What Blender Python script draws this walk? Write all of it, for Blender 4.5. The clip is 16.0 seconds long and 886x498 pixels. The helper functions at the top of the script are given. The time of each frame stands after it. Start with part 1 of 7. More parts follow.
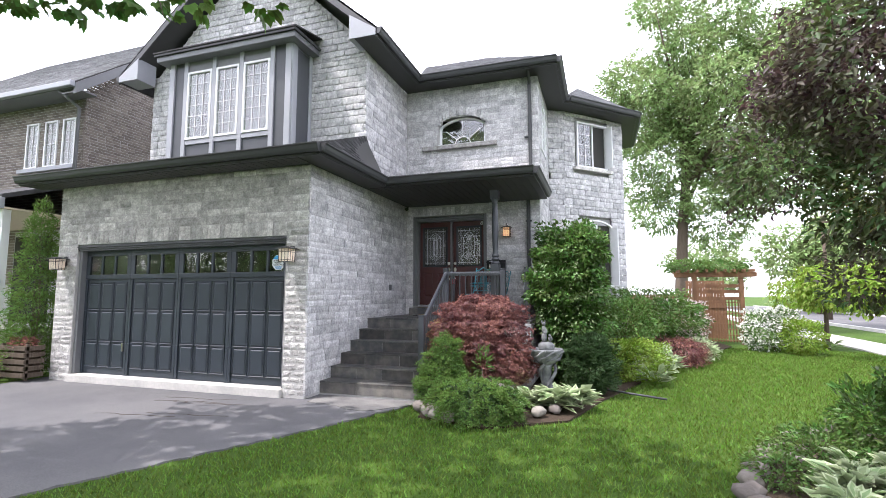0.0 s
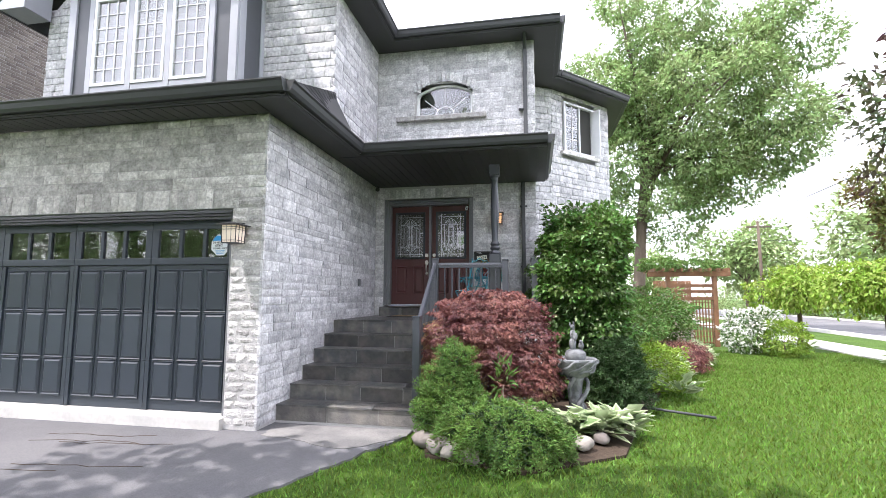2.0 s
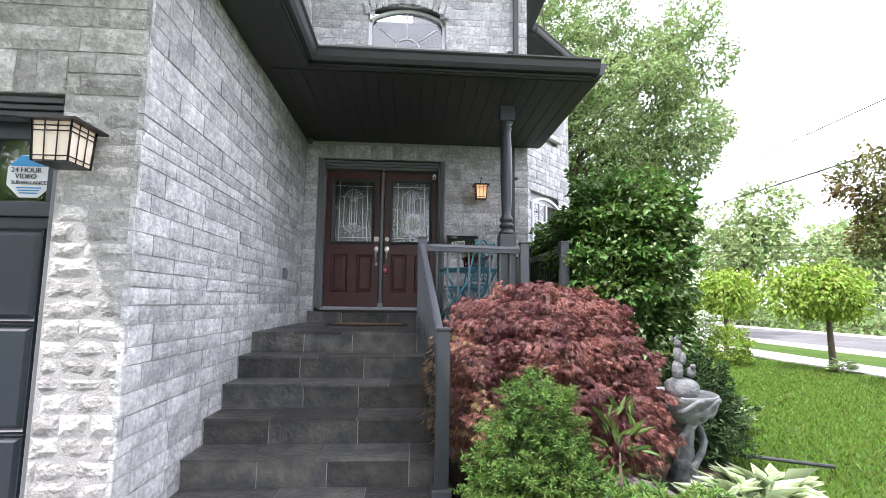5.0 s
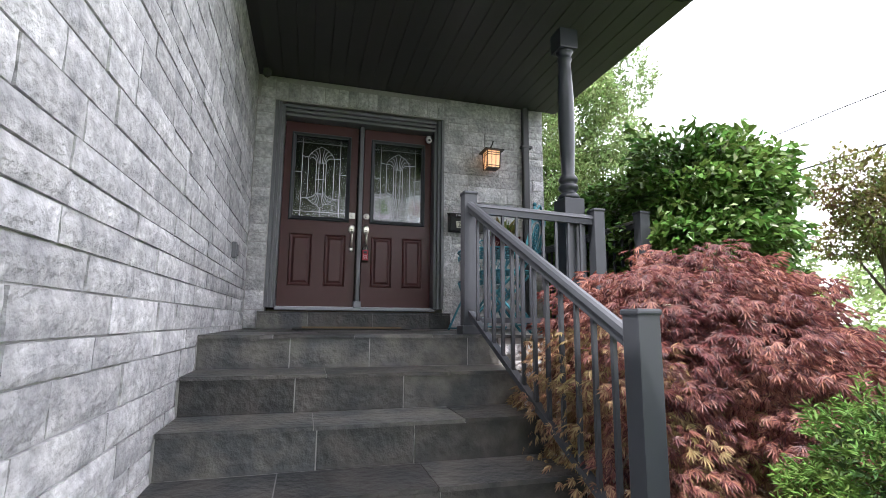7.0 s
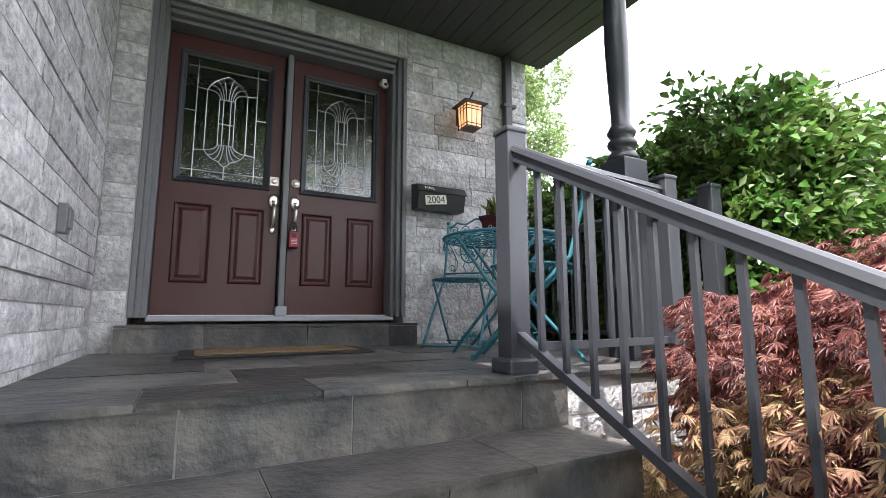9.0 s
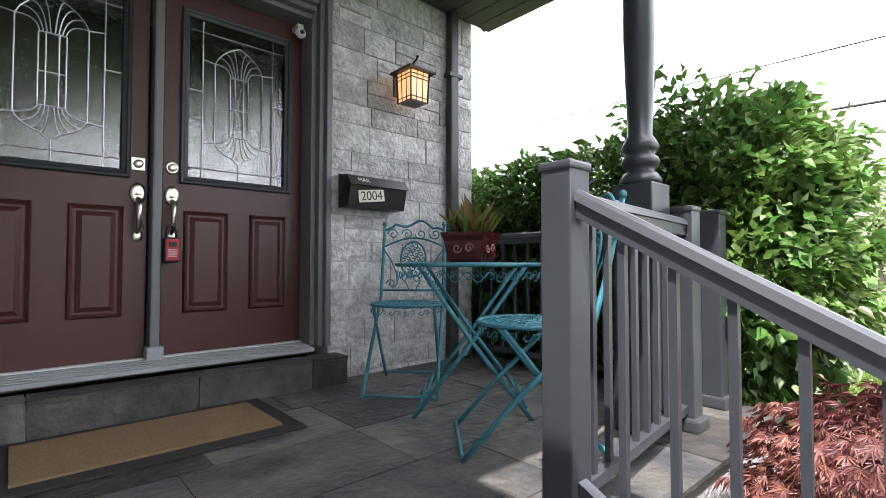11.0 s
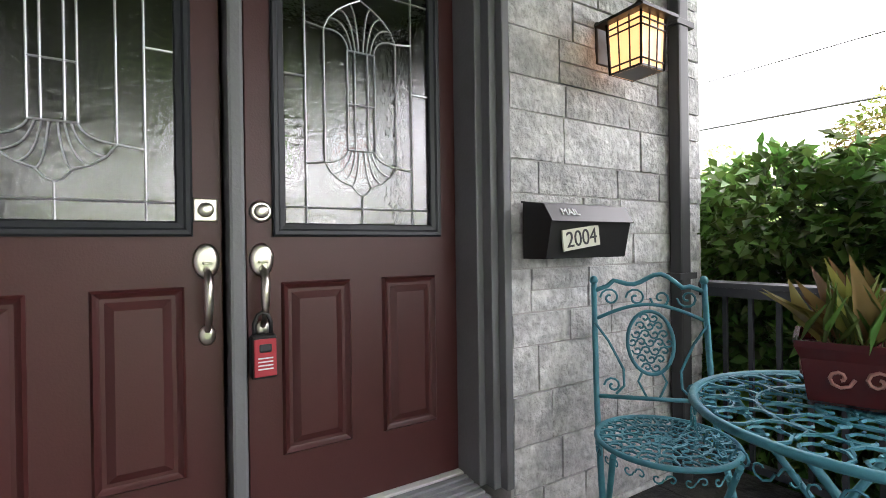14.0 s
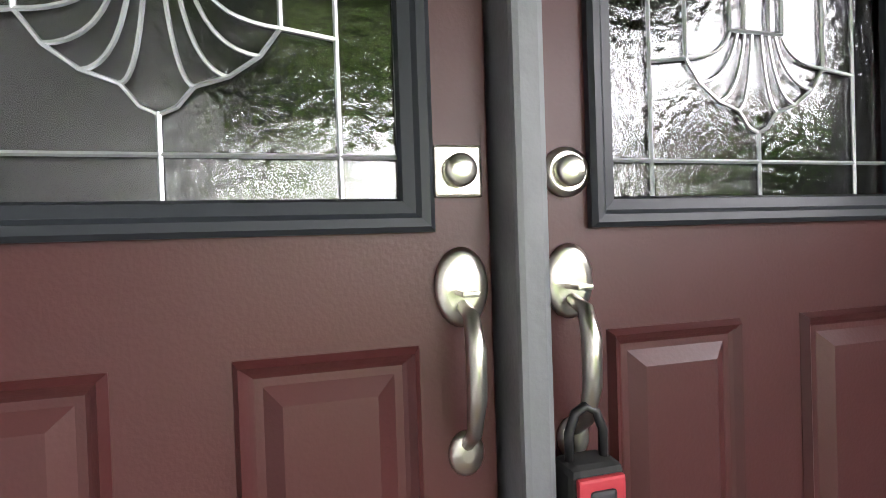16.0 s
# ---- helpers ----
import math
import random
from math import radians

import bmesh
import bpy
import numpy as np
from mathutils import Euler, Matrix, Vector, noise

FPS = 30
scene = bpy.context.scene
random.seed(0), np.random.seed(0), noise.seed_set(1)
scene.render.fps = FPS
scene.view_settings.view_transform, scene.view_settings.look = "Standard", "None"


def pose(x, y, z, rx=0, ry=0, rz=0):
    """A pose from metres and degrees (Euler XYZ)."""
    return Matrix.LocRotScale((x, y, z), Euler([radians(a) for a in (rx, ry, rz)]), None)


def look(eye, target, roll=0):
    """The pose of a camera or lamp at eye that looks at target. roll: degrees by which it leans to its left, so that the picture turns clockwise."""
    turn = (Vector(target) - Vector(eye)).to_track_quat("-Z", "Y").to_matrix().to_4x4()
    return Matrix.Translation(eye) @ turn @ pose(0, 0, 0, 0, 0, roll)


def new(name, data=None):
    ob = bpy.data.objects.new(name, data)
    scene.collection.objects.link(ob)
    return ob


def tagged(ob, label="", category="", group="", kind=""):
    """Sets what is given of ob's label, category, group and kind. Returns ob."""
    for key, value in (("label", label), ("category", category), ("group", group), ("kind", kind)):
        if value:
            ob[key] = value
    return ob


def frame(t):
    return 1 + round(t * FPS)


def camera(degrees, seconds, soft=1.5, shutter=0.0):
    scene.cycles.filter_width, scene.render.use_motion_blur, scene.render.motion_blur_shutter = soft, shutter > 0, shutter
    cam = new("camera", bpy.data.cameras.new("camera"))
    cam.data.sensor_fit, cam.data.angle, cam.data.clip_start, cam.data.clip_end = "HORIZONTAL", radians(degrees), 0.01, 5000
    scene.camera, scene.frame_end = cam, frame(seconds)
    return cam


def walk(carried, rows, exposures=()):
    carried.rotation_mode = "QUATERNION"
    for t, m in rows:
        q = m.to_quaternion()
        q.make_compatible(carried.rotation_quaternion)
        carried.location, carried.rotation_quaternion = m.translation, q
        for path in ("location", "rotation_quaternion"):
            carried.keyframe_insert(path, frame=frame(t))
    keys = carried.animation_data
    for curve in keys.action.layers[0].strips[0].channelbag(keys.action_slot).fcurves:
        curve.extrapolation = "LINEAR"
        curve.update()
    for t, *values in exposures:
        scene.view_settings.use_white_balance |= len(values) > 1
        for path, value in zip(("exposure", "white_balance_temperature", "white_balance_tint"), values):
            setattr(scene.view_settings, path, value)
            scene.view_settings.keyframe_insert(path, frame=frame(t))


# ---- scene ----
cam = camera(85.5, 16.0, soft=0.75)
PATH = [
    (0, (0.578, -0.81, 1.69), (-0.046, 1.08, 1.885), 0.0),
    (0.5, (0.237, -0.464, 1.674), (-0.342, 1.441, 1.862), 0.0),
    (1, (-0.069, -0.092, 1.674), (-0.594, 1.829, 1.863), 0.1),
    (1.5, (-0.463, 0.306, 1.672), (-0.922, 2.243, 1.868), 0.2),
    (2, (-0.784, 0.706, 1.606), (-1.157, 2.661, 1.808), 0.2),
    (2.5, (-1.091, 1.121, 1.609), (-1.381, 3.089, 1.818), 0.1),
    (3, (-1.452, 1.543, 1.615), (-1.659, 3.521, 1.828), 0.2),
    (3.5, (-1.74, 1.997, 1.591), (-1.85, 3.983, 1.803), 0.3),
    (4, (-1.989, 2.41, 1.611), (-2.023, 4.398, 1.826), 0.3),
    (4.5, (-2.288, 2.833, 1.604), (-2.245, 4.821, 1.82), 0.6),
    (5, (-2.493, 3.253, 1.548), (-2.355, 5.235, 1.77), 0.7),
    (7.5, (-3.515, 5.54, 1.315), (-2.893, 7.415, 1.615), 0.0),
    (8, (-3.505, 5.91, 1.335), (-2.793, 7.76, 1.615), -0.4),
    (8.5, (-3.52, 6.3, 1.4), (-2.705, 8.1, 1.665), -0.3),
    (9, (-3.52, 6.705, 1.46), (-2.6, 8.455, 1.735), -0.1),
    (9.2, (-3.515, 6.83, 1.505), (-2.56, 8.56, 1.77), -0.1),
    (11.3, (-3.471, 7.664, 1.986), (-2.101, 9.12, 2.03), 0.1),
    (11.5, (-3.41, 7.749, 1.989), (-2.025, 9.191, 2.029), 0.1),
    (12, (-3.337, 7.984, 2.091), (-1.91, 9.385, 2.113), 0.2),
    (12.5, (-3.301, 8.234, 2.135), (-1.854, 9.616, 2.14), 0.4),
    (13, (-3.257, 8.457, 2.259), (-1.816, 9.843, 2.237), 0.5),
    (13.5, (-3.184, 8.699, 2.294), (-1.859, 10.197, 2.287), -0.2),
    (14, (-3.162, 8.882, 2.367), (-2.101, 10.578, 2.36), -0.8),
    (14.5, (-3.177, 9.16, 2.377), (-2.306, 10.96, 2.356), -0.6),
    (15, (-3.176, 9.387, 2.377), (-2.457, 11.253, 2.346), -0.9),
    (15.5, (-3.146, 9.609, 2.388), (-2.62, 11.538, 2.347), -1.4),
    (16, (-3.181, 9.878, 2.395), (-2.688, 11.816, 2.369), -1.9),
]
walk(cam, [(t, look(eye, target, roll)) for t, eye, target, roll in PATH],
     [(t, stops, 6150 if t < 6 else 6350 if t < 13 else 6750, 19 if t < 6 else 17) for t, stops in ((0.0, 0.58), (2.0, 0.9), (5.0, 0.86), (7.5, 1.06), (9.0, 1.4), (11.5, 1.42), (12.5, 1.55), (13.5, 1.8), (14.0, 1.85), (14.5, 2.12), (15.2, 2.6), (16.0, 2.7))])

# ---- world, sun, exposure ----
SUN_TO = Vector((-1.53, -1.15, 3.83)).normalized()
world = bpy.data.worlds.new("sky")
scene.world = world
world.use_nodes = True
wn = world.node_tree.nodes
sky = wn.new("ShaderNodeTexSky")
sky.sky_type, sky.sun_disc = "NISHITA", False
sky.sun_elevation = math.asin(SUN_TO.z)
sky.sun_rotation = math.atan2(SUN_TO.x, SUN_TO.y)
sky.air_density, sky.dust_density = 1.0, 3.0
haze = wn.new("ShaderNodeMix")
haze.data_type = "RGBA"
haze.inputs["Factor"].default_value = 0.72
haze.inputs["B"].default_value = (11.0, 11.1, 11.3, 1)
world.node_tree.links.new(sky.outputs[0], haze.inputs["A"])
world.node_tree.links.new(haze.outputs["Result"], wn["Background"].inputs[0])
wn["Background"].inputs[1].default_value = 0.23
sun_data = bpy.data.lights.new("sun", "SUN")
sun_data.energy, sun_data.angle, sun_data.color = 4.2, radians(0.6), (1.0, 0.95, 0.87)
sun = new("sun", sun_data)
sun.matrix_world = look(SUN_TO * 60, (0, 0, 0))


# ---- materials ----
def material(name, colour, rough=0.6, metal=0.0, vary=0.0, grain=0.0, scale=8.0, bump=0.0, bump_scale=60.0,
             second=None, blotch=2.0, island=0.0, piece=0.0, sheen=0.5, translucent=0.0, stretch=None):
    """A procedural surface: base colour mixed with a second one in blotches, fine grain, relief, and a shift from piece to piece."""
    m = bpy.data.materials.new(name)
    m.use_nodes = True
    nt = m.node_tree
    n, link = nt.nodes, nt.links.new
    bsdf = n["Principled BSDF"]
    bsdf.inputs["Roughness"].default_value = rough
    bsdf.inputs["Metallic"].default_value = metal
    bsdf.inputs["Specular IOR Level"].default_value = sheen
    co = n.new("ShaderNodeTexCoord").outputs["Object"]
    geo = n.new("ShaderNodeNewGeometry")
    if stretch or not (island or piece):
        co = geo.outputs["Position"]
    if stretch:
        mp = n.new("ShaderNodeMapping")
        mp.inputs["Scale"].default_value = stretch
        link(co, mp.inputs[0])
        co = mp.outputs[0]
    else:
        co = geo.outputs["Position"]
    big = n.new("ShaderNodeTexNoise")
    big.inputs["Scale"].default_value, big.inputs["Detail"].default_value = blotch, 4
    link(co, big.inputs["Vector"])
    fine = n.new("ShaderNodeTexNoise")
    fine.inputs["Scale"].default_value, fine.inputs["Detail"].default_value = scale, 6
    link(co, fine.inputs["Vector"])
    mix = n.new("ShaderNodeMix")
    mix.data_type = "RGBA"
    mix.inputs["A"].default_value = (*colour, 1)
    mix.inputs["B"].default_value = (*(second or colour), 1)
    ramp = n.new("ShaderNodeMapRange")
    ramp.inputs["From Min"].default_value, ramp.inputs["From Max"].default_value = 0.38, 0.62
    link(big.outputs["Fac"], ramp.inputs["Value"])
    link(ramp.outputs[0], mix.inputs["Factor"])
    hsv = n.new("ShaderNodeHueSaturation")
    link(mix.outputs["Result"], hsv.inputs["Color"])
    value = n.new("ShaderNodeMath")
    value.operation = "MULTIPLY_ADD"
    link(fine.outputs["Fac"], value.inputs[0])
    value.inputs[1].default_value, value.inputs[2].default_value = grain * 2, 1 - grain
    last = value.outputs[0]
    rnd = None
    if island:
        rnd, amount = geo.outputs["Random Per Island"], island
    if piece:
        rnd, amount = n.new("ShaderNodeObjectInfo").outputs["Random"], piece
    if rnd is not None:
        shift = n.new("ShaderNodeMath")
        shift.operation = "MULTIPLY_ADD"
        link(rnd, shift.inputs[0])
        shift.inputs[1].default_value, shift.inputs[2].default_value = amount * 2, 1 - amount
        times = n.new("ShaderNodeMath")
        times.operation = "MULTIPLY"
        link(shift.outputs[0], times.inputs[0])
        link(last, times.inputs[1])
        last = times.outputs[0]
        hue = n.new("ShaderNodeMath")
        hue.operation = "MULTIPLY_ADD"
        link(rnd, hue.inputs[0])
        hue.inputs[1].default_value, hue.inputs[2].default_value = vary, 0.5 - vary / 2
        link(hue.outputs[0], hsv.inputs["Hue"])
    link(last, hsv.inputs["Value"])
    link(hsv.outputs[0], bsdf.inputs["Base Color"])
    if bump:
        b = n.new("ShaderNodeBump")
        b.inputs["Strength"].default_value, b.inputs["Distance"].default_value = min(1.0, bump), 0.016
        bt = n.new("ShaderNodeTexNoise")
        bt.inputs["Scale"].default_value, bt.inputs["Detail"].default_value = bump_scale, 5
        link(co, bt.inputs["Vector"])
        link(bt.outputs["Fac"], b.inputs["Height"])
        link(b.outputs[0], bsdf.inputs["Normal"])
    if translucent:
        tr = n.new("ShaderNodeBsdfTranslucent")
        link(hsv.outputs[0], tr.inputs["Color"])
        ms = n.new("ShaderNodeMixShader")
        ms.inputs[0].default_value = translucent
        link(bsdf.outputs[0], ms.inputs[1])
        link(tr.outputs[0], ms.inputs[2])
        link(ms.outputs[0], n["Material Output"].inputs["Surface"])
    return m


STONE = material("split limestone", (0.6, 0.595, 0.595), 0.9, grain=0.65, scale=26, second=(0.43, 0.43, 0.44), blotch=7, piece=0.2, vary=0.02, bump=1.4, bump_scale=38, sheen=0.2)
STONE_GREY = material("rock faced limestone", (0.55, 0.535, 0.515), 0.9, grain=0.62, scale=30, second=(0.39, 0.378, 0.36), blotch=8, piece=0.26, vary=0.02, bump=1.3, bump_scale=45, sheen=0.2)
STONE_FAR = material("limestone ashlar", (0.57, 0.565, 0.565), 0.9, grain=0.6, scale=20, second=(0.4, 0.4, 0.41), blotch=7, island=0.2, vary=0.02, bump=1.3, bump_scale=38, sheen=0.2)
MORTAR = material("mortar", (0.5, 0.5, 0.5), 0.95, grain=0.2, scale=40, bump=0.4, bump_scale=120, sheen=0.1)
MORTAR_DARK = material("grey mortar", (0.44, 0.43, 0.42), 0.95, grain=0.2, scale=40, bump=0.4, bump_scale=120, sheen=0.1)
SLATE = material("slate tile", (0.05, 0.053, 0.055), 0.45, grain=0.6, scale=12, second=(0.11, 0.102, 0.092), blotch=4.5, piece=0.5, vary=0.05, bump=0.7, bump_scale=26, sheen=0.4)
SLATE_PALE = material("natural brown slate", (0.19, 0.175, 0.155), 0.75, grain=0.3, scale=9, second=(0.12, 0.115, 0.11), blotch=5, piece=0.3, vary=0.05, bump=0.8, bump_scale=20, sheen=0.3)
GROUT = material("grout", (0.36, 0.355, 0.345), 0.95, grain=0.2, scale=50)
CHARCOAL = material("charcoal painted metal", (0.045, 0.047, 0.05), 0.5, grain=0.08, scale=5, blotch=1.2)
SOFFIT = material("charcoal soffit board", (0.04, 0.04, 0.04), 0.55, grain=0.1, scale=6, blotch=1.5)
FRAME_GREY = material("grey painted frame", (0.16, 0.165, 0.175), 0.45, grain=0.1, scale=10, blotch=1.5, bump=0.1)
TRIM_LIGHT = material("pale grey trim", (0.33, 0.34, 0.37), 0.5, grain=0.06, scale=9)
WHITE = material("white painted frame", (0.78, 0.79, 0.8), 0.45, grain=0.04, scale=9)
GARAGE_BLUE = material("slate blue garage paint", (0.028, 0.037, 0.048), 0.42, grain=0.1, scale=6, blotch=1.0, bump=0.06, bump_scale=90)
DOOR_RED = material("oxblood door paint", (0.066, 0.016, 0.0155), 0.42, grain=0.1, scale=12, blotch=1.4, bump=0.05, bump_scale=150)
RAIL = material("dark grey rail paint", (0.048, 0.053, 0.063), 0.32, grain=0.08, scale=9)
BLACK = material("black metal", (0.015, 0.015, 0.016), 0.4, grain=0.1, scale=20)
NICKEL = material("brushed nickel", (0.62, 0.59, 0.53), 0.28, metal=1.0, grain=0.05, scale=40)
CAME = material("zinc came", (0.62, 0.64, 0.66), 0.35, metal=0.7)
ASPHALT = material("asphalt", (0.11, 0.11, 0.115), 0.92, grain=0.3, scale=60, second=(0.145, 0.143, 0.145), blotch=0.7, bump=0.5, bump_scale=140, sheen=0.2)
CONCRETE = material("pale concrete", (0.55, 0.53, 0.5), 0.9, grain=0.18, scale=18, second=(0.45, 0.44, 0.42), blotch=1.5, bump=0.3, bump_scale=80)
GRASS = material("lawn turf", (0.045, 0.085, 0.014), 0.9, grain=0.35, scale=22, second=(0.06, 0.11, 0.018), blotch=0.8, bump=1.0, bump_scale=90, sheen=0.1)
BLADE = material("grass blade", (0.115, 0.2, 0.024), 0.55, island=0.45, vary=0.06, second=(0.13, 0.21, 0.03), blotch=0.9, translucent=0.35, sheen=0.3)
SOIL = material("garden soil", (0.06, 0.045, 0.033), 0.95, grain=0.4, scale=25, bump=0.9, bump_scale=40, sheen=0.1)
BARK = material("bark", (0.12, 0.095, 0.075), 0.95, grain=0.4, scale=20, bump=0.9, bump_scale=35, sheen=0.1, stretch=(1, 1, 0.25))
TWIG = material("pale maple bark", (0.3, 0.25, 0.2), 0.85, grain=0.35, scale=40, bump=0.4)
SHINGLE = material("roof shingle", (0.06, 0.06, 0.062), 0.9, grain=0.3, scale=70, second=(0.085, 0.085, 0.088), blotch=5, island=0.3, bump=0.5, bump_scale=150, sheen=0.2)
SHINGLE_PALE = material("weathered grey shingle", (0.22, 0.225, 0.23), 0.9, grain=0.25, scale=60, second=(0.17, 0.17, 0.18), blotch=4, island=0.2, bump=0.4, bump_scale=150)
BRICK_N = material("brown grey brick", (0.2, 0.175, 0.155), 0.9, grain=0.2, scale=30, island=0.25, vary=0.03, bump=0.4, sheen=0.2)
CREAM = material("cream porch paint", (0.6, 0.52, 0.42), 0.7, grain=0.1, scale=10)
CEDAR = material("cedar timber", (0.24, 0.12, 0.06), 0.7, grain=0.3, scale=14, second=(0.18, 0.09, 0.045), blotch=3, stretch=(1, 1, 0.3), bump=0.3)
TEAL = material("weathered teal paint", (0.035, 0.185, 0.24), 0.5, grain=0.3, scale=18, second=(0.05, 0.24, 0.3), blotch=7, bump=0.15, bump_scale=80)
LEAF = {
    "maple_red": material("red laceleaf", (0.13, 0.036, 0.04), 0.38, island=0.65, vary=0.05, second=(0.31, 0.125, 0.105), blotch=2.4, translucent=0.4, sheen=0.5),
    "maple_tan_lit": material("tan and sunlit laceleaf", (0.47, 0.28, 0.19), 0.45, island=0.45, vary=0.06, second=(0.36, 0.27, 0.14), blotch=4, translucent=0.5, sheen=0.3),
    "dogwood": material("dogwood leaf", (0.075, 0.16, 0.032), 0.36, island=0.6, vary=0.05, second=(0.14, 0.24, 0.055), blotch=2, translucent=0.4, sheen=0.5),
    "pale": material("cream edged leaf", (0.5, 0.56, 0.36), 0.5, island=0.2, second=(0.4, 0.5, 0.28), blotch=3, translucent=0.3),
    "spruce": material("spruce needle", (0.1, 0.185, 0.04), 0.6, island=0.45, vary=0.05, second=(0.15, 0.25, 0.05), blotch=3, translucent=0.25, sheen=0.3),
    "dark": material("dark needle and crown shade", (0.035, 0.075, 0.022), 0.6, island=0.4, vary=0.04, second=(0.05, 0.1, 0.03), blotch=4, sheen=0.3),
    "lime": material("lime leaf", (0.2, 0.32, 0.03), 0.55, island=0.4, vary=0.04, second=(0.26, 0.36, 0.05), blotch=3, translucent=0.4),
    "green": material("garden leaf", (0.07, 0.15, 0.03), 0.55, island=0.45, vary=0.06, second=(0.12, 0.2, 0.04), blotch=1.5, translucent=0.4),
    "tree": material("silver maple leaf", (0.18, 0.27, 0.09), 0.5, island=0.5, vary=0.05, second=(0.3, 0.39, 0.16), blotch=0.6, translucent=0.42),
    "purple": material("purple leaf", (0.1, 0.05, 0.06), 0.55, island=0.5, vary=0.12, second=(0.07, 0.11, 0.03), blotch=0.7, translucent=0.35),
    "russet": material("russet leaf", (0.15, 0.1, 0.03), 0.55, island=0.5, vary=0.14, second=(0.12, 0.14, 0.03), blotch=0.9, translucent=0.35),
    "pink": material("pink white blossom", (0.72, 0.56, 0.55), 0.7, island=0.2, vary=0.05, second=(0.75, 0.7, 0.68), blotch=4, translucent=0.3),
    "white": material("white blossom", (0.75, 0.76, 0.7), 0.7, island=0.2, translucent=0.3),
    "hosta": material("hosta leaf", (0.2, 0.3, 0.12), 0.5, island=0.25, vary=0.04, second=(0.28, 0.36, 0.18), blotch=6, translucent=0.3),
    "far": material("distant foliage", (0.2, 0.28, 0.1), 0.7, island=0.45, vary=0.05, second=(0.28, 0.36, 0.15), blotch=0.2, translucent=0.35),
}


# ---- mesh helpers ----
def part(name, bm, mat, parent, label=""):
    """One bmesh as one mesh object under a thing or a part."""
    me = bpy.data.meshes.new(name)
    bm.to_mesh(me)
    bm.free()
    me.materials.append(mat)
    ob = new(name, me)
    if parent is not None:
        ob.parent = parent
    if label:
        ob["label"] = label
    return ob


def thing(name, label="", category="", group="", kind="", at=(0, 0, 0)):
    ob = new(name)
    ob.empty_display_size = 0.1
    ob.location = at
    return tagged(ob, label, category, group, kind)


def add_box(bm, lo, hi, bevel=0.0):
    lo, hi = Vector(lo), Vector(hi)
    r = bmesh.ops.create_cube(bm, size=1, matrix=Matrix.LocRotScale((lo + hi) / 2, None, hi - lo))
    if bevel:
        edges = list({e for v in r["verts"] for e in v.link_edges})
        bmesh.ops.bevel(bm, geom=edges, offset=bevel, segments=2, affect="EDGES", profile=0.6)


def box(name, lo, hi, mat, parent, bevel=0.004, label=""):
    bm = bmesh.new()
    add_box(bm, lo, hi, bevel)
    return part(name, bm, mat, parent, label)


def add_tube(bm, points, radius, sides=8, cap=True):
    """A round bar along a line of points; radius is one number or one a point."""
    pts = [Vector(p) for p in points]
    radii = radius if isinstance(radius, (list, tuple)) else [radius] * len(pts)
    rings, side = [], None
    for i, p in enumerate(pts):
        d = (pts[min(i + 1, len(pts) - 1)] - pts[max(i - 1, 0)]).normalized()
        if side is None:
            side = d.orthogonal().normalized()
        side = (side - d * side.dot(d)).normalized()
        other = d.cross(side)
        rings.append([bm.verts.new(p + (side * math.cos(a) + other * math.sin(a)) * radii[i]) for a in (math.tau * k / sides for k in range(sides))])
    for a, b in zip(rings, rings[1:]):
        for k in range(sides):
            bm.faces.new((a[k], a[(k + 1) % sides], b[(k + 1) % sides], b[k])).smooth = sides > 5
    if cap:
        bm.faces.new(rings[0][::-1])
        bm.faces.new(rings[-1])


def tube(name, points, radius, mat, parent, sides=8, label=""):
    bm = bmesh.new()
    add_tube(bm, points, radius, sides)
    return part(name, bm, mat, parent, label)


def add_lathe(bm, profile, centre=(0, 0, 0), sides=20, flute=0.0):
    """Turned shape: (radius, height) rows round an upright axis."""
    c, rings = Vector(centre), []
    for r, z in profile:
        rings.append([bm.verts.new(c + Vector((r * (1 + flute * math.cos(6 * a)) * math.cos(a), r * (1 + flute * math.cos(6 * a)) * math.sin(a), z))) for a in (math.tau * k / sides for k in range(sides))])
    for a, b in zip(rings, rings[1:]):
        for k in range(sides):
            bm.faces.new((a[k], a[(k + 1) % sides], b[(k + 1) % sides], b[k])).smooth = True
    bm.faces.new(rings[0][::-1])
    bm.faces.new(rings[-1])


def lathe(name, profile, mat, parent, centre=(0, 0, 0), sides=20, label=""):
    bm = bmesh.new()
    add_lathe(bm, profile, centre, sides)
    return part(name, bm, mat, parent, label)


def add_prism(bm, outline, lift):
    """A flat outline (3D points in order) pushed along the vector lift into a solid."""
    low = [bm.verts.new(p) for p in outline]
    high = [bm.verts.new(Vector(p) + Vector(lift)) for p in outline]
    bm.faces.new(low)
    bm.faces.new(high[::-1])
    n = len(low)
    for i in range(n):
        bm.faces.new((low[i], high[i], high[(i + 1) % n], low[(i + 1) % n]))
    bmesh.ops.recalc_face_normals(bm, faces=bm.faces)


def prism(name, outline, lift, mat, parent, label=""):
    bm = bmesh.new()
    add_prism(bm, outline, lift)
    return part(name, bm, mat, parent, label)


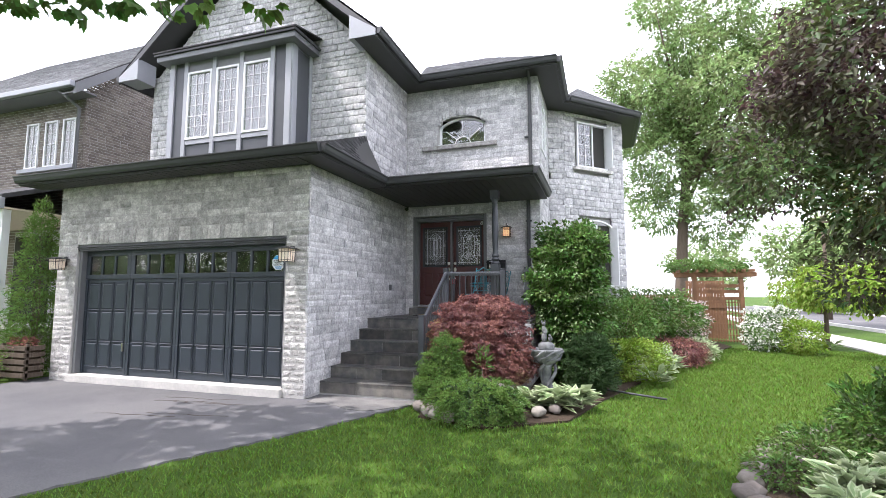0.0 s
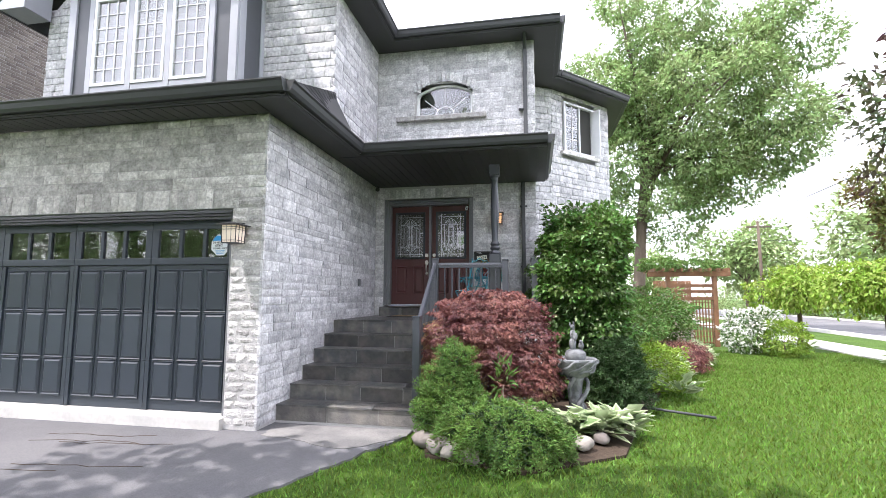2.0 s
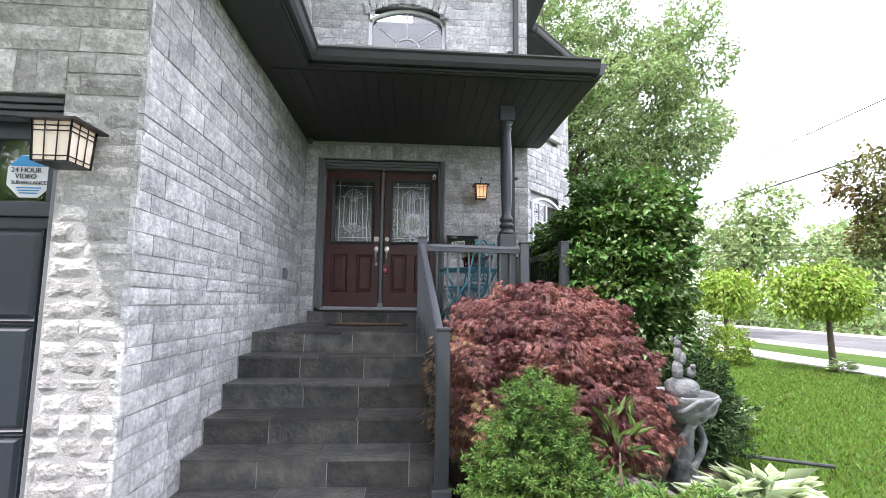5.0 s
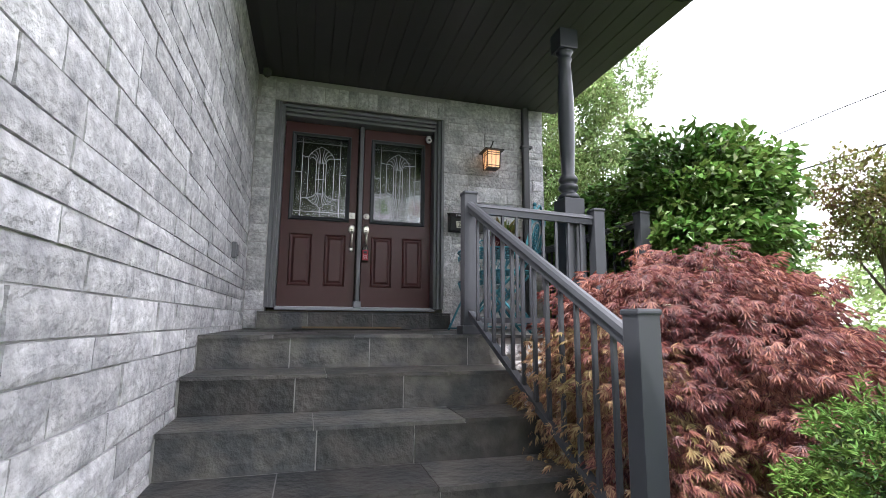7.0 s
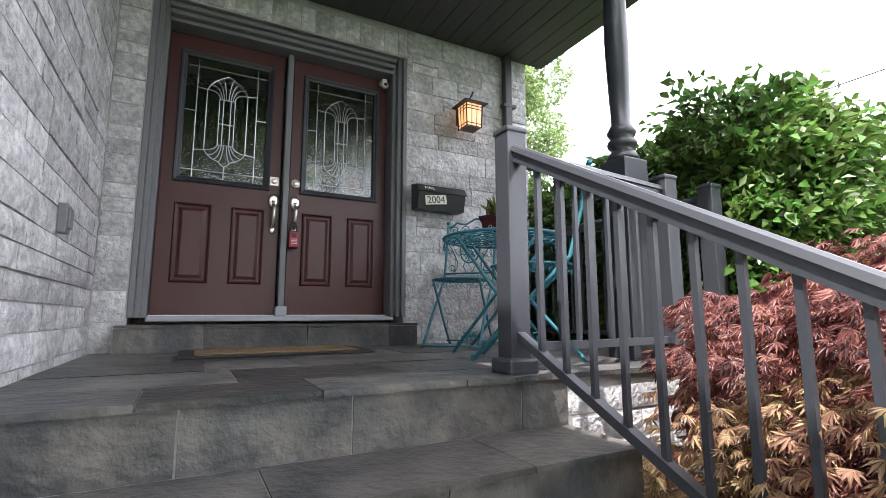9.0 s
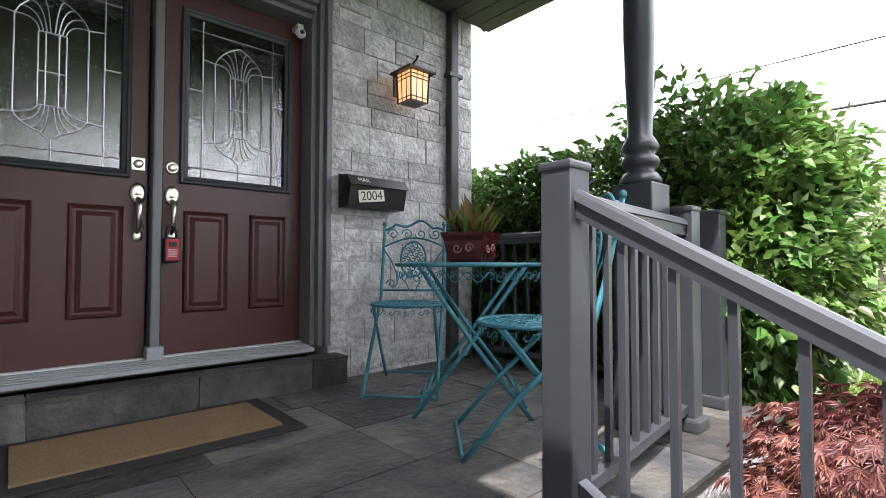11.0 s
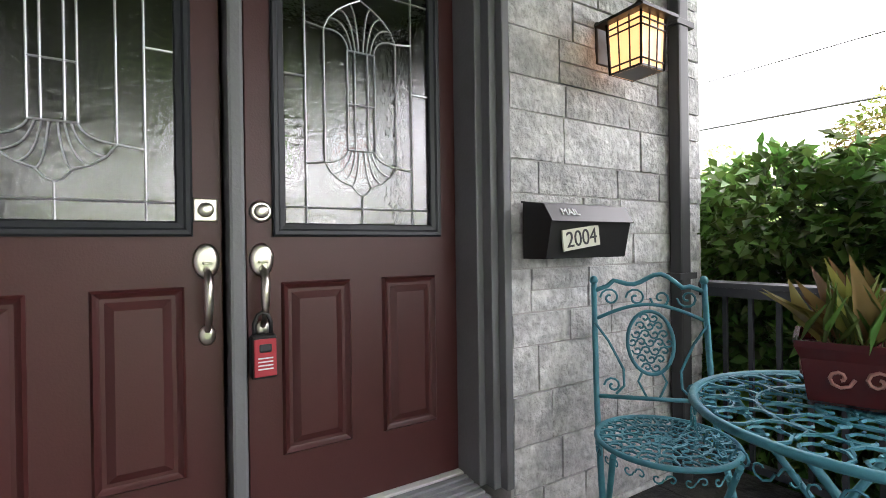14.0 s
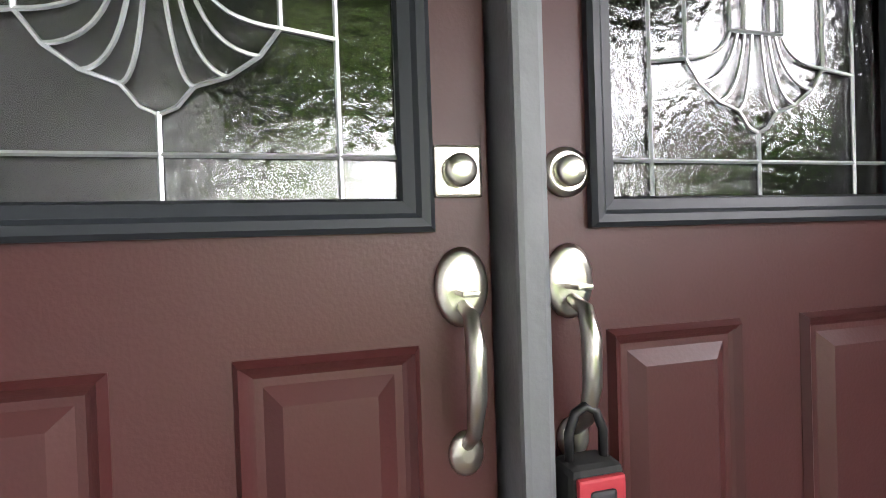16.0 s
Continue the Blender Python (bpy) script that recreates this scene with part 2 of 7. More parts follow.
def raw(name, verts, faces, mat, parent=None, smooth=False):
    """A mesh from arrays: verts N x 3, faces M x k."""
    verts, faces = np.asarray(verts, dtype=np.float32), np.asarray(faces, dtype=np.int32)
    me = bpy.data.meshes.new(name)
    k = faces.shape[1]
    me.vertices.add(len(verts))
    me.vertices.foreach_set("co", verts.ravel())
    me.loops.add(faces.size)
    me.loops.foreach_set("vertex_index", faces.ravel())
    me.polygons.add(len(faces))
    me.polygons.foreach_set("loop_start", np.arange(0, faces.size, k, dtype=np.int32))
    me.polygons.foreach_set("loop_total", np.full(len(faces), k, dtype=np.int32))
    me.update(calc_edges=True)
    me.materials.append(mat)
    ob = new(name, me)
    if parent is not None:
        ob.parent = parent
    return ob


def unit(v):
    return v / np.maximum(np.linalg.norm(v, axis=1, keepdims=True), 1e-6)


def leaf_mesh(name, at, out, size, mat, parent, wide=0.5, droop=0.0, fold=0.25, seed=0, up=0.4, spin=0.5):
    """Many leaves, each a pointed blade folded along its middle: at N x 3 stems, out N x 3 ways that they point."""
    rng = np.random.default_rng(seed)
    n = len(at)
    size = np.broadcast_to(np.asarray(size, dtype=float), (n,)) * rng.uniform(0.7, 1.25, n)
    d = unit(out + rng.normal(0, spin, (n, 3)) + np.array([0, 0, -droop]))
    nrm = unit(rng.normal(0, 0.5, (n, 3)) + np.array([0, 0, up + 0.3]) + out * 0.5)
    side = unit(np.cross(d, nrm))
    nrm = np.cross(side, d)
    L, W = size[:, None], (size * wide)[:, None]
    base, tip = at, at + d * L + nrm * (-0.12 * L)
    mid = at + d * L * 0.45
    lft, rgt = mid + side * W * 0.5 + nrm * W * fold, mid - side * W * 0.5 + nrm * W * fold
    v = np.stack([base, rgt, tip, lft], axis=1).reshape(-1, 3)
    i = np.arange(n)[:, None] * 4
    f = np.concatenate([i + np.array([[0, 1, 2]]), i + np.array([[0, 2, 3]])])
    return raw(name, v, f, mat, parent)


def lace_leaves(name, at, out, size, mat, parent, lobes=7, spread=70, wide=0.1, seed=0, droop=0.5):
    """Palmate leaves: narrow pointed lobes that fan out from each stem end and hang a little."""
    rng = np.random.default_rng(seed)
    n = len(at)
    d = unit(out * np.array([1, 1, 0.4]) + rng.normal(0, 0.35, (n, 3)) + np.array([0, 0, -droop]))
    nrm = unit(rng.normal(0, 0.35, (n, 3)) + np.array([0, 0, 0.8]) + out * 0.5)
    side = unit(np.cross(d, nrm))
    nrm = np.cross(side, d)
    long = size * rng.uniform(0.7, 1.25, (n, 1))
    V = []
    for k in range(lobes):
        a = math.radians(spread) * (2 * k / (lobes - 1) - 1)
        way = d * math.cos(a) + side * math.sin(a)
        L = long * (1 - 0.4 * abs(2 * k / (lobes - 1) - 1))
        cross = (side * math.cos(a) - d * math.sin(a)) * L * wide
        mid = at + way * L * 0.5 + nrm * L * 0.05
        V.append(np.stack([at, mid - cross, at + way * L - nrm * L * 0.12, mid + cross], axis=1))
    v = np.concatenate(V).reshape(-1, 3)
    i = np.arange(n * lobes)[:, None] * 4
    return raw(name, v, np.concatenate([i + np.array([[0, 1, 2]]), i + np.array([[0, 2, 3]])]), mat, parent)


def crown_points(blobs, n, seed=0, fill=0.35, rough=0.18):
    """Stems over a crown made of lumps (x, y, z, rx, ry, rz), mostly near its skin and not inside other lumps."""
    rng = np.random.default_rng(seed)
    blobs = np.asarray(blobs, dtype=float)
    area = (blobs[:, 3] * blobs[:, 5])
    pick = rng.choice(len(blobs), n, p=area / area.sum())
    d = unit(rng.normal(0, 1, (n, 3)))
    b = blobs[pick]
    r = np.where(rng.random(n) < fill, rng.uniform(0.45, 0.95, n), rng.uniform(0.9, 1.08, n))
    lump = 1 + rough * np.sin(d[:, 0] * 7 + pick * 2.1) * np.cos(d[:, 1] * 6 + pick) + rough * 0.7 * np.sin(d[:, 2] * 11 + pick * 1.3)
    p = b[:, :3] + d * b[:, 3:] * (r * lump)[:, None]
    q = (p[:, None, :] - blobs[None, :, :3]) / blobs[None, :, 3:]
    deep = (np.linalg.norm(q, axis=2) < 0.6).sum(axis=1) > 0
    keep = ~deep | (rng.random(n) < 0.25)
    return p[keep], unit(d * b[:, 3:])[keep]


def scatter_blobs(centre, size, count, lump, seed, floor=-1e9):
    """Lumps spread in an ellipsoid, to make an uneven crown."""
    rng = np.random.default_rng(seed)
    d = unit(rng.normal(0, 1, (count, 3))) * rng.uniform(0.25, 0.85, (count, 1)) ** 0.7
    c = np.array(centre) + d * np.array(size)
    s = rng.uniform(0.7, 1.3, (count, 1)) * lump * np.array([[1, 1, 0.8]])
    c[:, 2] = np.maximum(c[:, 2], floor)
    return np.hstack([c, s])


# ---- ground ----
GX, FY, EX = -4.05, 10.27, -0.72   # garage side wall, door wall, door wall's end
UY = 8.0                           # gable wall over the garage
GY = 6.05                          # garage front
PZ = 1.235                         # porch floor
STEP_Y, STEP_D, STEP_H = 8.2, 0.345, 0.197

ground = thing("ground", "green mown lawn and turf reaching the horizon", "lawn", kind="structure")


def sheet(name, outline, z, mat, parent, thick=0.05, label=""):
    return prism(name, [(x, y, z) for x, y in outline], (0, 0, -thick), mat, parent, label)


raw("turf", [(-900, -900, 0), (900, -900, 0), (900, 900, 0), (-900, 900, 0)], [(0, 1, 2, 3)], GRASS, ground)
rd = random.Random(5)
edge_line = [(-2.25, 6.3), (-2.93, 4.6), (-4.15, 2.1), (-5.6, -0.9), (-6.3, -4)]
ragged = []
for (xa, ya), (xb, yb) in zip(edge_line, edge_line[1:]):
    n = int(math.hypot(xb - xa, yb - ya) / 0.12)
    ragged += [(xa + (xb - xa) * k / n + rd.uniform(-0.035, 0.035), ya + (yb - ya) * k / n) for k in range(n)]
driveway = tagged(sheet("driveway", [(-10.4, 6.3), (-2.25, 6.6)] + ragged + [(-6.3, -14), (-10.4, -14)], 0.022, ASPHALT, None, 0.2), "worn grey asphalt driveway with cracked edges", "driveway", kind="structure")
APRON = material("pale worn asphalt", (0.2, 0.195, 0.185), 0.92, grain=0.3, scale=40, second=(0.13, 0.128, 0.125), blotch=2.5, bump=0.6, bump_scale=90, sheen=0.2)
apron = []
for (xa, ya), (xb, yb) in (((-3.95, 6.42), (-3.9, 5.95)), ((-3.9, 5.95), (-2.75, 5.6)), ((-2.75, 5.6), (-2.3, 6.1))):
    apron += [(xa + (xb - xa) * k / 8 + rd.uniform(-0.03, 0.03), ya + (yb - ya) * k / 8 + rd.uniform(-0.04, 0.04)) for k in range(8)]
step_apron = tagged(sheet("step_apron", apron + [(-2.25, 6.2), (-2.25, 6.44)], 0.03, APRON, driveway, 0.05), "cracked pale patch before the steps")
for k in range(5):
    x, y = rd.uniform(-7.5, -4.2), rd.uniform(4.2, 5.7)
    pts = [(x + 0.16 * j, y + rd.uniform(-0.05, 0.05) + 0.02 * j, 0.0225) for j in range(9)]
    prism("crack", [(a, b - 0.006, c) for a, b, c in pts] + [(a, b + 0.006, c) for a, b, c in reversed(pts)], (0, 0, 0.002), SOIL, driveway)
sidewalk = tagged(sheet("sidewalk", [(7.9, -40), (9.3, -40), (9.6, 16), (11.5, 60), (10.1, 60), (8.1, 16)], 0.04, CONCRETE, None, 0.2), "pale concrete sidewalk beside the lawn", "sidewalk", kind="structure")
road = tagged(sheet("road", [(12.2, -60), (20, -60), (20.5, 20), (24, 90), (16, 90), (12.6, 20)], 0.03, ASPHALT, None, 0.2), "grey asphalt side street beyond the lawn", "road", kind="structure")
far_walk = tagged(sheet("far_kerb", [(20.05, -60), (20.3, -60), (20.8, 20), (24.3, 90), (24.05, 90), (20.55, 20)], 0.15, CONCRETE, None, 0.2), "pale concrete kerb along the street", "kerb", kind="structure")
near_kerb = tagged(sheet("near_kerb", [(11.95, -60), (12.2, -60), (12.6, 20), (16, 90), (15.75, 90), (12.35, 20)], 0.15, CONCRETE, None, 0.2), "pale concrete kerb along the street", "kerb", kind="structure")
garden_bed = tagged(sheet("garden_bed", [(-2.1, 6.5), (-1.9, 5.6), (-0.9, 5.3), (0.1, 6.0), (0.5, 7.4), (1.3, 9.6), (2.4, 12.4), (4.6, 17.5), (4.4, 19.5), (-0.7, 19.5), (-0.7, 8.0), (-2.1, 8.0)], 0.03, SOIL, None, 0.2), "dark soil planting bed round the house", "bed", kind="structure")

# ---- house walls (cores; the stones are laid on them at the end of the file) ----
EAVE, LOW = 6.9, 3.92    # upper soffit, lower soffit


def wall(name, boxes, mat, label):
    ob = thing(name, label, "wall", kind="structure")
    for lo, hi in boxes:
        box("core", lo, hi, mat, ob, 0)
    return ob


wall_garage_front = wall("wall_garage_front", [((-10.05, GY + 0.013, -0.1), (-9.5, GY + 0.3, LOW)), ((-4.5, GY + 0.013, -0.1), (GX - 0.012, GY + 0.3, LOW)), ((-9.5, GY + 0.013, 2.72), (-4.5, GY + 0.3, LOW))], MORTAR_DARK, "rock-faced grey limestone garage front wall")
wall_garage_side = wall("wall_garage_side", [((GX - 0.3, GY + 0.3, -0.1), (GX - 0.012, FY + 0.3, LOW)), ((GX - 0.3, UY + 0.022, LOW), (GX - 0.012, FY + 0.3, EAVE))], MORTAR, "pale split limestone side wall beside the steps")
wall_garage_far = wall("wall_garage_far", [((-10.05, GY + 0.3, -0.1), (-9.75, 14, LOW)), ((-10.05, UY + 0.3, LOW), (-9.75, 14, EAVE))], MORTAR, "limestone wall facing the neighbouring house")
wall_gable = wall("wall_gable", [((-10.05, UY + 0.022, LOW), (GX - 0.3, UY + 0.3, EAVE + 0.1))], MORTAR, "grey limestone gable wall above the garage")
wall_entry = wall("wall_entry", [((GX, FY + 0.012, EAVE - 0.02), (EX - 0.02, FY + 0.3, EAVE + 0.16)), ((GX - 0.012, FY + 0.012, 0), (-3.86, FY + 0.3, LOW)), ((-2.0, FY + 0.012, 0), (EX - 0.02, FY + 0.3, LOW)), ((-3.86, FY + 0.012, 3.66), (-2.0, FY + 0.3, LOW)), ((-3.86, FY + 0.012, 0), (-2.0, FY + 0.3, 1.2)),
                                 ((GX - 0.012, FY + 0.012, LOW), (EX - 0.02, FY + 0.3, 5.43)), ((GX - 0.012, FY + 0.012, 5.43), (-3.2, FY + 0.3, EAVE)), ((-2.0, FY + 0.012, 5.43), (EX - 0.02, FY + 0.3, EAVE)), ((-3.2, FY + 0.012, 6.15), (-2.0, FY + 0.3, EAVE))], MORTAR_DARK, "grey limestone entry wall round the double door")
TOW = [(EX, 12.5), (-0.3, 12.72), (1.3, 14.3), (1.3, 16.6), (EX, 16.8)]
wall_side = wall("wall_side", [((EX - 0.33, FY + 0.3, 0), (EX - 0.02, 12.6, EAVE))], MORTAR, "limestone return wall beside the entry")


def stones_far(name, p, q, z0, z1, parent, holes=(), seed=1, mat=None, depth=0.03, course=(0.1, 0.19), long=(0.2, 0.55)):
    """Coursed stones, each a chamfered block, on the upright wall from p to q (outside on the right hand of p to q), joined in one mesh."""
    rng = random.Random(seed)
    p, q = Vector((*p, 0)), Vector((*q, 0))
    along = (q - p).normalized()
    out = Vector((along.y, -along.x, 0))
    span = (q - p).length
    V, F = [], []
    z = z0
    while z < z1 - 0.02:
        h = min(rng.uniform(*course), z1 - z)
        u = -rng.uniform(0, 0.3)
        while u < span:
            w = rng.uniform(*long)
            a, b = max(u, 0.0), min(u + w, span)
            u += w
            if b - a < 0.05 or any(a < hb and b > ha and z < hz1 - 0.01 and z + h > hz0 + 0.01 for ha, hb, hz0, hz1 in holes):
                cut = [(ha, hb) for ha, hb, hz0, hz1 in holes if a < hb and b > ha and z < hz1 - 0.01 and z + h > hz0 + 0.01]
                if not cut:
                    continue
                ha, hb = cut[0]
                if a < ha - 0.04:
                    b = ha
                elif b > hb + 0.04:
                    a = hb
                else:
                    continue
            g, c, d = 0.005, 0.006, depth * rng.uniform(0.75, 1.2)
            k = len(V)
            for off, ins in ((0.0, 0.0), (d * 0.92, 0.0), (d, c)):
                for uu, zz in ((a + g + ins, z + g + ins), (b - g - ins, z + g + ins), (b - g - ins, z + h - g - ins), (a + g + ins, z + h - g - ins)):
                    V.append(p + along * uu + out * (off - 0.032) + Vector((0, 0, zz)))
            for r in (0, 4):
                for i in range(4):
                    F.append((k + r + i, k + r + (i + 1) % 4, k + r + 4 + (i + 1) % 4, k + r + 4 + i))
            F.append((k + 8, k + 9, k + 10, k + 11))
        z += h
    ob = raw(name, V, F, mat or STONE_FAR, parent)
    return tagged(ob, kind="stuff")


tower = thing("wall_tower", "pale limestone angled bay at the house's rear corner", "wall", kind="structure")
prism("core", [(EX - 0.3, 12.66, 0), (-0.35, 12.86, 0), (1.16, 14.36, 0), (1.16, 16.5, 0), (EX - 0.3, 16.7, 0)], (0, 0, EAVE), MORTAR, tower)
box("core", (EX - 6, 12.6, 0), (EX - 0.02, 17, EAVE), MORTAR, tower, 0)

# ---- roofs, soffits, gutters ----


def eave_run(parent, p, q, z, over, name="eave"):
    """Soffit boards, fascia and gutter along the outer line p to q; over is how far the soffit reaches back, to the left of p to q."""
    p, q = Vector((*p, 0)), Vector((*q, 0))
    along = (q - p).normalized()
    inn = Vector((-along.y, along.x, 0))
    up = Vector((0, 0, 1))

    def strip(label, a, b, z0, z1, mat):
        bm = bmesh.new()
        add_prism(bm, [p + inn * a + up * z0, q + inn * a + up * z0, q + inn * b + up * z0, p + inn * b + up * z0], up * (z1 - z0))
        return part(label, bm, mat, parent)
    strip("fascia", 0.02, 0.06, z - 0.01, z + 0.17, CHARCOAL)
    bm = bmesh.new()
    prof = [(0.018, 0.03), (-0.05, 0.03), (-0.075, 0.07), (-0.09, 0.13), (-0.11, 0.15), (-0.11, 0.165), (0.018, 0.165)]
    a = [bm.verts.new(p + inn * u + up * (z + w) - along * 0.0) for u, w in prof]
    b = [bm.verts.new(q + inn * u + up * (z + w) + along * 0.0) for u, w in prof]
    for i in range(len(prof)):
        j = (i + 1) % len(prof)
        bm.faces.new((a[i], a[j], b[j], b[i]))
    bm.faces.new(a[::-1])
    bm.faces.new(b)
    bmesh.ops.recalc_face_normals(bm, faces=bm.faces)
    part("gutter", bm, CHARCOAL, parent)


def soffit(parent, outline, z, thick=0.02):
    prism("soffit", [(x, y, z) for x, y in outline], (0, 0, thick), SOFFIT, parent)


roof_low = thing("roof_low", "charcoal skirt roof over garage and porch", "roof", kind="structure")
OV = 0.5
PX, PY = -0.55, 7.95      # porch roof's outer corner
soffit(roof_low, [(-10.6, GY - OV), (GX + OV, GY - OV), (GX + OV, PY), (PX, PY), (PX, FY - 0.005), (GX + 0.004, FY - 0.005), (GX + 0.004, GY - 0.004), (-10.6, GY - 0.004)], LOW)
eave_run(roof_low, (-10.6, GY - OV), (GX + OV, GY - OV), LOW, OV)
eave_run(roof_low, (GX + OV, GY - OV), (GX + OV, PY), LOW, OV)
eave_run(roof_low, (GX + OV, PY), (PX, PY), LOW, OV)
eave_run(roof_low, (PX, PY), (PX, FY), LOW, OV)


def shingle_slope(parent, a, b, c, d, mat=None, rows=None, seed=3):
    """A pitched face a-b (eave) to d-c (ridge), laid with overlapping shingle tabs."""
    rng = random.Random(seed)
    a, b, c, d = (Vector(v) for v in (a, b, c, d))
    up = ((d - a) + (c - b)) / 2
    nrm = (b - a).cross(up).normalized()
    n = rows or max(3, int(up.length / 0.14))
    V, F = [], []
    for r in range(n):
        l0, r0, l1, r1 = a.lerp(d, r / n), b.lerp(c, r / n), a.lerp(d, (r + 1.25) / n if r < n - 1 else 1), b.lerp(c, (r + 1.25) / n if r < n - 1 else 1)
        m = max(2, int((r0 - l0).length / 0.3))
        cut = [0.0] + sorted(min(0.999, max(0.001, (k + rng.uniform(-0.15, 0.15) + (r % 2) * 0.5) / m)) for k in range(1, m)) + [1.0]
        for u, w in zip(cut, cut[1:]):
            g = 0.004 / max((r0 - l0).length, 0.1)
            h = rng.uniform(0.008, 0.016)
            k = len(V)
            lo = [l0.lerp(r0, u + g) + nrm * h, l0.lerp(r0, w - g) + nrm * h]
            V += [lo[0] - nrm * 0.012, lo[1] - nrm * 0.012, lo[0], lo[1], l1.lerp(r1, w - g) + nrm * 0.001, l1.lerp(r1, u + g) + nrm * 0.001]
            F += [(k, k + 1, k + 3, k + 2), (k + 2, k + 3, k + 4, k + 5)]
    ob = raw("shingles", V, F, mat or SHINGLE, parent)
    bm = bmesh.new()
    add_prism(bm, [a, b, c, d], -nrm * 0.03)
    part("deck", bm, SOFFIT, parent)
    return tagged(ob, kind="stuff")


ZL = LOW + 0.17
shingle_slope(roof_low, (-10.6, GY - OV, ZL), (GX + OV, GY - OV, ZL), (GX + 0.02, UY + 0.022, ZL + 0.95), (-10.6, UY + 0.022, ZL + 0.95))
shingle_slope(roof_low, (GX + OV, GY - OV, ZL), (GX + OV, PY, ZL), (GX + 0.01, PY + 0.6, ZL + 0.3), (GX + 0.01, UY + 0.022, ZL + 0.95))
shingle_slope(roof_low, (GX + OV, PY, ZL), (PX, PY, ZL), (PX - 0.5, FY - 0.01, ZL + 0.62), (GX + 0.01, FY - 0.01, ZL + 0.62))
shingle_slope(roof_low, (PX, PY, ZL), (PX, FY, ZL), (PX - 0.3, FY - 0.01, ZL + 0.3), (PX - 0.5, FY - 0.01, ZL + 0.62))

roof_main = thing("roof_main", "grey shingle roof with charcoal eaves", "roof", kind="structure")
GO = GX + OV
GF = 7.45                 # gable front eave line
soffit(roof_main, [(GO, GF), (GO, FY - OV), (0.0 + EX + OV, FY - OV), (EX + OV, 12.1), (EX, 12.5), (EX - 0.02, FY), (GX, FY), (GX, GF)], EAVE)
eave_run(roof_main, (GO, GF), (GO, FY - OV), EAVE, OV)
eave_run(roof_main, (GO, FY - OV), (EX + OV, FY - OV), EAVE, OV)
eave_run(roof_main, (EX + OV, FY - OV), (EX + OV, 12.1), EAVE, OV)
TE = [(EX + OV, 12.1), (-0.1, 12.15), (1.75, 14.0), (1.75, 16.9), (EX, 17.2)]
soffit(roof_main, TE + [(EX, 12.5)], EAVE)
for k in range(3):
    eave_run(roof_main, TE[k], TE[k + 1], EAVE, OV)
ZU = EAVE + 0.17
shingle_slope(roof_main, (GO, FY - OV, ZU), (EX + OV, FY - OV, ZU), (EX - 1.8, 13.0, ZU + 1.9), (GO - 1.0, 13.0, ZU + 1.9), SHINGLE_PALE)
shingle_slope(roof_main, (EX + OV, FY - OV, ZU), (EX + OV, 17, ZU), (EX - 1.8, 16, ZU + 1.9), (EX - 1.8, 13.0, ZU + 1.9), SHINGLE_PALE)
TP = (0.0, 15.2, ZU + 1.5)
for k in range(3):
    shingle_slope(roof_main, (*TE[k], ZU), (*TE[k + 1], ZU), TP, TP, SHINGLE_PALE)
# the front gable: peak over the middle of the garage
GM, GPZ = (-10.05 + GX) / 2, EAVE + 0.17 + 3.45 * 0.87
GL, GR = -10.05 - OV, GX + OV
shingle_slope(roof_main, (GR, GF, ZU), (GR, 15, ZU), (GM, 15, GPZ), (GM, GF, GPZ), SHINGLE_PALE)
shingle_slope(roof_main, (GL, 15, ZU), (GL, GF, ZU), (GM, GF, GPZ), (GM, 15, GPZ), SHINGLE_PALE)
for sx, x0 in ((1, GR), (-1, GL)):
    # raking board along the gable, and the boxed return at its foot
    prism("rake_board", [(x0, GF, ZU - 0.2), (x0, GF, ZU), (GM, GF, GPZ), (GM, GF, GPZ - 0.2)], (0, 0.04, 0), CHARCOAL, roof_main)
    prism("rake_soffit", [(x0, GF + 0.04, ZU - 0.16), (GM, GF + 0.04, GPZ - 0.16), (GM, UY, GPZ - 0.16), (x0, UY, ZU - 0.16)], (0, 0, 0.03), SOFFIT, roof_main)
    prism("eave_return", [(x0 - sx * 0.02, GF - 0.014, EAVE + 0.01), (x0 - sx * 0.02, GF - 0.014, ZU - 0.03), (x0 - sx * 0.62, GF - 0.014, ZU + 0.36), (x0 - sx * 0.62, GF - 0.014, EAVE + 0.01)], (0, 0.5, 0), TRIM_LIGHT, roof_main)
prism("gable_core", [(-10.05, UY + 0.022, EAVE), (GX, UY + 0.022, EAVE), (GX, UY + 0.022, ZU), (GM, UY + 0.022, GPZ - 0.1), (-10.05, UY + 0.022, ZU)], (0, 0.2, 0), MORTAR, wall_gable)
eave_run(roof_main, (GL, 14), (GL, GF), EAVE, OV)

# ---- porch and steps (cores) ----
porch = thing("porch", "raised porch of limestone with slate paving", "porch", kind="structure")
box("core", (GX, STEP_Y + 0.006, 0), (-0.7, FY, PZ - 0.005), GROUT, porch, 0)
steps = thing("front_steps", "slate-clad front steps up to the porch", "steps", kind="structure")
SX = -2.18
for k in range(1, 6):
    box("core", (GX, STEP_Y - STEP_D * k + 0.006, 0), (SX - 0.02, STEP_Y + 0.006 - STEP_D * (k - 1), PZ - STEP_H * k - 0.005), GROUT, steps, 0)

# ---- glass and lights ----


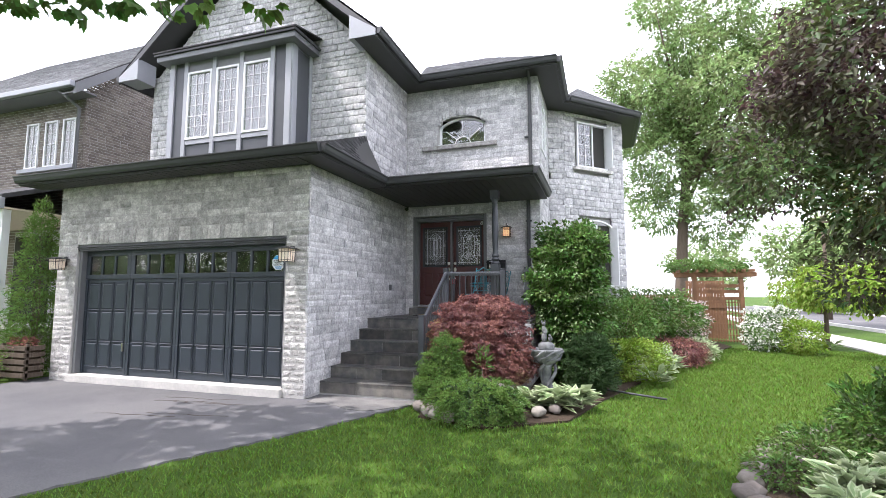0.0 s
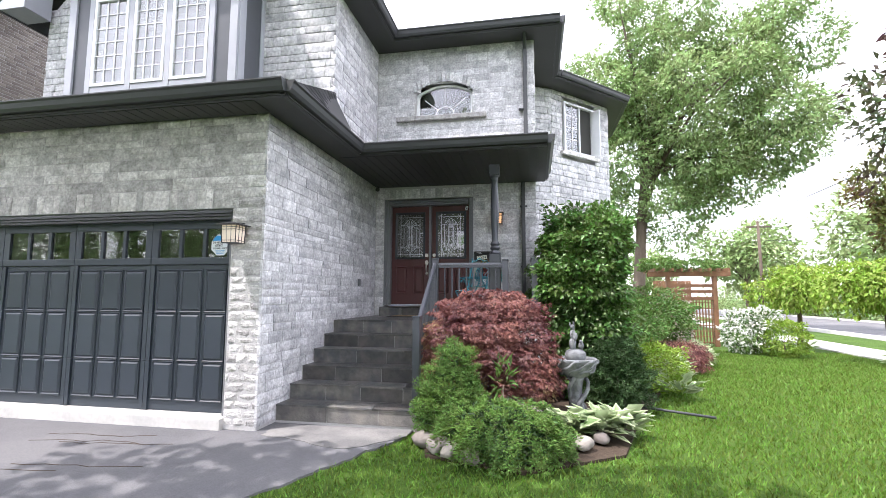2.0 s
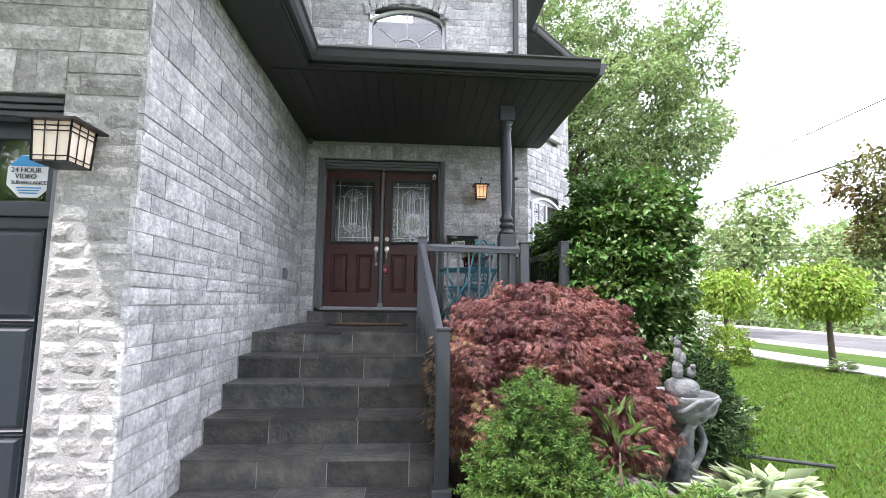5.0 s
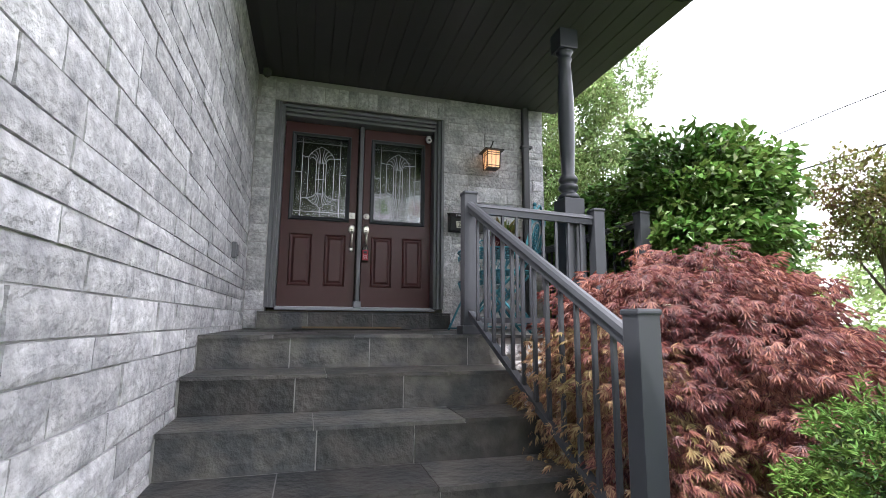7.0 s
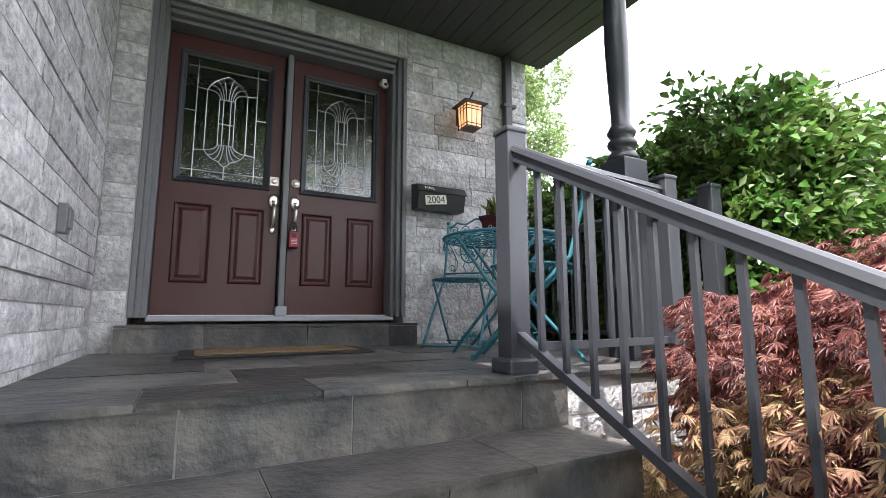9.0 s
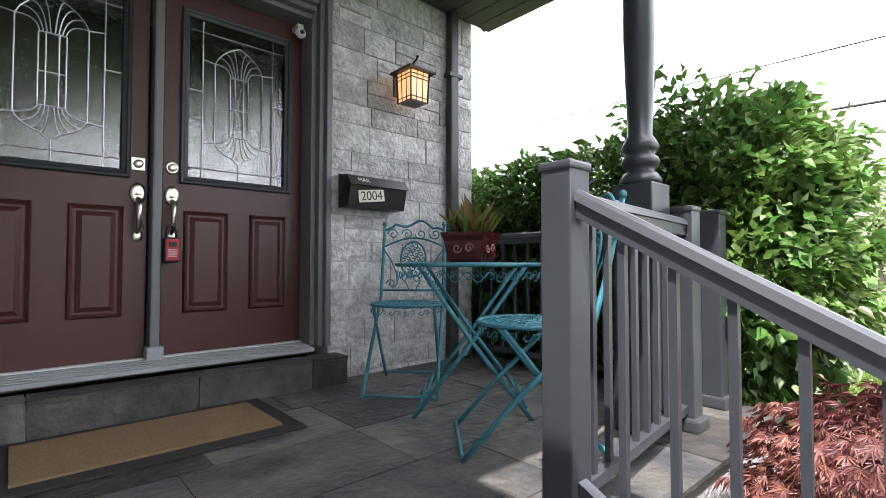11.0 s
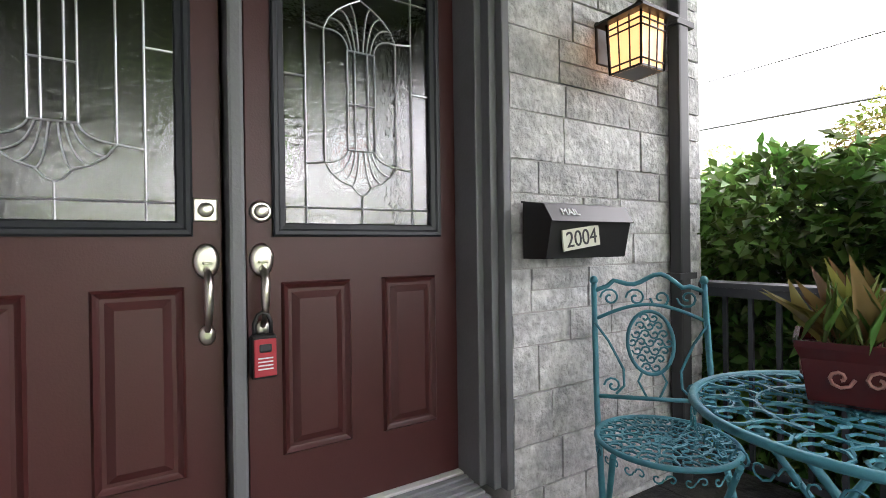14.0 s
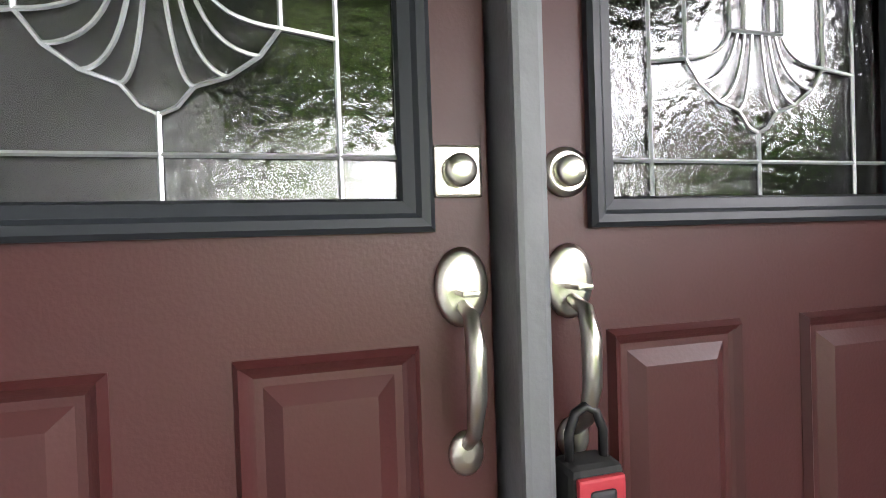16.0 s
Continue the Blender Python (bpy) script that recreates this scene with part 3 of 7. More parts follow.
def glass_material(name, rough, bump, tint=(0.9, 0.93, 0.92), scale=60.0):
    m = bpy.data.materials.new(name)
    m.use_nodes = True
    n, link = m.node_tree.nodes, m.node_tree.links.new
    b = n["Principled BSDF"]
    b.inputs["Base Color"].default_value = (*tint, 1)
    b.inputs["Roughness"].default_value = rough
    b.inputs["Transmission Weight"].default_value = 1.0
    b.inputs["IOR"].default_value = 1.5
    if bump:
        t = n.new("ShaderNodeTexNoise")
        t.inputs["Scale"].default_value = scale
        link(n.new("ShaderNodeNewGeometry").outputs["Position"], t.inputs["Vector"])
        bp = n.new("ShaderNodeBump")
        bp.inputs["Strength"].default_value, bp.inputs["Distance"].default_value = bump, 0.01
        link(t.outputs["Fac"], bp.inputs["Height"])
        link(bp.outputs[0], b.inputs["Normal"])
    return m


GLASS = glass_material("window glass", 0.02, 0.02, scale=3)
GLASS_TEX = glass_material("textured door glass", 0.02, 0.13, scale=60)
for g in (GLASS, GLASS_TEX):
    g.node_tree.nodes["Principled BSDF"].inputs["IOR"].default_value = 1.75
AMBER = bpy.data.materials.new("lit amber glass")
AMBER.use_nodes = True
ab = AMBER.node_tree.nodes["Principled BSDF"]
ab.inputs["Base Color"].default_value = (0.75, 0.62, 0.45, 1)
ab.inputs["Roughness"].default_value = 0.3
ab.inputs["Emission Color"].default_value = (1.0, 0.5, 0.19, 1)
ab.inputs["Emission Strength"].default_value = 0.45
AMBER_PALE = AMBER.copy()
AMBER_PALE.name = "pale lit glass"
pb = AMBER_PALE.node_tree.nodes["Principled BSDF"]
pb.inputs["Base Color"].default_value = (0.75, 0.68, 0.58, 1)
pb.inputs["Emission Color"].default_value = (1.0, 0.75, 0.5, 1)
pb.inputs["Emission Strength"].default_value = 0.12
BULB = bpy.data.materials.new("lamp bulb")
BULB.use_nodes = True
bb = BULB.node_tree.nodes["Principled BSDF"]
bb.inputs["Emission Color"].default_value = (1.0, 0.7, 0.38, 1)
bb.inputs["Emission Strength"].default_value = 8
# near-black: window backings and garage walls carry the unlit room's darkness as colour
DARK = material("dark paint and room shade", (0.03, 0.03, 0.025), 0.8, grain=0.1)
CURTAIN = material("white sheer curtain", (0.75, 0.77, 0.8), 0.9, grain=0.08, scale=30)
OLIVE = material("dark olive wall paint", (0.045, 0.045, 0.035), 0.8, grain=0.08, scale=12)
OAK = material("oak strip floor", (0.4, 0.17, 0.05), 0.25, grain=0.25, scale=20, stretch=(1, 0.1, 1))
TILE = material("travertine floor tile", (0.3, 0.24, 0.16), 0.45, grain=0.2, scale=12, second=(0.24, 0.19, 0.13), blotch=3)
ESPRESSO = material("espresso wood", (0.02, 0.015, 0.013), 0.4, grain=0.2, scale=20)
RED_LOCK = material("red rubber", (0.42, 0.03, 0.045), 0.55, grain=0.05)
RUBBER = material("black rubber", (0.02, 0.02, 0.02), 0.8, grain=0.15, scale=60)
COIR = material("coir matting", (0.27, 0.19, 0.11), 0.95, grain=0.4, scale=140, bump=0.9, bump_scale=200, sheen=0.1)
POT_RED = material("glazed burgundy pot", (0.07, 0.01, 0.012), 0.25, grain=0.15, scale=15)
RELIEF = material("worn pale glaze", (0.36, 0.16, 0.14), 0.4, grain=0.3, scale=60)
CAST = material("weathered cast stone", (0.22, 0.23, 0.235), 0.9, grain=0.35, scale=18, second=(0.11, 0.115, 0.12), blotch=6, bump=0.7, bump_scale=40, sheen=0.2)
ROCK = material("field stone", (0.22, 0.2, 0.18), 0.9, grain=0.3, scale=10, second=(0.2, 0.18, 0.16), blotch=4, bump=0.7, bump_scale=25, piece=0.25, vary=0.04, sheen=0.2)
STICKER = material("sticker white", (0.75, 0.78, 0.8), 0.5)
STICKER_BLUE = material("sticker blue", (0.03, 0.3, 0.62), 0.5)
INK = material("ink", (0.03, 0.03, 0.035), 0.6)
IVORY = material("number plate", (0.6, 0.6, 0.5), 0.5)
PLASTIC = material("white plastic", (0.7, 0.7, 0.68), 0.4)


def words(name, body, size, mat, parent, m, extrude=0.0015):
    cu = bpy.data.curves.new(name, "FONT")
    cu.body, cu.size, cu.extrude, cu.align_x, cu.align_y = body, size, extrude, "CENTER", "CENTER"
    cu.materials.append(mat)
    ob = new(name, cu)
    ob.parent = parent
    ob.matrix_local = m
    return ob


# ---- garage door ----
door_garage = thing("door_garage", "closed slate-blue panelled garage door with window lights", "garage door", kind="structure")
DX0, DX1, DZ0, DZ1, DY = -9.42, -4.56, 0.16, 2.6, GY + 0.16
box("slab", (DX0, DY + 0.03, DZ0), (DX1, DY + 0.07, DZ0 + 1.86), GARAGE_BLUE, door_garage, 0)
box("sill", (-9.5, GY - 0.06, 0.0), (-4.5, DY + 0.08, 0.155), CONCRETE, door_garage, 0.01, "pale concrete threshold")
box("jamb", (-9.5, GY + 0.06, 0.157), (DX0, DY + 0.02, 2.72), FRAME_GREY, door_garage, 0.008)
box("jamb", (DX1, GY + 0.06, 0.157), (-4.5, DY + 0.02, 2.72), FRAME_GREY, door_garage, 0.008)
box("head", (DX0, GY + 0.05, 2.6), (DX1, DY + 0.03, 2.72), FRAME_GREY, door_garage, 0.008)
for k in range(3):
    box("head_moulding", (-9.5, GY + 0.0 + 0.016 * k, 2.66 - 0.035 * k), (-4.5, GY + 0.06, 2.69 - 0.035 * k), CHARCOAL, door_garage, 0.004)
BAY = (DX1 - DX0) / 4
ROWS_Z = [(DZ0, DZ0 + 0.62), (DZ0 + 0.625, DZ0 + 1.24), (DZ0 + 1.245, DZ0 + 1.86)]


def raised(name, x0, x1, z0, z1, y, mat, parent, lip=0.018, proud=0.012):
    """A raised-and-fielded panel facing -y: a groove, a slope, and a flat middle."""
    bm = bmesh.new()
    rings = []
    for ins, off in ((0, 0.0), (lip * 0.35, -proud * 0.9), (lip * 0.8, -proud * 0.2), (lip * 1.3, 0.004), (lip * 2.6, -proud)):
        rings.append([bm.verts.new((x, y + off, z)) for x, z in ((x0 + ins, z0 + ins), (x1 - ins, z0 + ins), (x1 - ins, z1 - ins), (x0 + ins, z1 - ins))])
    for a, b in zip(rings, rings[1:]):
        for i in range(4):
            bm.faces.new((a[i], a[(i + 1) % 4], b[(i + 1) % 4], b[i]))
    bm.faces.new(rings[-1])
    back = [bm.verts.new((v.co.x, y + 0.02, v.co.z)) for v in rings[0]]
    for i in range(4):
        bm.faces.new((back[i], back[(i + 1) % 4], rings[0][(i + 1) % 4], rings[0][i]))
    bmesh.ops.recalc_face_normals(bm, faces=bm.faces)
    return part(name, bm, mat, parent)


for b in range(4):
    bx = DX0 + BAY * b
    for r, (z0, z1) in enumerate(ROWS_Z):
        for k in range(3):
            w = (BAY - 0.14) / 3
            x0 = bx + 0.07 + w * k
            lo, hi = (z0 + 0.13, z1) if r == 0 else ((z0, z1) if r == 1 else (z0, z1 - 0.06))
            # each panel runs on across the section joints, as a tall one does
            raised("panel", x0 + 0.02, x0 + w - 0.02, lo, hi, DY + 0.022, GARAGE_BLUE, door_garage)
        box("stile", (bx + 0.003, DY + 0.005, z0), (bx + 0.06, DY + 0.03, z1 - 0.003), GARAGE_BLUE, door_garage, 0.004)
        box("stile", (bx + BAY - 0.06, DY + 0.005, z0), (bx + BAY - 0.003, DY + 0.03, z1 - 0.003), GARAGE_BLUE, door_garage, 0.004)
    # window section
    z0, z1 = DZ0 + 1.865, DZ1
    box("rail", (bx + 0.003, DY, z0), (bx + BAY - 0.003, DY + 0.045, z0 + 0.09), GARAGE_BLUE, door_garage, 0.006)
    box("rail", (bx + 0.003, DY, z1 - 0.11), (bx + BAY - 0.003, DY + 0.045, z1), GARAGE_BLUE, door_garage, 0.006)
    w = (BAY - 0.16) / 3
    for k in range(4):
        x = bx + 0.08 + w * k
        a, c = (bx + 0.003, x + 0.02) if k == 0 else ((x - 0.02, bx + BAY - 0.003) if k == 3 else (x - 0.025, x + 0.025))
        box("mullion", (a, DY, z0 + 0.09), (c, DY + 0.045, z1 - 0.11), GARAGE_BLUE, door_garage, 0.005)
    for k in range(3):
        x = bx + 0.08 + w * k
        box("pane", (x + 0.02, DY + 0.02, z0 + 0.085), (x + w - 0.02, DY + 0.026, z1 - 0.105), GLASS, door_garage, 0)
box("handle", (DX0 + BAY * 1 - 0.09, DY - 0.03, 0.62), (DX0 + BAY * 1 - 0.07, DY + 0.0, 0.78), NICKEL, door_garage, 0.006, "small metal pull")
# garage walls coloured near-black, so the unlit inside is in their colour
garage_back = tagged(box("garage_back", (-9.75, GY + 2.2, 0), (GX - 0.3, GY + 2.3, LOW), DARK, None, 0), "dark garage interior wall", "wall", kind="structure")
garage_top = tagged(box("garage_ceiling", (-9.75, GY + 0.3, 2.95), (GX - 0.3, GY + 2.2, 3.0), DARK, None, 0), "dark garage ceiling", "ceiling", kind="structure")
garage_floor = tagged(box("garage_floor", (-9.75, GY + 0.32, 0.0), (GX - 0.3, GY + 2.2, 0.1), CONCRETE, None, 0), "concrete garage floor", "floor", kind="structure")
upper_back = tagged(box("wall_inner", (-9.7, 12.0, 0), (-0.9, 12.2, EAVE), OLIVE, None, 0), "plain inner wall closing the house", "wall", kind="structure")

# the alarm notice in the last window
sign = thing("alarm_notice", "white and blue octagonal video surveillance notice stuck on the window", "sign")
SGX, SGZ, SGR = -4.77, 2.27, 0.13
octo = [(SGX + SGR * math.cos(math.radians(22.5 + 45 * k)) / math.cos(math.radians(22.5)), DY + 0.016, SGZ + SGR * math.sin(math.radians(22.5 + 45 * k)) / math.cos(math.radians(22.5))) for k in range(8)]
prism("plate", octo, (0, 0.003, 0), STICKER, sign)
prism("band", [(SGX - 0.06, DY + 0.012, SGZ + 0.125), (SGX + 0.06, DY + 0.012, SGZ + 0.125), (SGX + 0.118, DY + 0.012, SGZ + 0.06), (SGX - 0.118, DY + 0.012, SGZ + 0.06)], (0, 0.003, 0), STICKER_BLUE, sign)
for k, (txt, s) in enumerate((("24 HOUR", 0.042), ("VIDEO", 0.042), ("SURVEILLANCE", 0.03))):
    words("lettering", txt, s, INK, sign, pose(SGX - (0.02 if k < 2 else 0.0), DY + 0.011, SGZ + 0.035 - 0.038 * k, 90, 0, 0))
for k in range(3):
    box("small_print", (SGX - 0.07 + 0.01 * k, DY + 0.012, SGZ - 0.075 - 0.016 * k), (SGX + 0.07 - 0.01 * k, DY + 0.015, SGZ - 0.068 - 0.016 * k), STICKER_BLUE, sign, 0)

# ---- entry doors ----
door_frame = thing("door_frame", "grey moulded frame round the double entry door", "door frame", kind="structure")
LX0, MXL, MXR, RX1 = -3.765, -2.955, -2.885, -2.085
TOPZ, BOTZ, YF = 3.53, 1.47, 10.5
for k, (dx, y0) in enumerate(((0.0, 10.36), (0.03, 10.31), (0.065, 10.275))):
    w = 0.035
    box("jamb", (LX0 - dx - w, y0, 1.45), (LX0 - dx, 10.56, TOPZ + 0.13 - 0.0), FRAME_GREY, door_frame, 0.006)
    box("jamb", (RX1 + dx, y0, 1.45), (RX1 + dx + w, 10.56, TOPZ + 0.13), FRAME_GREY, door_frame, 0.006)
    box("head", (LX0 - 0.0 if k else LX0, y0, TOPZ + 0.002 + dx), (RX1, 10.56, TOPZ + 0.035 + dx), FRAME_GREY, door_frame, 0.006)
box("mullion", (MXL + 0.012, 10.435, BOTZ + 0.02), (MXR - 0.012, 10.56, TOPZ), FRAME_GREY, door_frame, 0.01, "grey centre post")
box("mullion_foot", (MXL - 0.005, 10.42, BOTZ - 0.01), (MXR + 0.005, 10.5, BOTZ + 0.06), TRIM_LIGHT, door_frame, 0.006)
for k in range(5):
    box("threshold_ridge", (LX0, 10.29 + 0.036 * k, 1.425), (RX1, 10.318 + 0.036 * k, 1.447 + 0.004 * k), TRIM_LIGHT, door_frame, 0.003)
box("threshold_lip", (LX0, 10.47, 1.44), (RX1, 10.56, 1.468), WHITE, door_frame, 0.003)
box("sill_core", (-3.9, 10.15, 1.2), (-1.95, 10.29, 1.39), GROUT, door_frame, 0)


def entry_leaf(name, x0, x1, hand):
    leaf = thing(name, "closed oxblood panelled entry door with leaded glass", "door", "entry doors", kind="structure")
    y0, y1 = YF, YF + 0.045
    gx0, gx1, gz0, gz1 = x0 + 0.095, x1 - 0.1, 2.43, 3.39
    if hand > 0:
        gx0, gx1 = x0 + 0.1, x1 - 0.095
    box("stile", (x0, y0, BOTZ), (gx0, y1, TOPZ), DOOR_RED, leaf, 0.003)
    box("stile", (gx1, y0, BOTZ), (x1, y1, TOPZ), DOOR_RED, leaf, 0.003)
    box("top_rail", (gx0 - 0.003, y0 + 0.0, gz1), (gx1 + 0.003, y1, TOPZ), DOOR_RED, leaf, 0)
    box("lower_field", (gx0 - 0.003, y0 + 0.0, BOTZ), (gx1 + 0.003, y1, gz0), DOOR_RED, leaf, 0)
    w = gx1 - gx0
    for a, b in ((gx0 + 0.005, gx0 + 0.245), (gx1 - 0.235, gx1 - 0.005)):
        raised("panel", a, b, 1.69, 2.26, y0 - 0.001, DOOR_RED, leaf, lip=0.022, proud=0.012)
    fr = part_frame("glass_frame", gx0 - 0.02, gx1 + 0.02, gz0 - 0.02, gz1 + 0.02, y0 - 0.018, 0.045, 0.03, BLACK_BLUE, leaf)
    box("pane", (gx0 + 0.01, y0 + 0.012, gz0 + 0.01), (gx1 - 0.01, y0 + 0.02, gz1 - 0.01), GLASS_TEX, leaf, 0, "textured leaded glass")
    # came lines: borders, uprights, a fan above and a shell below
    cx = (gx0 + gx1) / 2
    yy = y0 + 0.008

    gw, gh = gx1 - gx0 - 0.05, gz1 - gz0 - 0.05

    def came(pts, r=0.0034):
        tube("came", [(cx + u * gw, yy, gz0 + 0.025 + v * gh) for u, v in pts], r, CAME, leaf, 5)

    def bow(a, c, b):
        return [((1 - q) ** 2 * a[0] + 2 * q * (1 - q) * c[0] + q * q * b[0], (1 - q) ** 2 * a[1] + 2 * q * (1 - q) * c[1] + q * q * b[1]) for q in (0, 0.15, 0.3, 0.45, 0.6, 0.75, 0.88, 1)]
    for v in (0.06, 0.93):
        came([(-0.5, v), (0.5, v)])
    for v in (0.29, 0.47, 0.68):
        came([(-0.095, v), (0.095, v)])
    came([(0, 0), (0, 0.115)])
    fan = [(0.25, 0.745), (0.215, 0.79), (0.155, 0.83), (0.08, 0.862)]
    shell = [(0.25, 0.235), (0.205, 0.195), (0.14, 0.165), (0.07, 0.15)]
    for s in (-1, 1):
        came([(s * 0.37, 0), (s * 0.37, 1)])
        came([(s * 0.25, 0.235), (s * 0.25, 0.745)])
        for u in (0.045, 0.095):
            came([(s * u, 0.29), (s * u, 0.68)])
        came([(s * 0.5, 0.55), (s * 0.37, 0.55)])
        came([(s * 0.37, 0.225), (s * 0.25, 0.235)])
        came([(s * 0.37, 0.755), (s * 0.25, 0.745)])
        came([(0, 0.888)] + [(s * u, v) for u, v in reversed(fan)], 0.003)
        came([(s * 0.0, 0.112), (s * 0.035, 0.122), (s * 0.07, 0.15)] + [(s * u, v) for u, v in reversed(shell[:3])], 0.003)
        for k, (u, v) in enumerate(fan):
            came(bow((s * (0.09 - 0.025 * k), 0.685), (s * u * 0.45, v + 0.012), (s * u, v)), 0.003)
        for k, (u, v) in enumerate(shell):
            came(bow((s * (0.095 - 0.026 * k), 0.285), (s * u * 0.5, v + 0.005), (s * u, v)), 0.003)
    # lock, handle
    hx = x1 - 0.045 if hand < 0 else x0 + 0.045
    bm = bmesh.new()
    if hand < 0:
        add_box(bm, (hx - 0.033, y0 - 0.008, 2.455), (hx + 0.033, y0 + 0.001, 2.525), 0.004)
    else:
        add_lathe(bm, [(0.036, 0), (0.036, 0.006), (0.028, 0.012)], sides=20)
        bmesh.ops.transform(bm, matrix=pose(hx, y0, 2.49, 90), verts=bm.verts)
    bolt = part("deadbolt", bm, NICKEL, leaf, "satin nickel deadbolt")
    bm = bmesh.new()
    add_lathe(bm, [(0.022, 0.0), (0.022, 0.014), (0.018, 0.018), (0.006, 0.0185)], sides=18)
    bmesh.ops.transform(bm, matrix=pose(hx, y0 - 0.008, 2.49, 90), verts=bm.verts)
    part("cylinder", bm, NICKEL, bolt)
    bm = bmesh.new()
    add_lathe(bm, [(0.034, 0), (0.036, 0.005), (0.031, 0.01), (0.022, 0.012)], sides=24)
    bmesh.ops.transform(bm, matrix=pose(hx, y0, 2.335, 90) @ Matrix.Diagonal((1.05, 1.5, 1, 1)), verts=bm.verts)
    grip = part("handle_set", bm, NICKEL, leaf, "satin nickel handle set")
    tube("grip", [(hx, y0 - 0.01, 2.31), (hx, y0 - 0.045, 2.3), (hx, y0 - 0.06, 2.26), (hx, y0 - 0.058, 2.2), (hx, y0 - 0.042, 2.15), (hx, y0 - 0.01, 2.125)], [0.009, 0.011, 0.014, 0.013, 0.01, 0.009], NICKEL, grip, 10)
    box("thumb_latch", (hx - 0.012, y0 - 0.05, 2.325), (hx + 0.012, y0 - 0.01, 2.333), NICKEL, grip, 0.003)
    bm = bmesh.new()
    add_lathe(bm, [(0.024, 0), (0.025, 0.004), (0.02, 0.009), (0.008, 0.012)], sides=18)
    bmesh.ops.transform(bm, matrix=pose(hx, y0, 2.11, 90) @ Matrix.Diagonal((1, 1.25, 1, 1)), verts=bm.verts)
    part("lower_rose", bm, NICKEL, grip)
    return leaf


def part_frame(name, x0, x1, z0, z1, y, w, d, mat, parent):
    """A mitred rectangular moulding facing -y."""
    bm = bmesh.new()
    rings = []
    for ins, off in ((0, d), (0, 0.006), (w * 0.15, 0.0), (w * 0.4, 0.002), (w * 0.55, 0.008), (w * 0.9, 0.012), (w, 0.02), (w, d)):
        rings.append([bm.verts.new((x, y + off, z)) for x, z in ((x0 + ins, z0 + ins), (x1 - ins, z0 + ins), (x1 - ins, z1 - ins), (x0 + ins, z1 - ins))])
    for a, b in zip(rings, rings[1:]):
        for i in range(4):
            bm.faces.new((a[i], a[(i + 1) % 4], b[(i + 1) % 4], b[i]))
    bmesh.ops.recalc_face_normals(bm, faces=bm.faces)
    return part(name, bm, mat, parent)


BLACK_BLUE = material("blue black moulding", (0.02, 0.024, 0.03), 0.45, grain=0.1, scale=30)
door_1 = entry_leaf("door_1", LX0 + 0.004, MXL, -1)
door_2 = entry_leaf("door_2", MXR, RX1 - 0.004, 1)

lock_box = thing("lock_box", "red and black key safe hanging from the door handle", "lock box")
hx = MXR + 0.035
box("case", (hx - 0.038, YF - 0.085, 1.97), (hx + 0.038, YF - 0.03, 2.105), RUBBER, lock_box, 0.012)
box("cover", (hx - 0.033, YF - 0.093, 1.98), (hx + 0.033, YF - 0.083, 2.095), RED_LOCK, lock_box, 0.004, "red rubber cover")
box("window", (hx - 0.018, YF - 0.096, 2.055), (hx + 0.018, YF - 0.09, 2.08), INK, lock_box, 0.005)
for k in range(4):
    box("lettering", (hx - 0.022, YF - 0.0945, 2.035 - 0.011 * k), (hx + 0.022, YF - 0.0925, 2.039 - 0.011 * k), STICKER, lock_box, 0)
tube("shackle", [(hx - 0.025, YF - 0.055, 2.1), (hx - 0.025, YF - 0.055, 2.14), (hx - 0.015, YF - 0.055, 2.165), (hx, YF - 0.055, 2.173), (hx + 0.015, YF - 0.055, 2.165), (hx + 0.025, YF - 0.055, 2.14), (hx + 0.025, YF - 0.055, 2.1)], 0.0065, BLACK, lock_box)

bell = thing("door_camera", "small white doorbell camera on the door head", "camera")
bm = bmesh.new()
add_lathe(bm, [(0.012, 0), (0.03, 0.004), (0.032, 0.03), (0.02, 0.04)], sides=20)
bmesh.ops.transform(bm, matrix=pose(-2.14, 10.43, 3.44, 90), verts=bm.verts)
part("body", bm, PLASTIC, bell)
bm = bmesh.new()
add_lathe(bm, [(0.014, 0), (0.013, 0.006), (0.004, 0.007)], sides=16)
bmesh.ops.transform(bm, matrix=pose(-2.14, 10.389, 3.44, 90), verts=bm.verts)
part("lens", bm, INK, bell)
box("mount", (-2.16, 10.41, 3.47), (-2.12, 10.5, 3.5), PLASTIC, bell, 0.004)

# ---- hall seen through the doors ----
hall_floor = tagged(box("hall_floor", (-5.5, 10.57, 1.36), (-0.8, 13.0, 1.44), TILE, None, 0), "travertine tiled hall floor", "floor", kind="structure")
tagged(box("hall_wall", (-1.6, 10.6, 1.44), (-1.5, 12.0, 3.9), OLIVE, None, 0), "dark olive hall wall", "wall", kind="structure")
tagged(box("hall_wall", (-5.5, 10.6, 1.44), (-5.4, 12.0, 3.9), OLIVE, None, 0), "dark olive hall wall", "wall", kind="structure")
tagged(box("hall_ceiling", (-5.5, 10.57, 3.9), (-0.8, 12.0, 3.95), CURTAIN, None, 0), "pale hall ceiling", "ceiling", kind="structure")
console = thing("console_table", "espresso wood console table against the hall wall", "table")
box("top", (-2.75, 11.66, 2.24), (-1.7, 11.99, 2.29), ESPRESSO, console)
for a in (-2.75, -1.78):
    box("leg", (a, 11.67, 1.44), (a + 0.08, 11.99, 2.24), ESPRESSO, console)
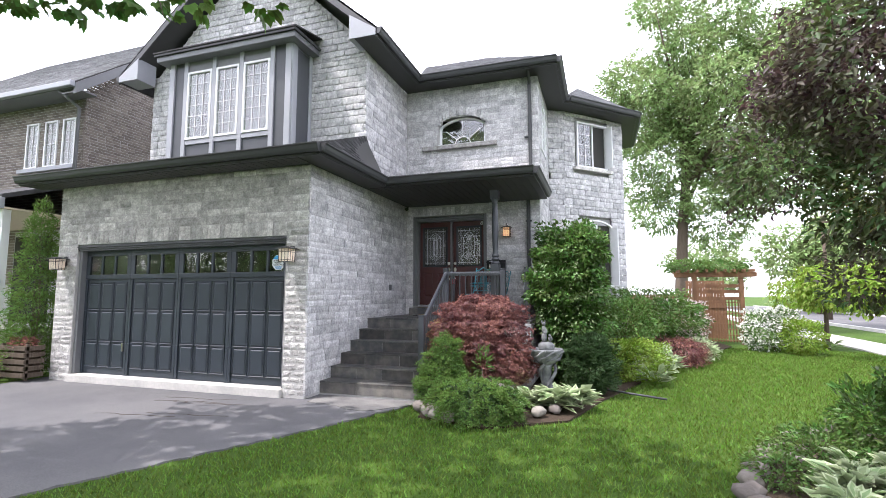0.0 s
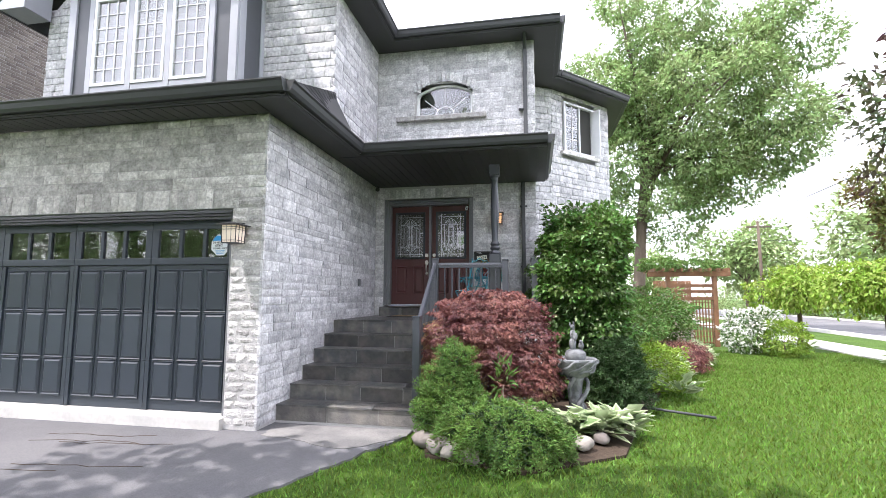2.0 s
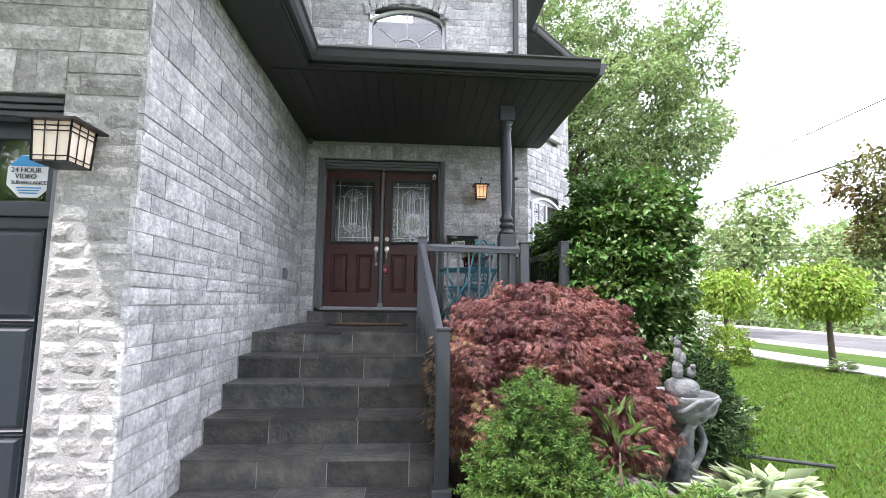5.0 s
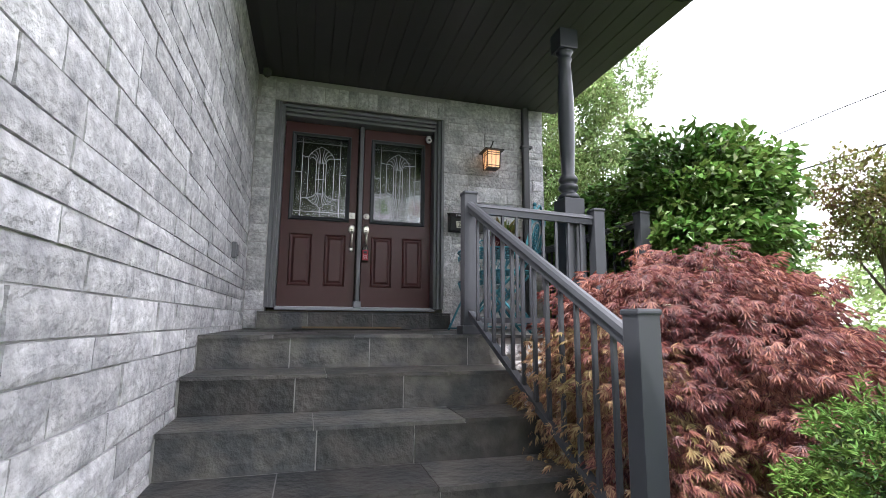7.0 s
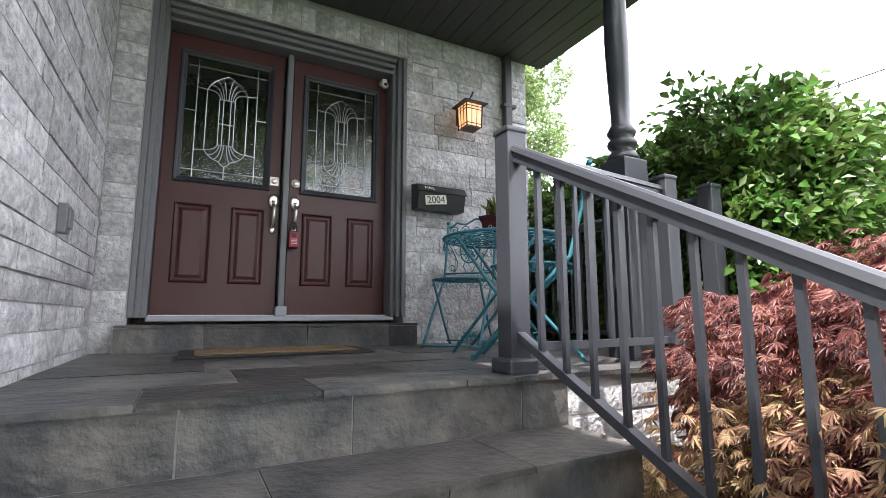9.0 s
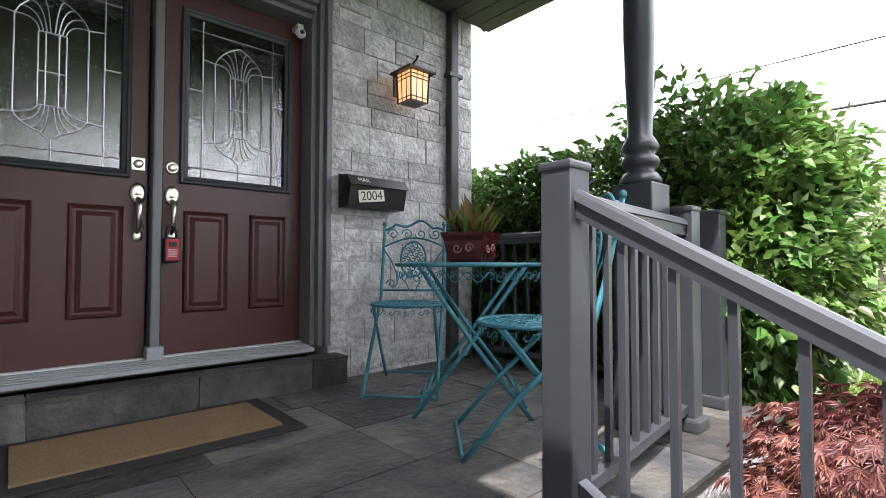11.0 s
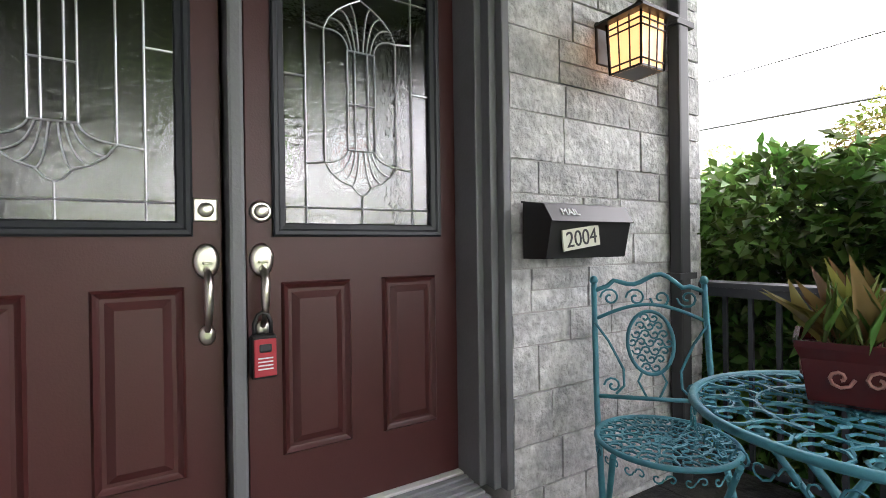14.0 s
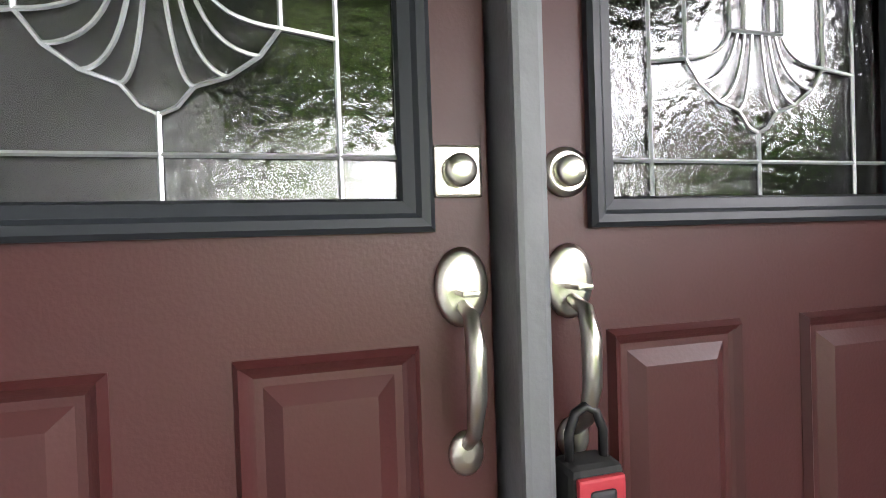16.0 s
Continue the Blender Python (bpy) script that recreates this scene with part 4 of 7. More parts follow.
for k in range(2):
    pic = thing("framed_print", "framed floral print with white mount", "picture", "hall prints")
    part_frame("frame", -2.62 + 0.5 * k, -2.26 + 0.5 * k, 2.75, 3.2, 11.965, 0.04, 0.03, BLACK, pic)
    box("mount", (-2.59 + 0.5 * k, 11.985, 2.78), (-2.29 + 0.5 * k, 11.996, 3.17), STICKER, pic, 0)
    box("print", (-2.53 + 0.5 * k, 11.98, 2.86), (-2.35 + 0.5 * k, 11.986, 3.09), LEAF["dogwood"] if k == 0 else LEAF["maple_red"], pic, 0)
candle = thing("candle_lantern", "pierced metal candle lantern", "lantern")
lathe("body", [(0.06, 0), (0.065, 0.01), (0.06, 0.25), (0.055, 0.26)], NICKEL, candle, (-2.2, 11.83, 2.29))

# ---- wall lanterns ----


def lantern(name, x, y, z, w, h, wall_y, label, hook=False):
    """A square craftsman lantern: hipped lid, barred glass, base, bracket back to the wall at wall_y."""
    ob = thing(name, label, "wall lamp", "wall lanterns", at=(x, y, z))
    r, t = w / 2, 0.006
    zt, zb = h / 2, -h / 2
    taper = 0.9
    lo = r * taper
    bm = bmesh.new()
    add_prism(bm, [(-lo, -lo, zb), (lo, -lo, zb), (lo, lo, zb), (-lo, lo, zb)], (0, 0, 0.008))
    part("base", bm, BLACK, ob)
    for sx, sy in ((0, -1), (1, 0), (0, 1), (-1, 0)):
        ax, ay = (1, 0) if sy else (0, 1)
        a = lo - 0.004
        bm = bmesh.new()
        c = Vector((sx * (r - 0.006), sy * (r - 0.006), 0))
        c2 = Vector((sx * (lo - 0.006), sy * (lo - 0.006), 0))
        u = Vector((ax, ay, 0))
        add_prism(bm, [c2 - u * a + Vector((0, 0, zb)), c2 + u * a + Vector((0, 0, zb)), c + u * (r - 0.006) + Vector((0, 0, zt)), c - u * (r - 0.006) + Vector((0, 0, zt))], (-sx * 0.003, -sy * 0.003, 0))
        part("glass", bm, AMBER if hook else AMBER_PALE, ob, "warm lit glass")
        for v in (-1, -0.33, 0.33, 1):
            p0 = Vector((sx * lo, sy * lo, zb)) + u * v * lo
            p1 = Vector((sx * r, sy * r, zt)) + u * v * r
            tube("bar", [p0, p1], t * (0.9 if abs(v) == 1 else 0.55), BLACK, ob, 6)
        for f in (0.14, 0.74, 0.86):
            rr = lo + (r - lo) * f
            zz = zb + h * f
            tube("bar", [Vector((sx * rr, sy * rr, zz)) - u * rr, Vector((sx * rr, sy * rr, zz)) + u * rr], t * 0.6, BLACK, ob, 6)
    bm = bmesh.new()
    e = r * 1.42
    rings = [[bm.verts.new((a * s, b * s, zz)) for a, b in ((-1, -1), (1, -1), (1, 1), (-1, 1))] for s, zz in ((e, zt - 0.006), (e, zt + 0.006), (r * 0.75, zt + h * 0.13), (r * 0.3, zt + h * 0.17))]
    for a, b in zip(rings, rings[1:]):
        for i in range(4):
            bm.faces.new((a[i], a[(i + 1) % 4], b[(i + 1) % 4], b[i]))
    bm.faces.new(rings[-1])
    bm.faces.new(rings[0][::-1])
    part("lid", bm, BLACK, ob)
    d = wall_y - y
    box("back_plate", (-0.045, d - 0.015, -h * 0.1), (0.045, d, h * 0.75), CHARCOAL, ob)
    if hook:
        tube("arm", [(0, d, zt + h * 0.28), (0, d * 0.5, zt + h * 0.3), (0, 0, zt + h * 0.32), (0.0, -0.04, zt + h * 0.42), (0, -0.06, zt + h * 0.5), (0, -0.045, zt + h * 0.52)], 0.007, BLACK, ob)
        tube("link", [(0, 0, zt + h * 0.16), (0, 0, zt + h * 0.33)], 0.006, BLACK, ob)
    else:
        tube("arm", [(0, d, zt + h * 0.1), (0, 0, zt + h * 0.16)], 0.012, BLACK, ob)
    lathe("bulb", [(0.008, -0.04), (0.022, -0.01), (0.024, 0.01), (0.01, 0.04)], BULB, ob, (0, 0, 0), 12)
    return ob


lantern("wall_lantern", -4.36, 5.89, 2.36, 0.2, 0.22, GY, "black craftsman wall lantern, lit, beside the garage door")
lantern("wall_lantern", -9.8, 5.89, 2.32, 0.2, 0.22, GY, "black craftsman wall lantern, lit, beside the garage door")
lantern("wall_lantern", -1.47, 10.1, 3.16, 0.16, 0.21, FY, "lit amber glass lantern hooked beside the entry door", True)

# ---- mailbox ----
mailbox = thing("mailbox", "black metal mailbox with house number on the stone wall", "mailbox")
MX0, MX1, MZ0, MZ1 = -1.95, -1.52, 2.32, 2.53
bm = bmesh.new()
add_prism(bm, [(MX0, FY - 0.02, MZ1), (MX0, FY - 0.02, MZ0), (MX0, 10.13, MZ0), (MX0, 10.1, MZ1 - 0.07), (MX0, 10.14, MZ1 - 0.02)], (MX1 - MX0, 0, 0))
part("body", bm, BLACK, mailbox)
bm = bmesh.new()
add_prism(bm, [(MX0 - 0.008, FY - 0.02, MZ1 + 0.006), (MX0 - 0.008, 10.13, MZ1 - 0.012), (MX0 - 0.008, 10.088, MZ1 - 0.075), (MX0 - 0.008, 10.094, MZ1 - 0.078), (MX0 - 0.008, 10.136, MZ1 - 0.02), (MX0 - 0.008, FY - 0.02, MZ1)], (MX1 - MX0 + 0.016, 0, 0))
part("lid", bm, BLACK, mailbox)
words("lettering", "MAIL", 0.042, STICKER, mailbox, pose(MX0 + 0.1, 10.1065, MZ1 - 0.042, 56.3, 0, 0), 0.0008)
plate_at = pose(MX0 + 0.155, 10.104, MZ0 + 0.075, 90, 0, 0) @ pose(0, 0, 0, 0, 0, 7)
bm = bmesh.new()
add_box(bm, (-0.096, -0.038, -0.008), (0.096, 0.038, 0.0), 0.001)
bmesh.ops.transform(bm, matrix=plate_at, verts=bm.verts)
part("number_plate", bm, IVORY, mailbox)
words("number", "2004", 0.082, INK, mailbox, plate_at @ pose(0, -0.002, 0.0005))

# ---- door mat, sill step ----
mat = thing("door_mat", "brown coir door mat with black rubber border", "mat", at=(-3.03, 9.83, PZ + 0.004))
box("border", (-0.53, -0.29, 0), (0.53, 0.29, 0.012), RUBBER, mat, 0.004)
box("coir", (-0.45, -0.22, 0.012), (0.45, 0.22, 0.022), COIR, mat, 0.003)

# ---- porch column and rails ----
column = thing("porch_column", "dark turned porch column", "column")
CX, CY = -1.41, 8.54
COL = material("gloss charcoal column paint", (0.035, 0.04, 0.048), 0.3, grain=0.08)
box("plinth", (CX - 0.09, CY - 0.09, PZ), (CX + 0.09, CY + 0.09, PZ + 1.08), COL, column, 0.008)
lathe("shaft", [(0.088, 1.08), (0.09, 1.1), (0.07, 1.13), (0.055, 1.14), (0.075, 1.16), (0.083, 1.18), (0.075, 1.2), (0.058, 1.21), (0.075, 1.23), (0.08, 1.25), (0.07, 1.27), (0.052, 1.3), (0.06, 1.5), (0.068, 1.75), (0.066, 2.0), (0.056, 2.2), (0.05, 2.28), (0.06, 2.3), (0.064, 2.32), (0.05, 2.34), (0.07, 2.37), (0.078, 2.39)], COL, column, (CX, CY, PZ), 24)
box("cap", (CX - 0.085, CY - 0.085, PZ + 2.39), (CX + 0.085, CY + 0.085, LOW - 0.12), COL, column, 0.008)


def newel(parent, x, y, z0, z1, r=0.047):
    box("newel", (x - r, y - r, z0), (x + r, y + r, z1), RAIL, parent, 0.005)
    box("newel_base", (x - r - 0.022, y - r - 0.022, z0), (x + r + 0.022, y + r + 0.022, z0 + 0.06), RAIL, parent, 0.012)
    box("newel_cap", (x - r - 0.006, y - r - 0.006, z1 - 0.008), (x + r + 0.006, y + r + 0.006, z1 + 0.016), RAIL, parent, 0.008)


def rail_run(parent, a, b, z_top, gap, post_lo, spacing=0.115):
    """Top rail, bottom rail and balusters from a to b; z_top gives the heights of the top rail at both ends."""
    a, b = Vector((*a, 0)), Vector((*b, 0))
    n = max(2, int((b - a).length / spacing))
    side = (b - a).normalized().cross(Vector((0, 0, 1)))

    def bar(name, h0, w, t, round_top=False):
        bm = bmesh.new()
        p, q = a + Vector((0, 0, z_top[0] + h0)), b + Vector((0, 0, z_top[1] + h0))
        add_prism(bm, [p - side * w, p + side * w, p + side * w * (0.75 if round_top else 1) + Vector((0, 0, t * 0.7)), p + side * w * (0.3 if round_top else 1) + Vector((0, 0, t)), p - side * w * (0.3 if round_top else 1) + Vector((0, 0, t)), p - side * w * (0.75 if round_top else 1) + Vector((0, 0, t * 0.7))], q - p)
        part(name, bm, RAIL, parent)
    bar("top_rail", -0.03, 0.032, 0.032, True)
    bar("rail_channel", -0.075, 0.022, 0.044)
    bar("bottom_rail", -gap, 0.02, 0.035)
    for k in range(1, n):
        p = a.lerp(b, k / n)
        z = z_top[0] + (z_top[1] - z_top[0]) * k / n
        box("baluster", (p.x - 0.0095, p.y - 0.0095, z - gap + 0.01), (p.x + 0.0095, p.y + 0.0095, z - 0.06), RAIL, parent, 0)


railing = thing("stair_railing", "dark grey metal stair and porch railing", "railing")
N1, N2, N3 = (-2.36, 8.3), (-2.25, 6.65), (-1.24, 8.42)
newel(railing, *N1, PZ, PZ + 0.99)
newel(railing, *N2, PZ - STEP_H * 5, 1.36)
newel(railing, *N3, PZ, PZ + 0.97)
rail_run(railing, (N2[0], N2[1] + 0.04), (N1[0], N1[1] - 0.04), (1.29, PZ + 0.93), 0.8, 0)
rail_run(railing, (N1[0] + 0.04, N1[1]), (N3[0] - 0.04, N3[1]), (PZ + 0.93, PZ + 0.93), 0.85, 0)
side_rail = thing("porch_side_railing", "dark grey metal railing along the porch side", "railing")
rail_run(side_rail, (-0.78, 8.5), (-0.78, 10.24), (PZ + 0.95, PZ + 0.95), 0.87, 0)
newel(side_rail, -0.78, 8.46, PZ, PZ + 0.99)

# ---- planting ----


def shrub(name, label, category, blobs, n, size, mat, seed, wide=0.5, droop=0.0, up=0.4, stem=None, group="", spin=0.5, fill=0.35, base=None):
    b = np.asarray(blobs, dtype=float)
    at = base or (float(b[:, 0].mean()), float(b[:, 1].mean()), 0.05)
    ob = thing(name, label, category, group)
    p, d = crown_points(b, n, seed, fill)
    p[:, 2] = np.maximum(p[:, 2], 0.07)
    leaf_mesh("foliage", p, d, size, mat, ob, wide, droop, seed=seed, up=up, spin=spin)
    rng = random.Random(seed)
    bm = bmesh.new()
    for k in range(min(9, len(b))):
        x, y, z = b[k, :3]
        add_tube(bm, [at, ((at[0] * 2 + x) / 3 + rng.uniform(-.05, .05), (at[1] * 2 + y) / 3 + rng.uniform(-.05, .05), (at[2] + z) * 0.5), (x, y, z)], [0.022, 0.016, 0.006], 6)
    part("stems", bm, BARK, ob)
    return ob


def tree(name, label, centre, trunk_top, size, lump, blobs_n, leaves, leaf, mat, seed, base, radius=0.2, wide=0.5, droop=0.3, floor=-1e9):
    ob = thing(name, label, "tree")
    blobs = scatter_blobs(centre, size, blobs_n, lump, seed, floor)
    p, d = crown_points(blobs, leaves, seed, 0.12, 0.25)
    leaf_mesh("crown", p, d, leaf, mat, ob, wide, droop, seed=seed, spin=0.7)
    rng = random.Random(seed)
    bm = bmesh.new()
    top = Vector(trunk_top)
    b0 = Vector(base)
    add_tube(bm, [b0 - Vector((0, 0, 0.1)), b0 + Vector((0, 0, 0.25)), b0.lerp(top, 0.5) + Vector((rng.uniform(-.1, .1), rng.uniform(-.1, .1), 0)), top], [radius * 1.5, radius * 1.1, radius * 0.9, radius * 0.65], 10)
    for k in range(min(16, blobs_n)):
        e = Vector(blobs[k, :3])
        s = b0.lerp(top, rng.uniform(0.6, 1.0))
        m = s.lerp(e, 0.5) + Vector((rng.uniform(-.2, .2), rng.uniform(-.2, .2), 0.12 * (e - s).length))
        tube("limb", [s, m, e], [radius * 0.4, radius * 0.24, radius * 0.06], BARK, ob, 6)
    part("trunk", bm, BARK, ob)
    return ob


rs = np.random.default_rng(11)


def sprays(blobs, count, per, length, needle, droop, seed, fan=0.8):
    """Needled twig ends over a crown: stems along short drooping twigs, and the ways that the needles point."""
    p, d = crown_points(blobs, count, seed, 0.15)
    rng = np.random.default_rng(seed + 500)
    t = rng.random((len(p), per, 1))
    side = rng.normal(0, 1, (len(p), per, 3))
    way = unit(d + np.array([0, 0, 0.25]))[:, None, :]
    at = p[:, None, :] + way * t * length - np.array([0, 0, 1]) * droop * length * t ** 2 + side * 0.004
    out = way * 0.6 + side * fan * np.array([1, 1, 0.45])
    return at.reshape(-1, 3), unit(out.reshape(-1, 3))


def conifer(name, label, blobs, count, per, length, needle, mat, seed, droop=0.6, fan=0.8):
    ob = thing(name, label, "shrub")
    at, out = sprays(blobs, count, per, length, needle, droop, seed, fan)
    at[:, 2] = np.maximum(at[:, 2], 0.07)
    leaf_mesh("needles", at, out, needle, mat, ob, wide=0.26, seed=seed, spin=0.15, up=0.3)
    # smaller crown of darker needles: shade between the sprays put into colour
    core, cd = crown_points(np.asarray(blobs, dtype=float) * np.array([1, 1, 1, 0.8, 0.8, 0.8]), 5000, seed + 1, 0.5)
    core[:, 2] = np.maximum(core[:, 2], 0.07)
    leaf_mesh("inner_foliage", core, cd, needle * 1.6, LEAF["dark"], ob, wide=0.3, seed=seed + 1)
    b = blobs[0]
    tube("stem", [(b[0], b[1], 0.02), (b[0], b[1], b[2] + 0.1)], [0.03, 0.012], BARK, ob)
    return ob


# weeping laceleaf maple: tiers of cut leaves over bare bowed branches
red_maple = thing("japanese_maple", "deep red weeping laceleaf maple beside the steps", "shrub")
TIERS = [(-1.35, 7.3, 1.5, .42, .4, .22), (-1.72, 7.25, 1.4, .36, .4, .22), (-1.04, 7.25, 1.4, .38, .4, .2), (-1.9, 7.1, 1.12, .3, .38, .22), (-1.4, 6.95, 1.2, .42, .36, .22), (-0.92, 7.1, 1.12, .34, .38, .22), (-1.55, 7.7, 1.3, .5, .35, .26),
         (-1.95, 7.0, .78, .24, .32, .24), (-1.25, 6.85, .88, .4, .32, .22), (-0.8, 7.0, .82, .3, .34, .22), (-0.72, 7.02, .55, .24, .3, .2), (-1.0, 6.85, .62, .34, .3, .2), (-1.7, 7.35, .85, .4, .4, .3)]
mp, md = crown_points(TIERS, 27000, 5, 0.22, 0.22)
lace_leaves("foliage", mp, md, 0.052, LEAF["maple_red"], red_maple, 7, 72, 0.07, 5, 0.75)
# tan inner leaves; on the steps' side their paleness is sunlight put into colour
ip, idr = crown_points([(-2.06, 7.5, .85, .26, .42, .4), (-1.95, 7.8, .65, .32, .3, .4), (-1.98, 7.05, .7, .3, .36, .32), (-1.85, 7.3, 1.0, .34, .4, .3), (-1.3, 7.1, .7, .5, .36, .3), (-0.85, 7.0, .5, .3, .3, .22), (-2.04, 7.2, 1.05, .27, .38, .28)], 9500, 6, 0.4)
lace_leaves("inner_foliage", ip, idr, 0.052, LEAF["maple_tan_lit"], red_maple, 7, 70, 0.08, 6, 0.9)
rb = random.Random(17)
for k, (x, y, z, rx, ry, rz) in enumerate(TIERS):
    tube("branch", [(-1.3, 7.2, 0.05), (-1.3 + rb.uniform(-.06, .06), 7.2, 0.6), ((-1.3 + x) / 2, (7.2 + y) / 2, max(z, 1.1) + 0.12), (x, y, z + rz * 0.6), (x + (x + 1.3) * 0.4, y + (y - 7.2) * 0.4, z - rz * 0.4)], [0.035, 0.03, 0.018, 0.009, 0.004], TWIG, red_maple, 6)
dogwood = shrub("dogwood", "tall variegated dogwood bush with cream-edged leaves", "shrub",
      [(-0.05, 8.65, 2.45, .58, .58, .48), (-0.08, 9.4, 2.42, .5, .6, .42), (-0.08, 10.15, 2.38, .48, .5, .42), (-0.05, 10.8, 2.3, .45, .5, .42), (-0.1, 8.55, 1.9, .66, .6, .6), (-0.05, 9.4, 1.8, .6, .6, .6), (0.05, 8.7, 1.1, .6, .6, .55), (0.0, 9.5, 1.1, .55, .6, .6), (0.1, 9.0, .5, .6, .7, .45), (-0.05, 10.0, 1.65, .5, .5, .75), (0.0, 10.8, 1.95, .5, .6, .6), (0.05, 11.3, 1.6, .6, .6, .7), (0.25, 8.5, 2.5, .4, .45, .45)],
      76000, 0.086, LEAF["dogwood"], 6, wide=0.6, droop=0.3)
sp, sd = crown_points([(-0.1, 8.8, 2.98, .5, .5, .16), (-0.05, 9.5, 2.8, .35, .5, .1), (-0.05, 10.3, 2.75, .35, .5, .1), (0.3, 8.5, 2.9, .25, .3, .14)], 620, 67, 0.6)
tagged(leaf_mesh("top_foliage", sp, sd, 0.1, LEAF["green"], dogwood, wide=0.55, up=0.8, seed=67), kind="stuff")
dp, dd = crown_points([(-0.05, 8.55, 2.1, .62, .66, .75), (0.05, 8.6, 1.3, .64, .64, .7)], 1300, 66, 0.0)
leaf_mesh("pale_foliage", dp, dd, 0.07, LEAF["hosta"], dogwood, wide=0.5, droop=0.3, seed=66)
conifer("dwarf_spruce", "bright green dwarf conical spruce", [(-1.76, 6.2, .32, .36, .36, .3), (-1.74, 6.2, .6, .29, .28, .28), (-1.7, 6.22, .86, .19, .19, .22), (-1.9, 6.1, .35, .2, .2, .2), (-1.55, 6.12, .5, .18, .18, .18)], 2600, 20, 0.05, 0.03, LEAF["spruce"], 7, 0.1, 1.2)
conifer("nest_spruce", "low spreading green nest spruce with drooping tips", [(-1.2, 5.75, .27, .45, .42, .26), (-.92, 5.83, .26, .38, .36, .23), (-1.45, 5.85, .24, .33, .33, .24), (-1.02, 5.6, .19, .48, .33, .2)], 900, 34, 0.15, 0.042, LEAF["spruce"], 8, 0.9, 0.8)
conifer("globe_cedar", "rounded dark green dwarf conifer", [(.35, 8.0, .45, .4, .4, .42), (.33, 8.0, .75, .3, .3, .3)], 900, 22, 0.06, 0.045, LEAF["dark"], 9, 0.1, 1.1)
shrub("lime_spirea", "lime yellow spirea mound", "shrub", [(1.0, 9.6, .4, .6, .6, .4), (1.3, 10.0, .4, .5, .5, .4)], 6000, 0.06, LEAF["lime"], 10)
shrub("barberry", "low red laceleaf maple mound", "shrub", [(2.2, 12.0, .35, .55, .6, .35), (2.5, 12.6, .3, .5, .5, .3)], 7000, 0.08, LEAF["maple_red"], 12, wide=0.2, droop=0.8)
shrub("green_shrub", "leafy mid-green shrub against the house", "shrub", [(.9, 11.2, .9, .8, .8, .7), (1.2, 11.8, 1.2, .7, .7, .5), (.6, 11.0, .5, .7, .7, .5)], 9000, 0.08, LEAF["green"], 13)
shrub("arching_shrub", "arching green shrub beneath the bay window", "shrub", [(1.8, 13.6, 1.3, 1.1, .9, .6), (1.4, 13.2, .9, .9, .8, .6), (2.4, 14.2, 1.0, .8, .8, .6)], 9000, 0.09, LEAF["green"], 14)
weigela = shrub("weigela", "pink and white flowering weigela", "shrub", [(2.6, 14.9, .8, .7, .8, .7), (2.9, 15.6, .95, .6, .7, .6), (2.4, 14.5, .5, .55, .6, .5)], 6000, 0.07, LEAF["green"], 15)
wp, wd_ = crown_points([(2.6, 14.9, .85, .73, .83, .72), (2.9, 15.6, 1.0, .63, .73, .62), (2.4, 14.5, .55, .57, .62, .5)], 5200, 151, 0.0)
leaf_mesh("blossom", wp, wd_, 0.055, LEAF["pink"], weigela, wide=0.8, seed=151)
azalea = shrub("white_azalea", "white flowering bush beside the gate", "shrub", [(5.3, 16.4, .6, .6, .6, .6), (5.7, 16.2, .9, .4, .4, .4)], 4500, 0.07, LEAF["green"], 16)
ap, ad = crown_points([(5.3, 16.4, .65, .62, .62, .6), (5.7, 16.2, .95, .42, .42, .4)], 1700, 161, 0.0)
leaf_mesh("blossom", ap, ad, 0.08, LEAF["white"], azalea, wide=0.8, seed=161)
shrub("yellow_shrub", "loose olive-green shrub beside the lawn", "shrub", [(6.0, 15.7, .5, .5, .5, .5)], 3000, 0.08, LEAF["lime"], 17)

tree("silver_maple", "tall silver maple behind the house", (7.4, 27, 12.2), (5.2, 27, 10), (7.0, 4.5, 8.6), 1.2, 70, 95000, 0.21, LEAF["tree"], 21, (4.4, 27, 0), 0.3)
tree("purple_tree", "purple-leaf ornamental tree above the rock bed", (3.45, 4.4, 3.2), (3.6, 4.5, 2.2), (1.45, 1.2, 2.1), 0.5, 34, 32000, 0.08, LEAF["purple"], 22, (3.65, 4.55, 0), 0.07)
tree("red_tree", "reddish-green ornamental tree beside the lawn", (6.9, 11.4, 3.4), (6.9, 11.4, 2.4), (1.5, 1.5, 1.1), 0.5, 16, 12000, 0.1, LEAF["russet"], 24, (6.9, 11.4, 0), 0.08)
for k, (x, y) in enumerate(((7.3, 17.6), (7.7, 14.3))):
    tree("weeping_mulberry", "umbrella-shaped weeping mulberry on a thin trunk", (x, y, 1.9), (x, y, 2.1), (.95, .95, .42), 0.5, 14, 7500, 0.12, LEAF["lime"], 30 + k, (x, y, 0), 0.07, wide=0.6, droop=1.3)
maple = tree("street_maple", "broad street maple overhanging the driveway", (-4.4, -0.9, 7.4), (-6.3, -3.4, 5.0), (6.9, 4.4, 2.3), 1.1, 38, 21000, 0.26, LEAF["tree"], 23, (-6.5, -3.6, 0), 0.28, wide=0.8)
low = [crown_points([(x, 1.0, z, r, .16, .07)], n, 88 + k, 0.8) for k, (x, z, r, n) in enumerate(((-2.8, 3.53, .2, 34), (-2.3, 3.4, .2, 30), (-2.0, 3.38, .14, 22), (-1.68, 3.27, .12, 20), (-1.42, 3.24, .1, 14), (-0.98, 3.12, .07, 16)))]
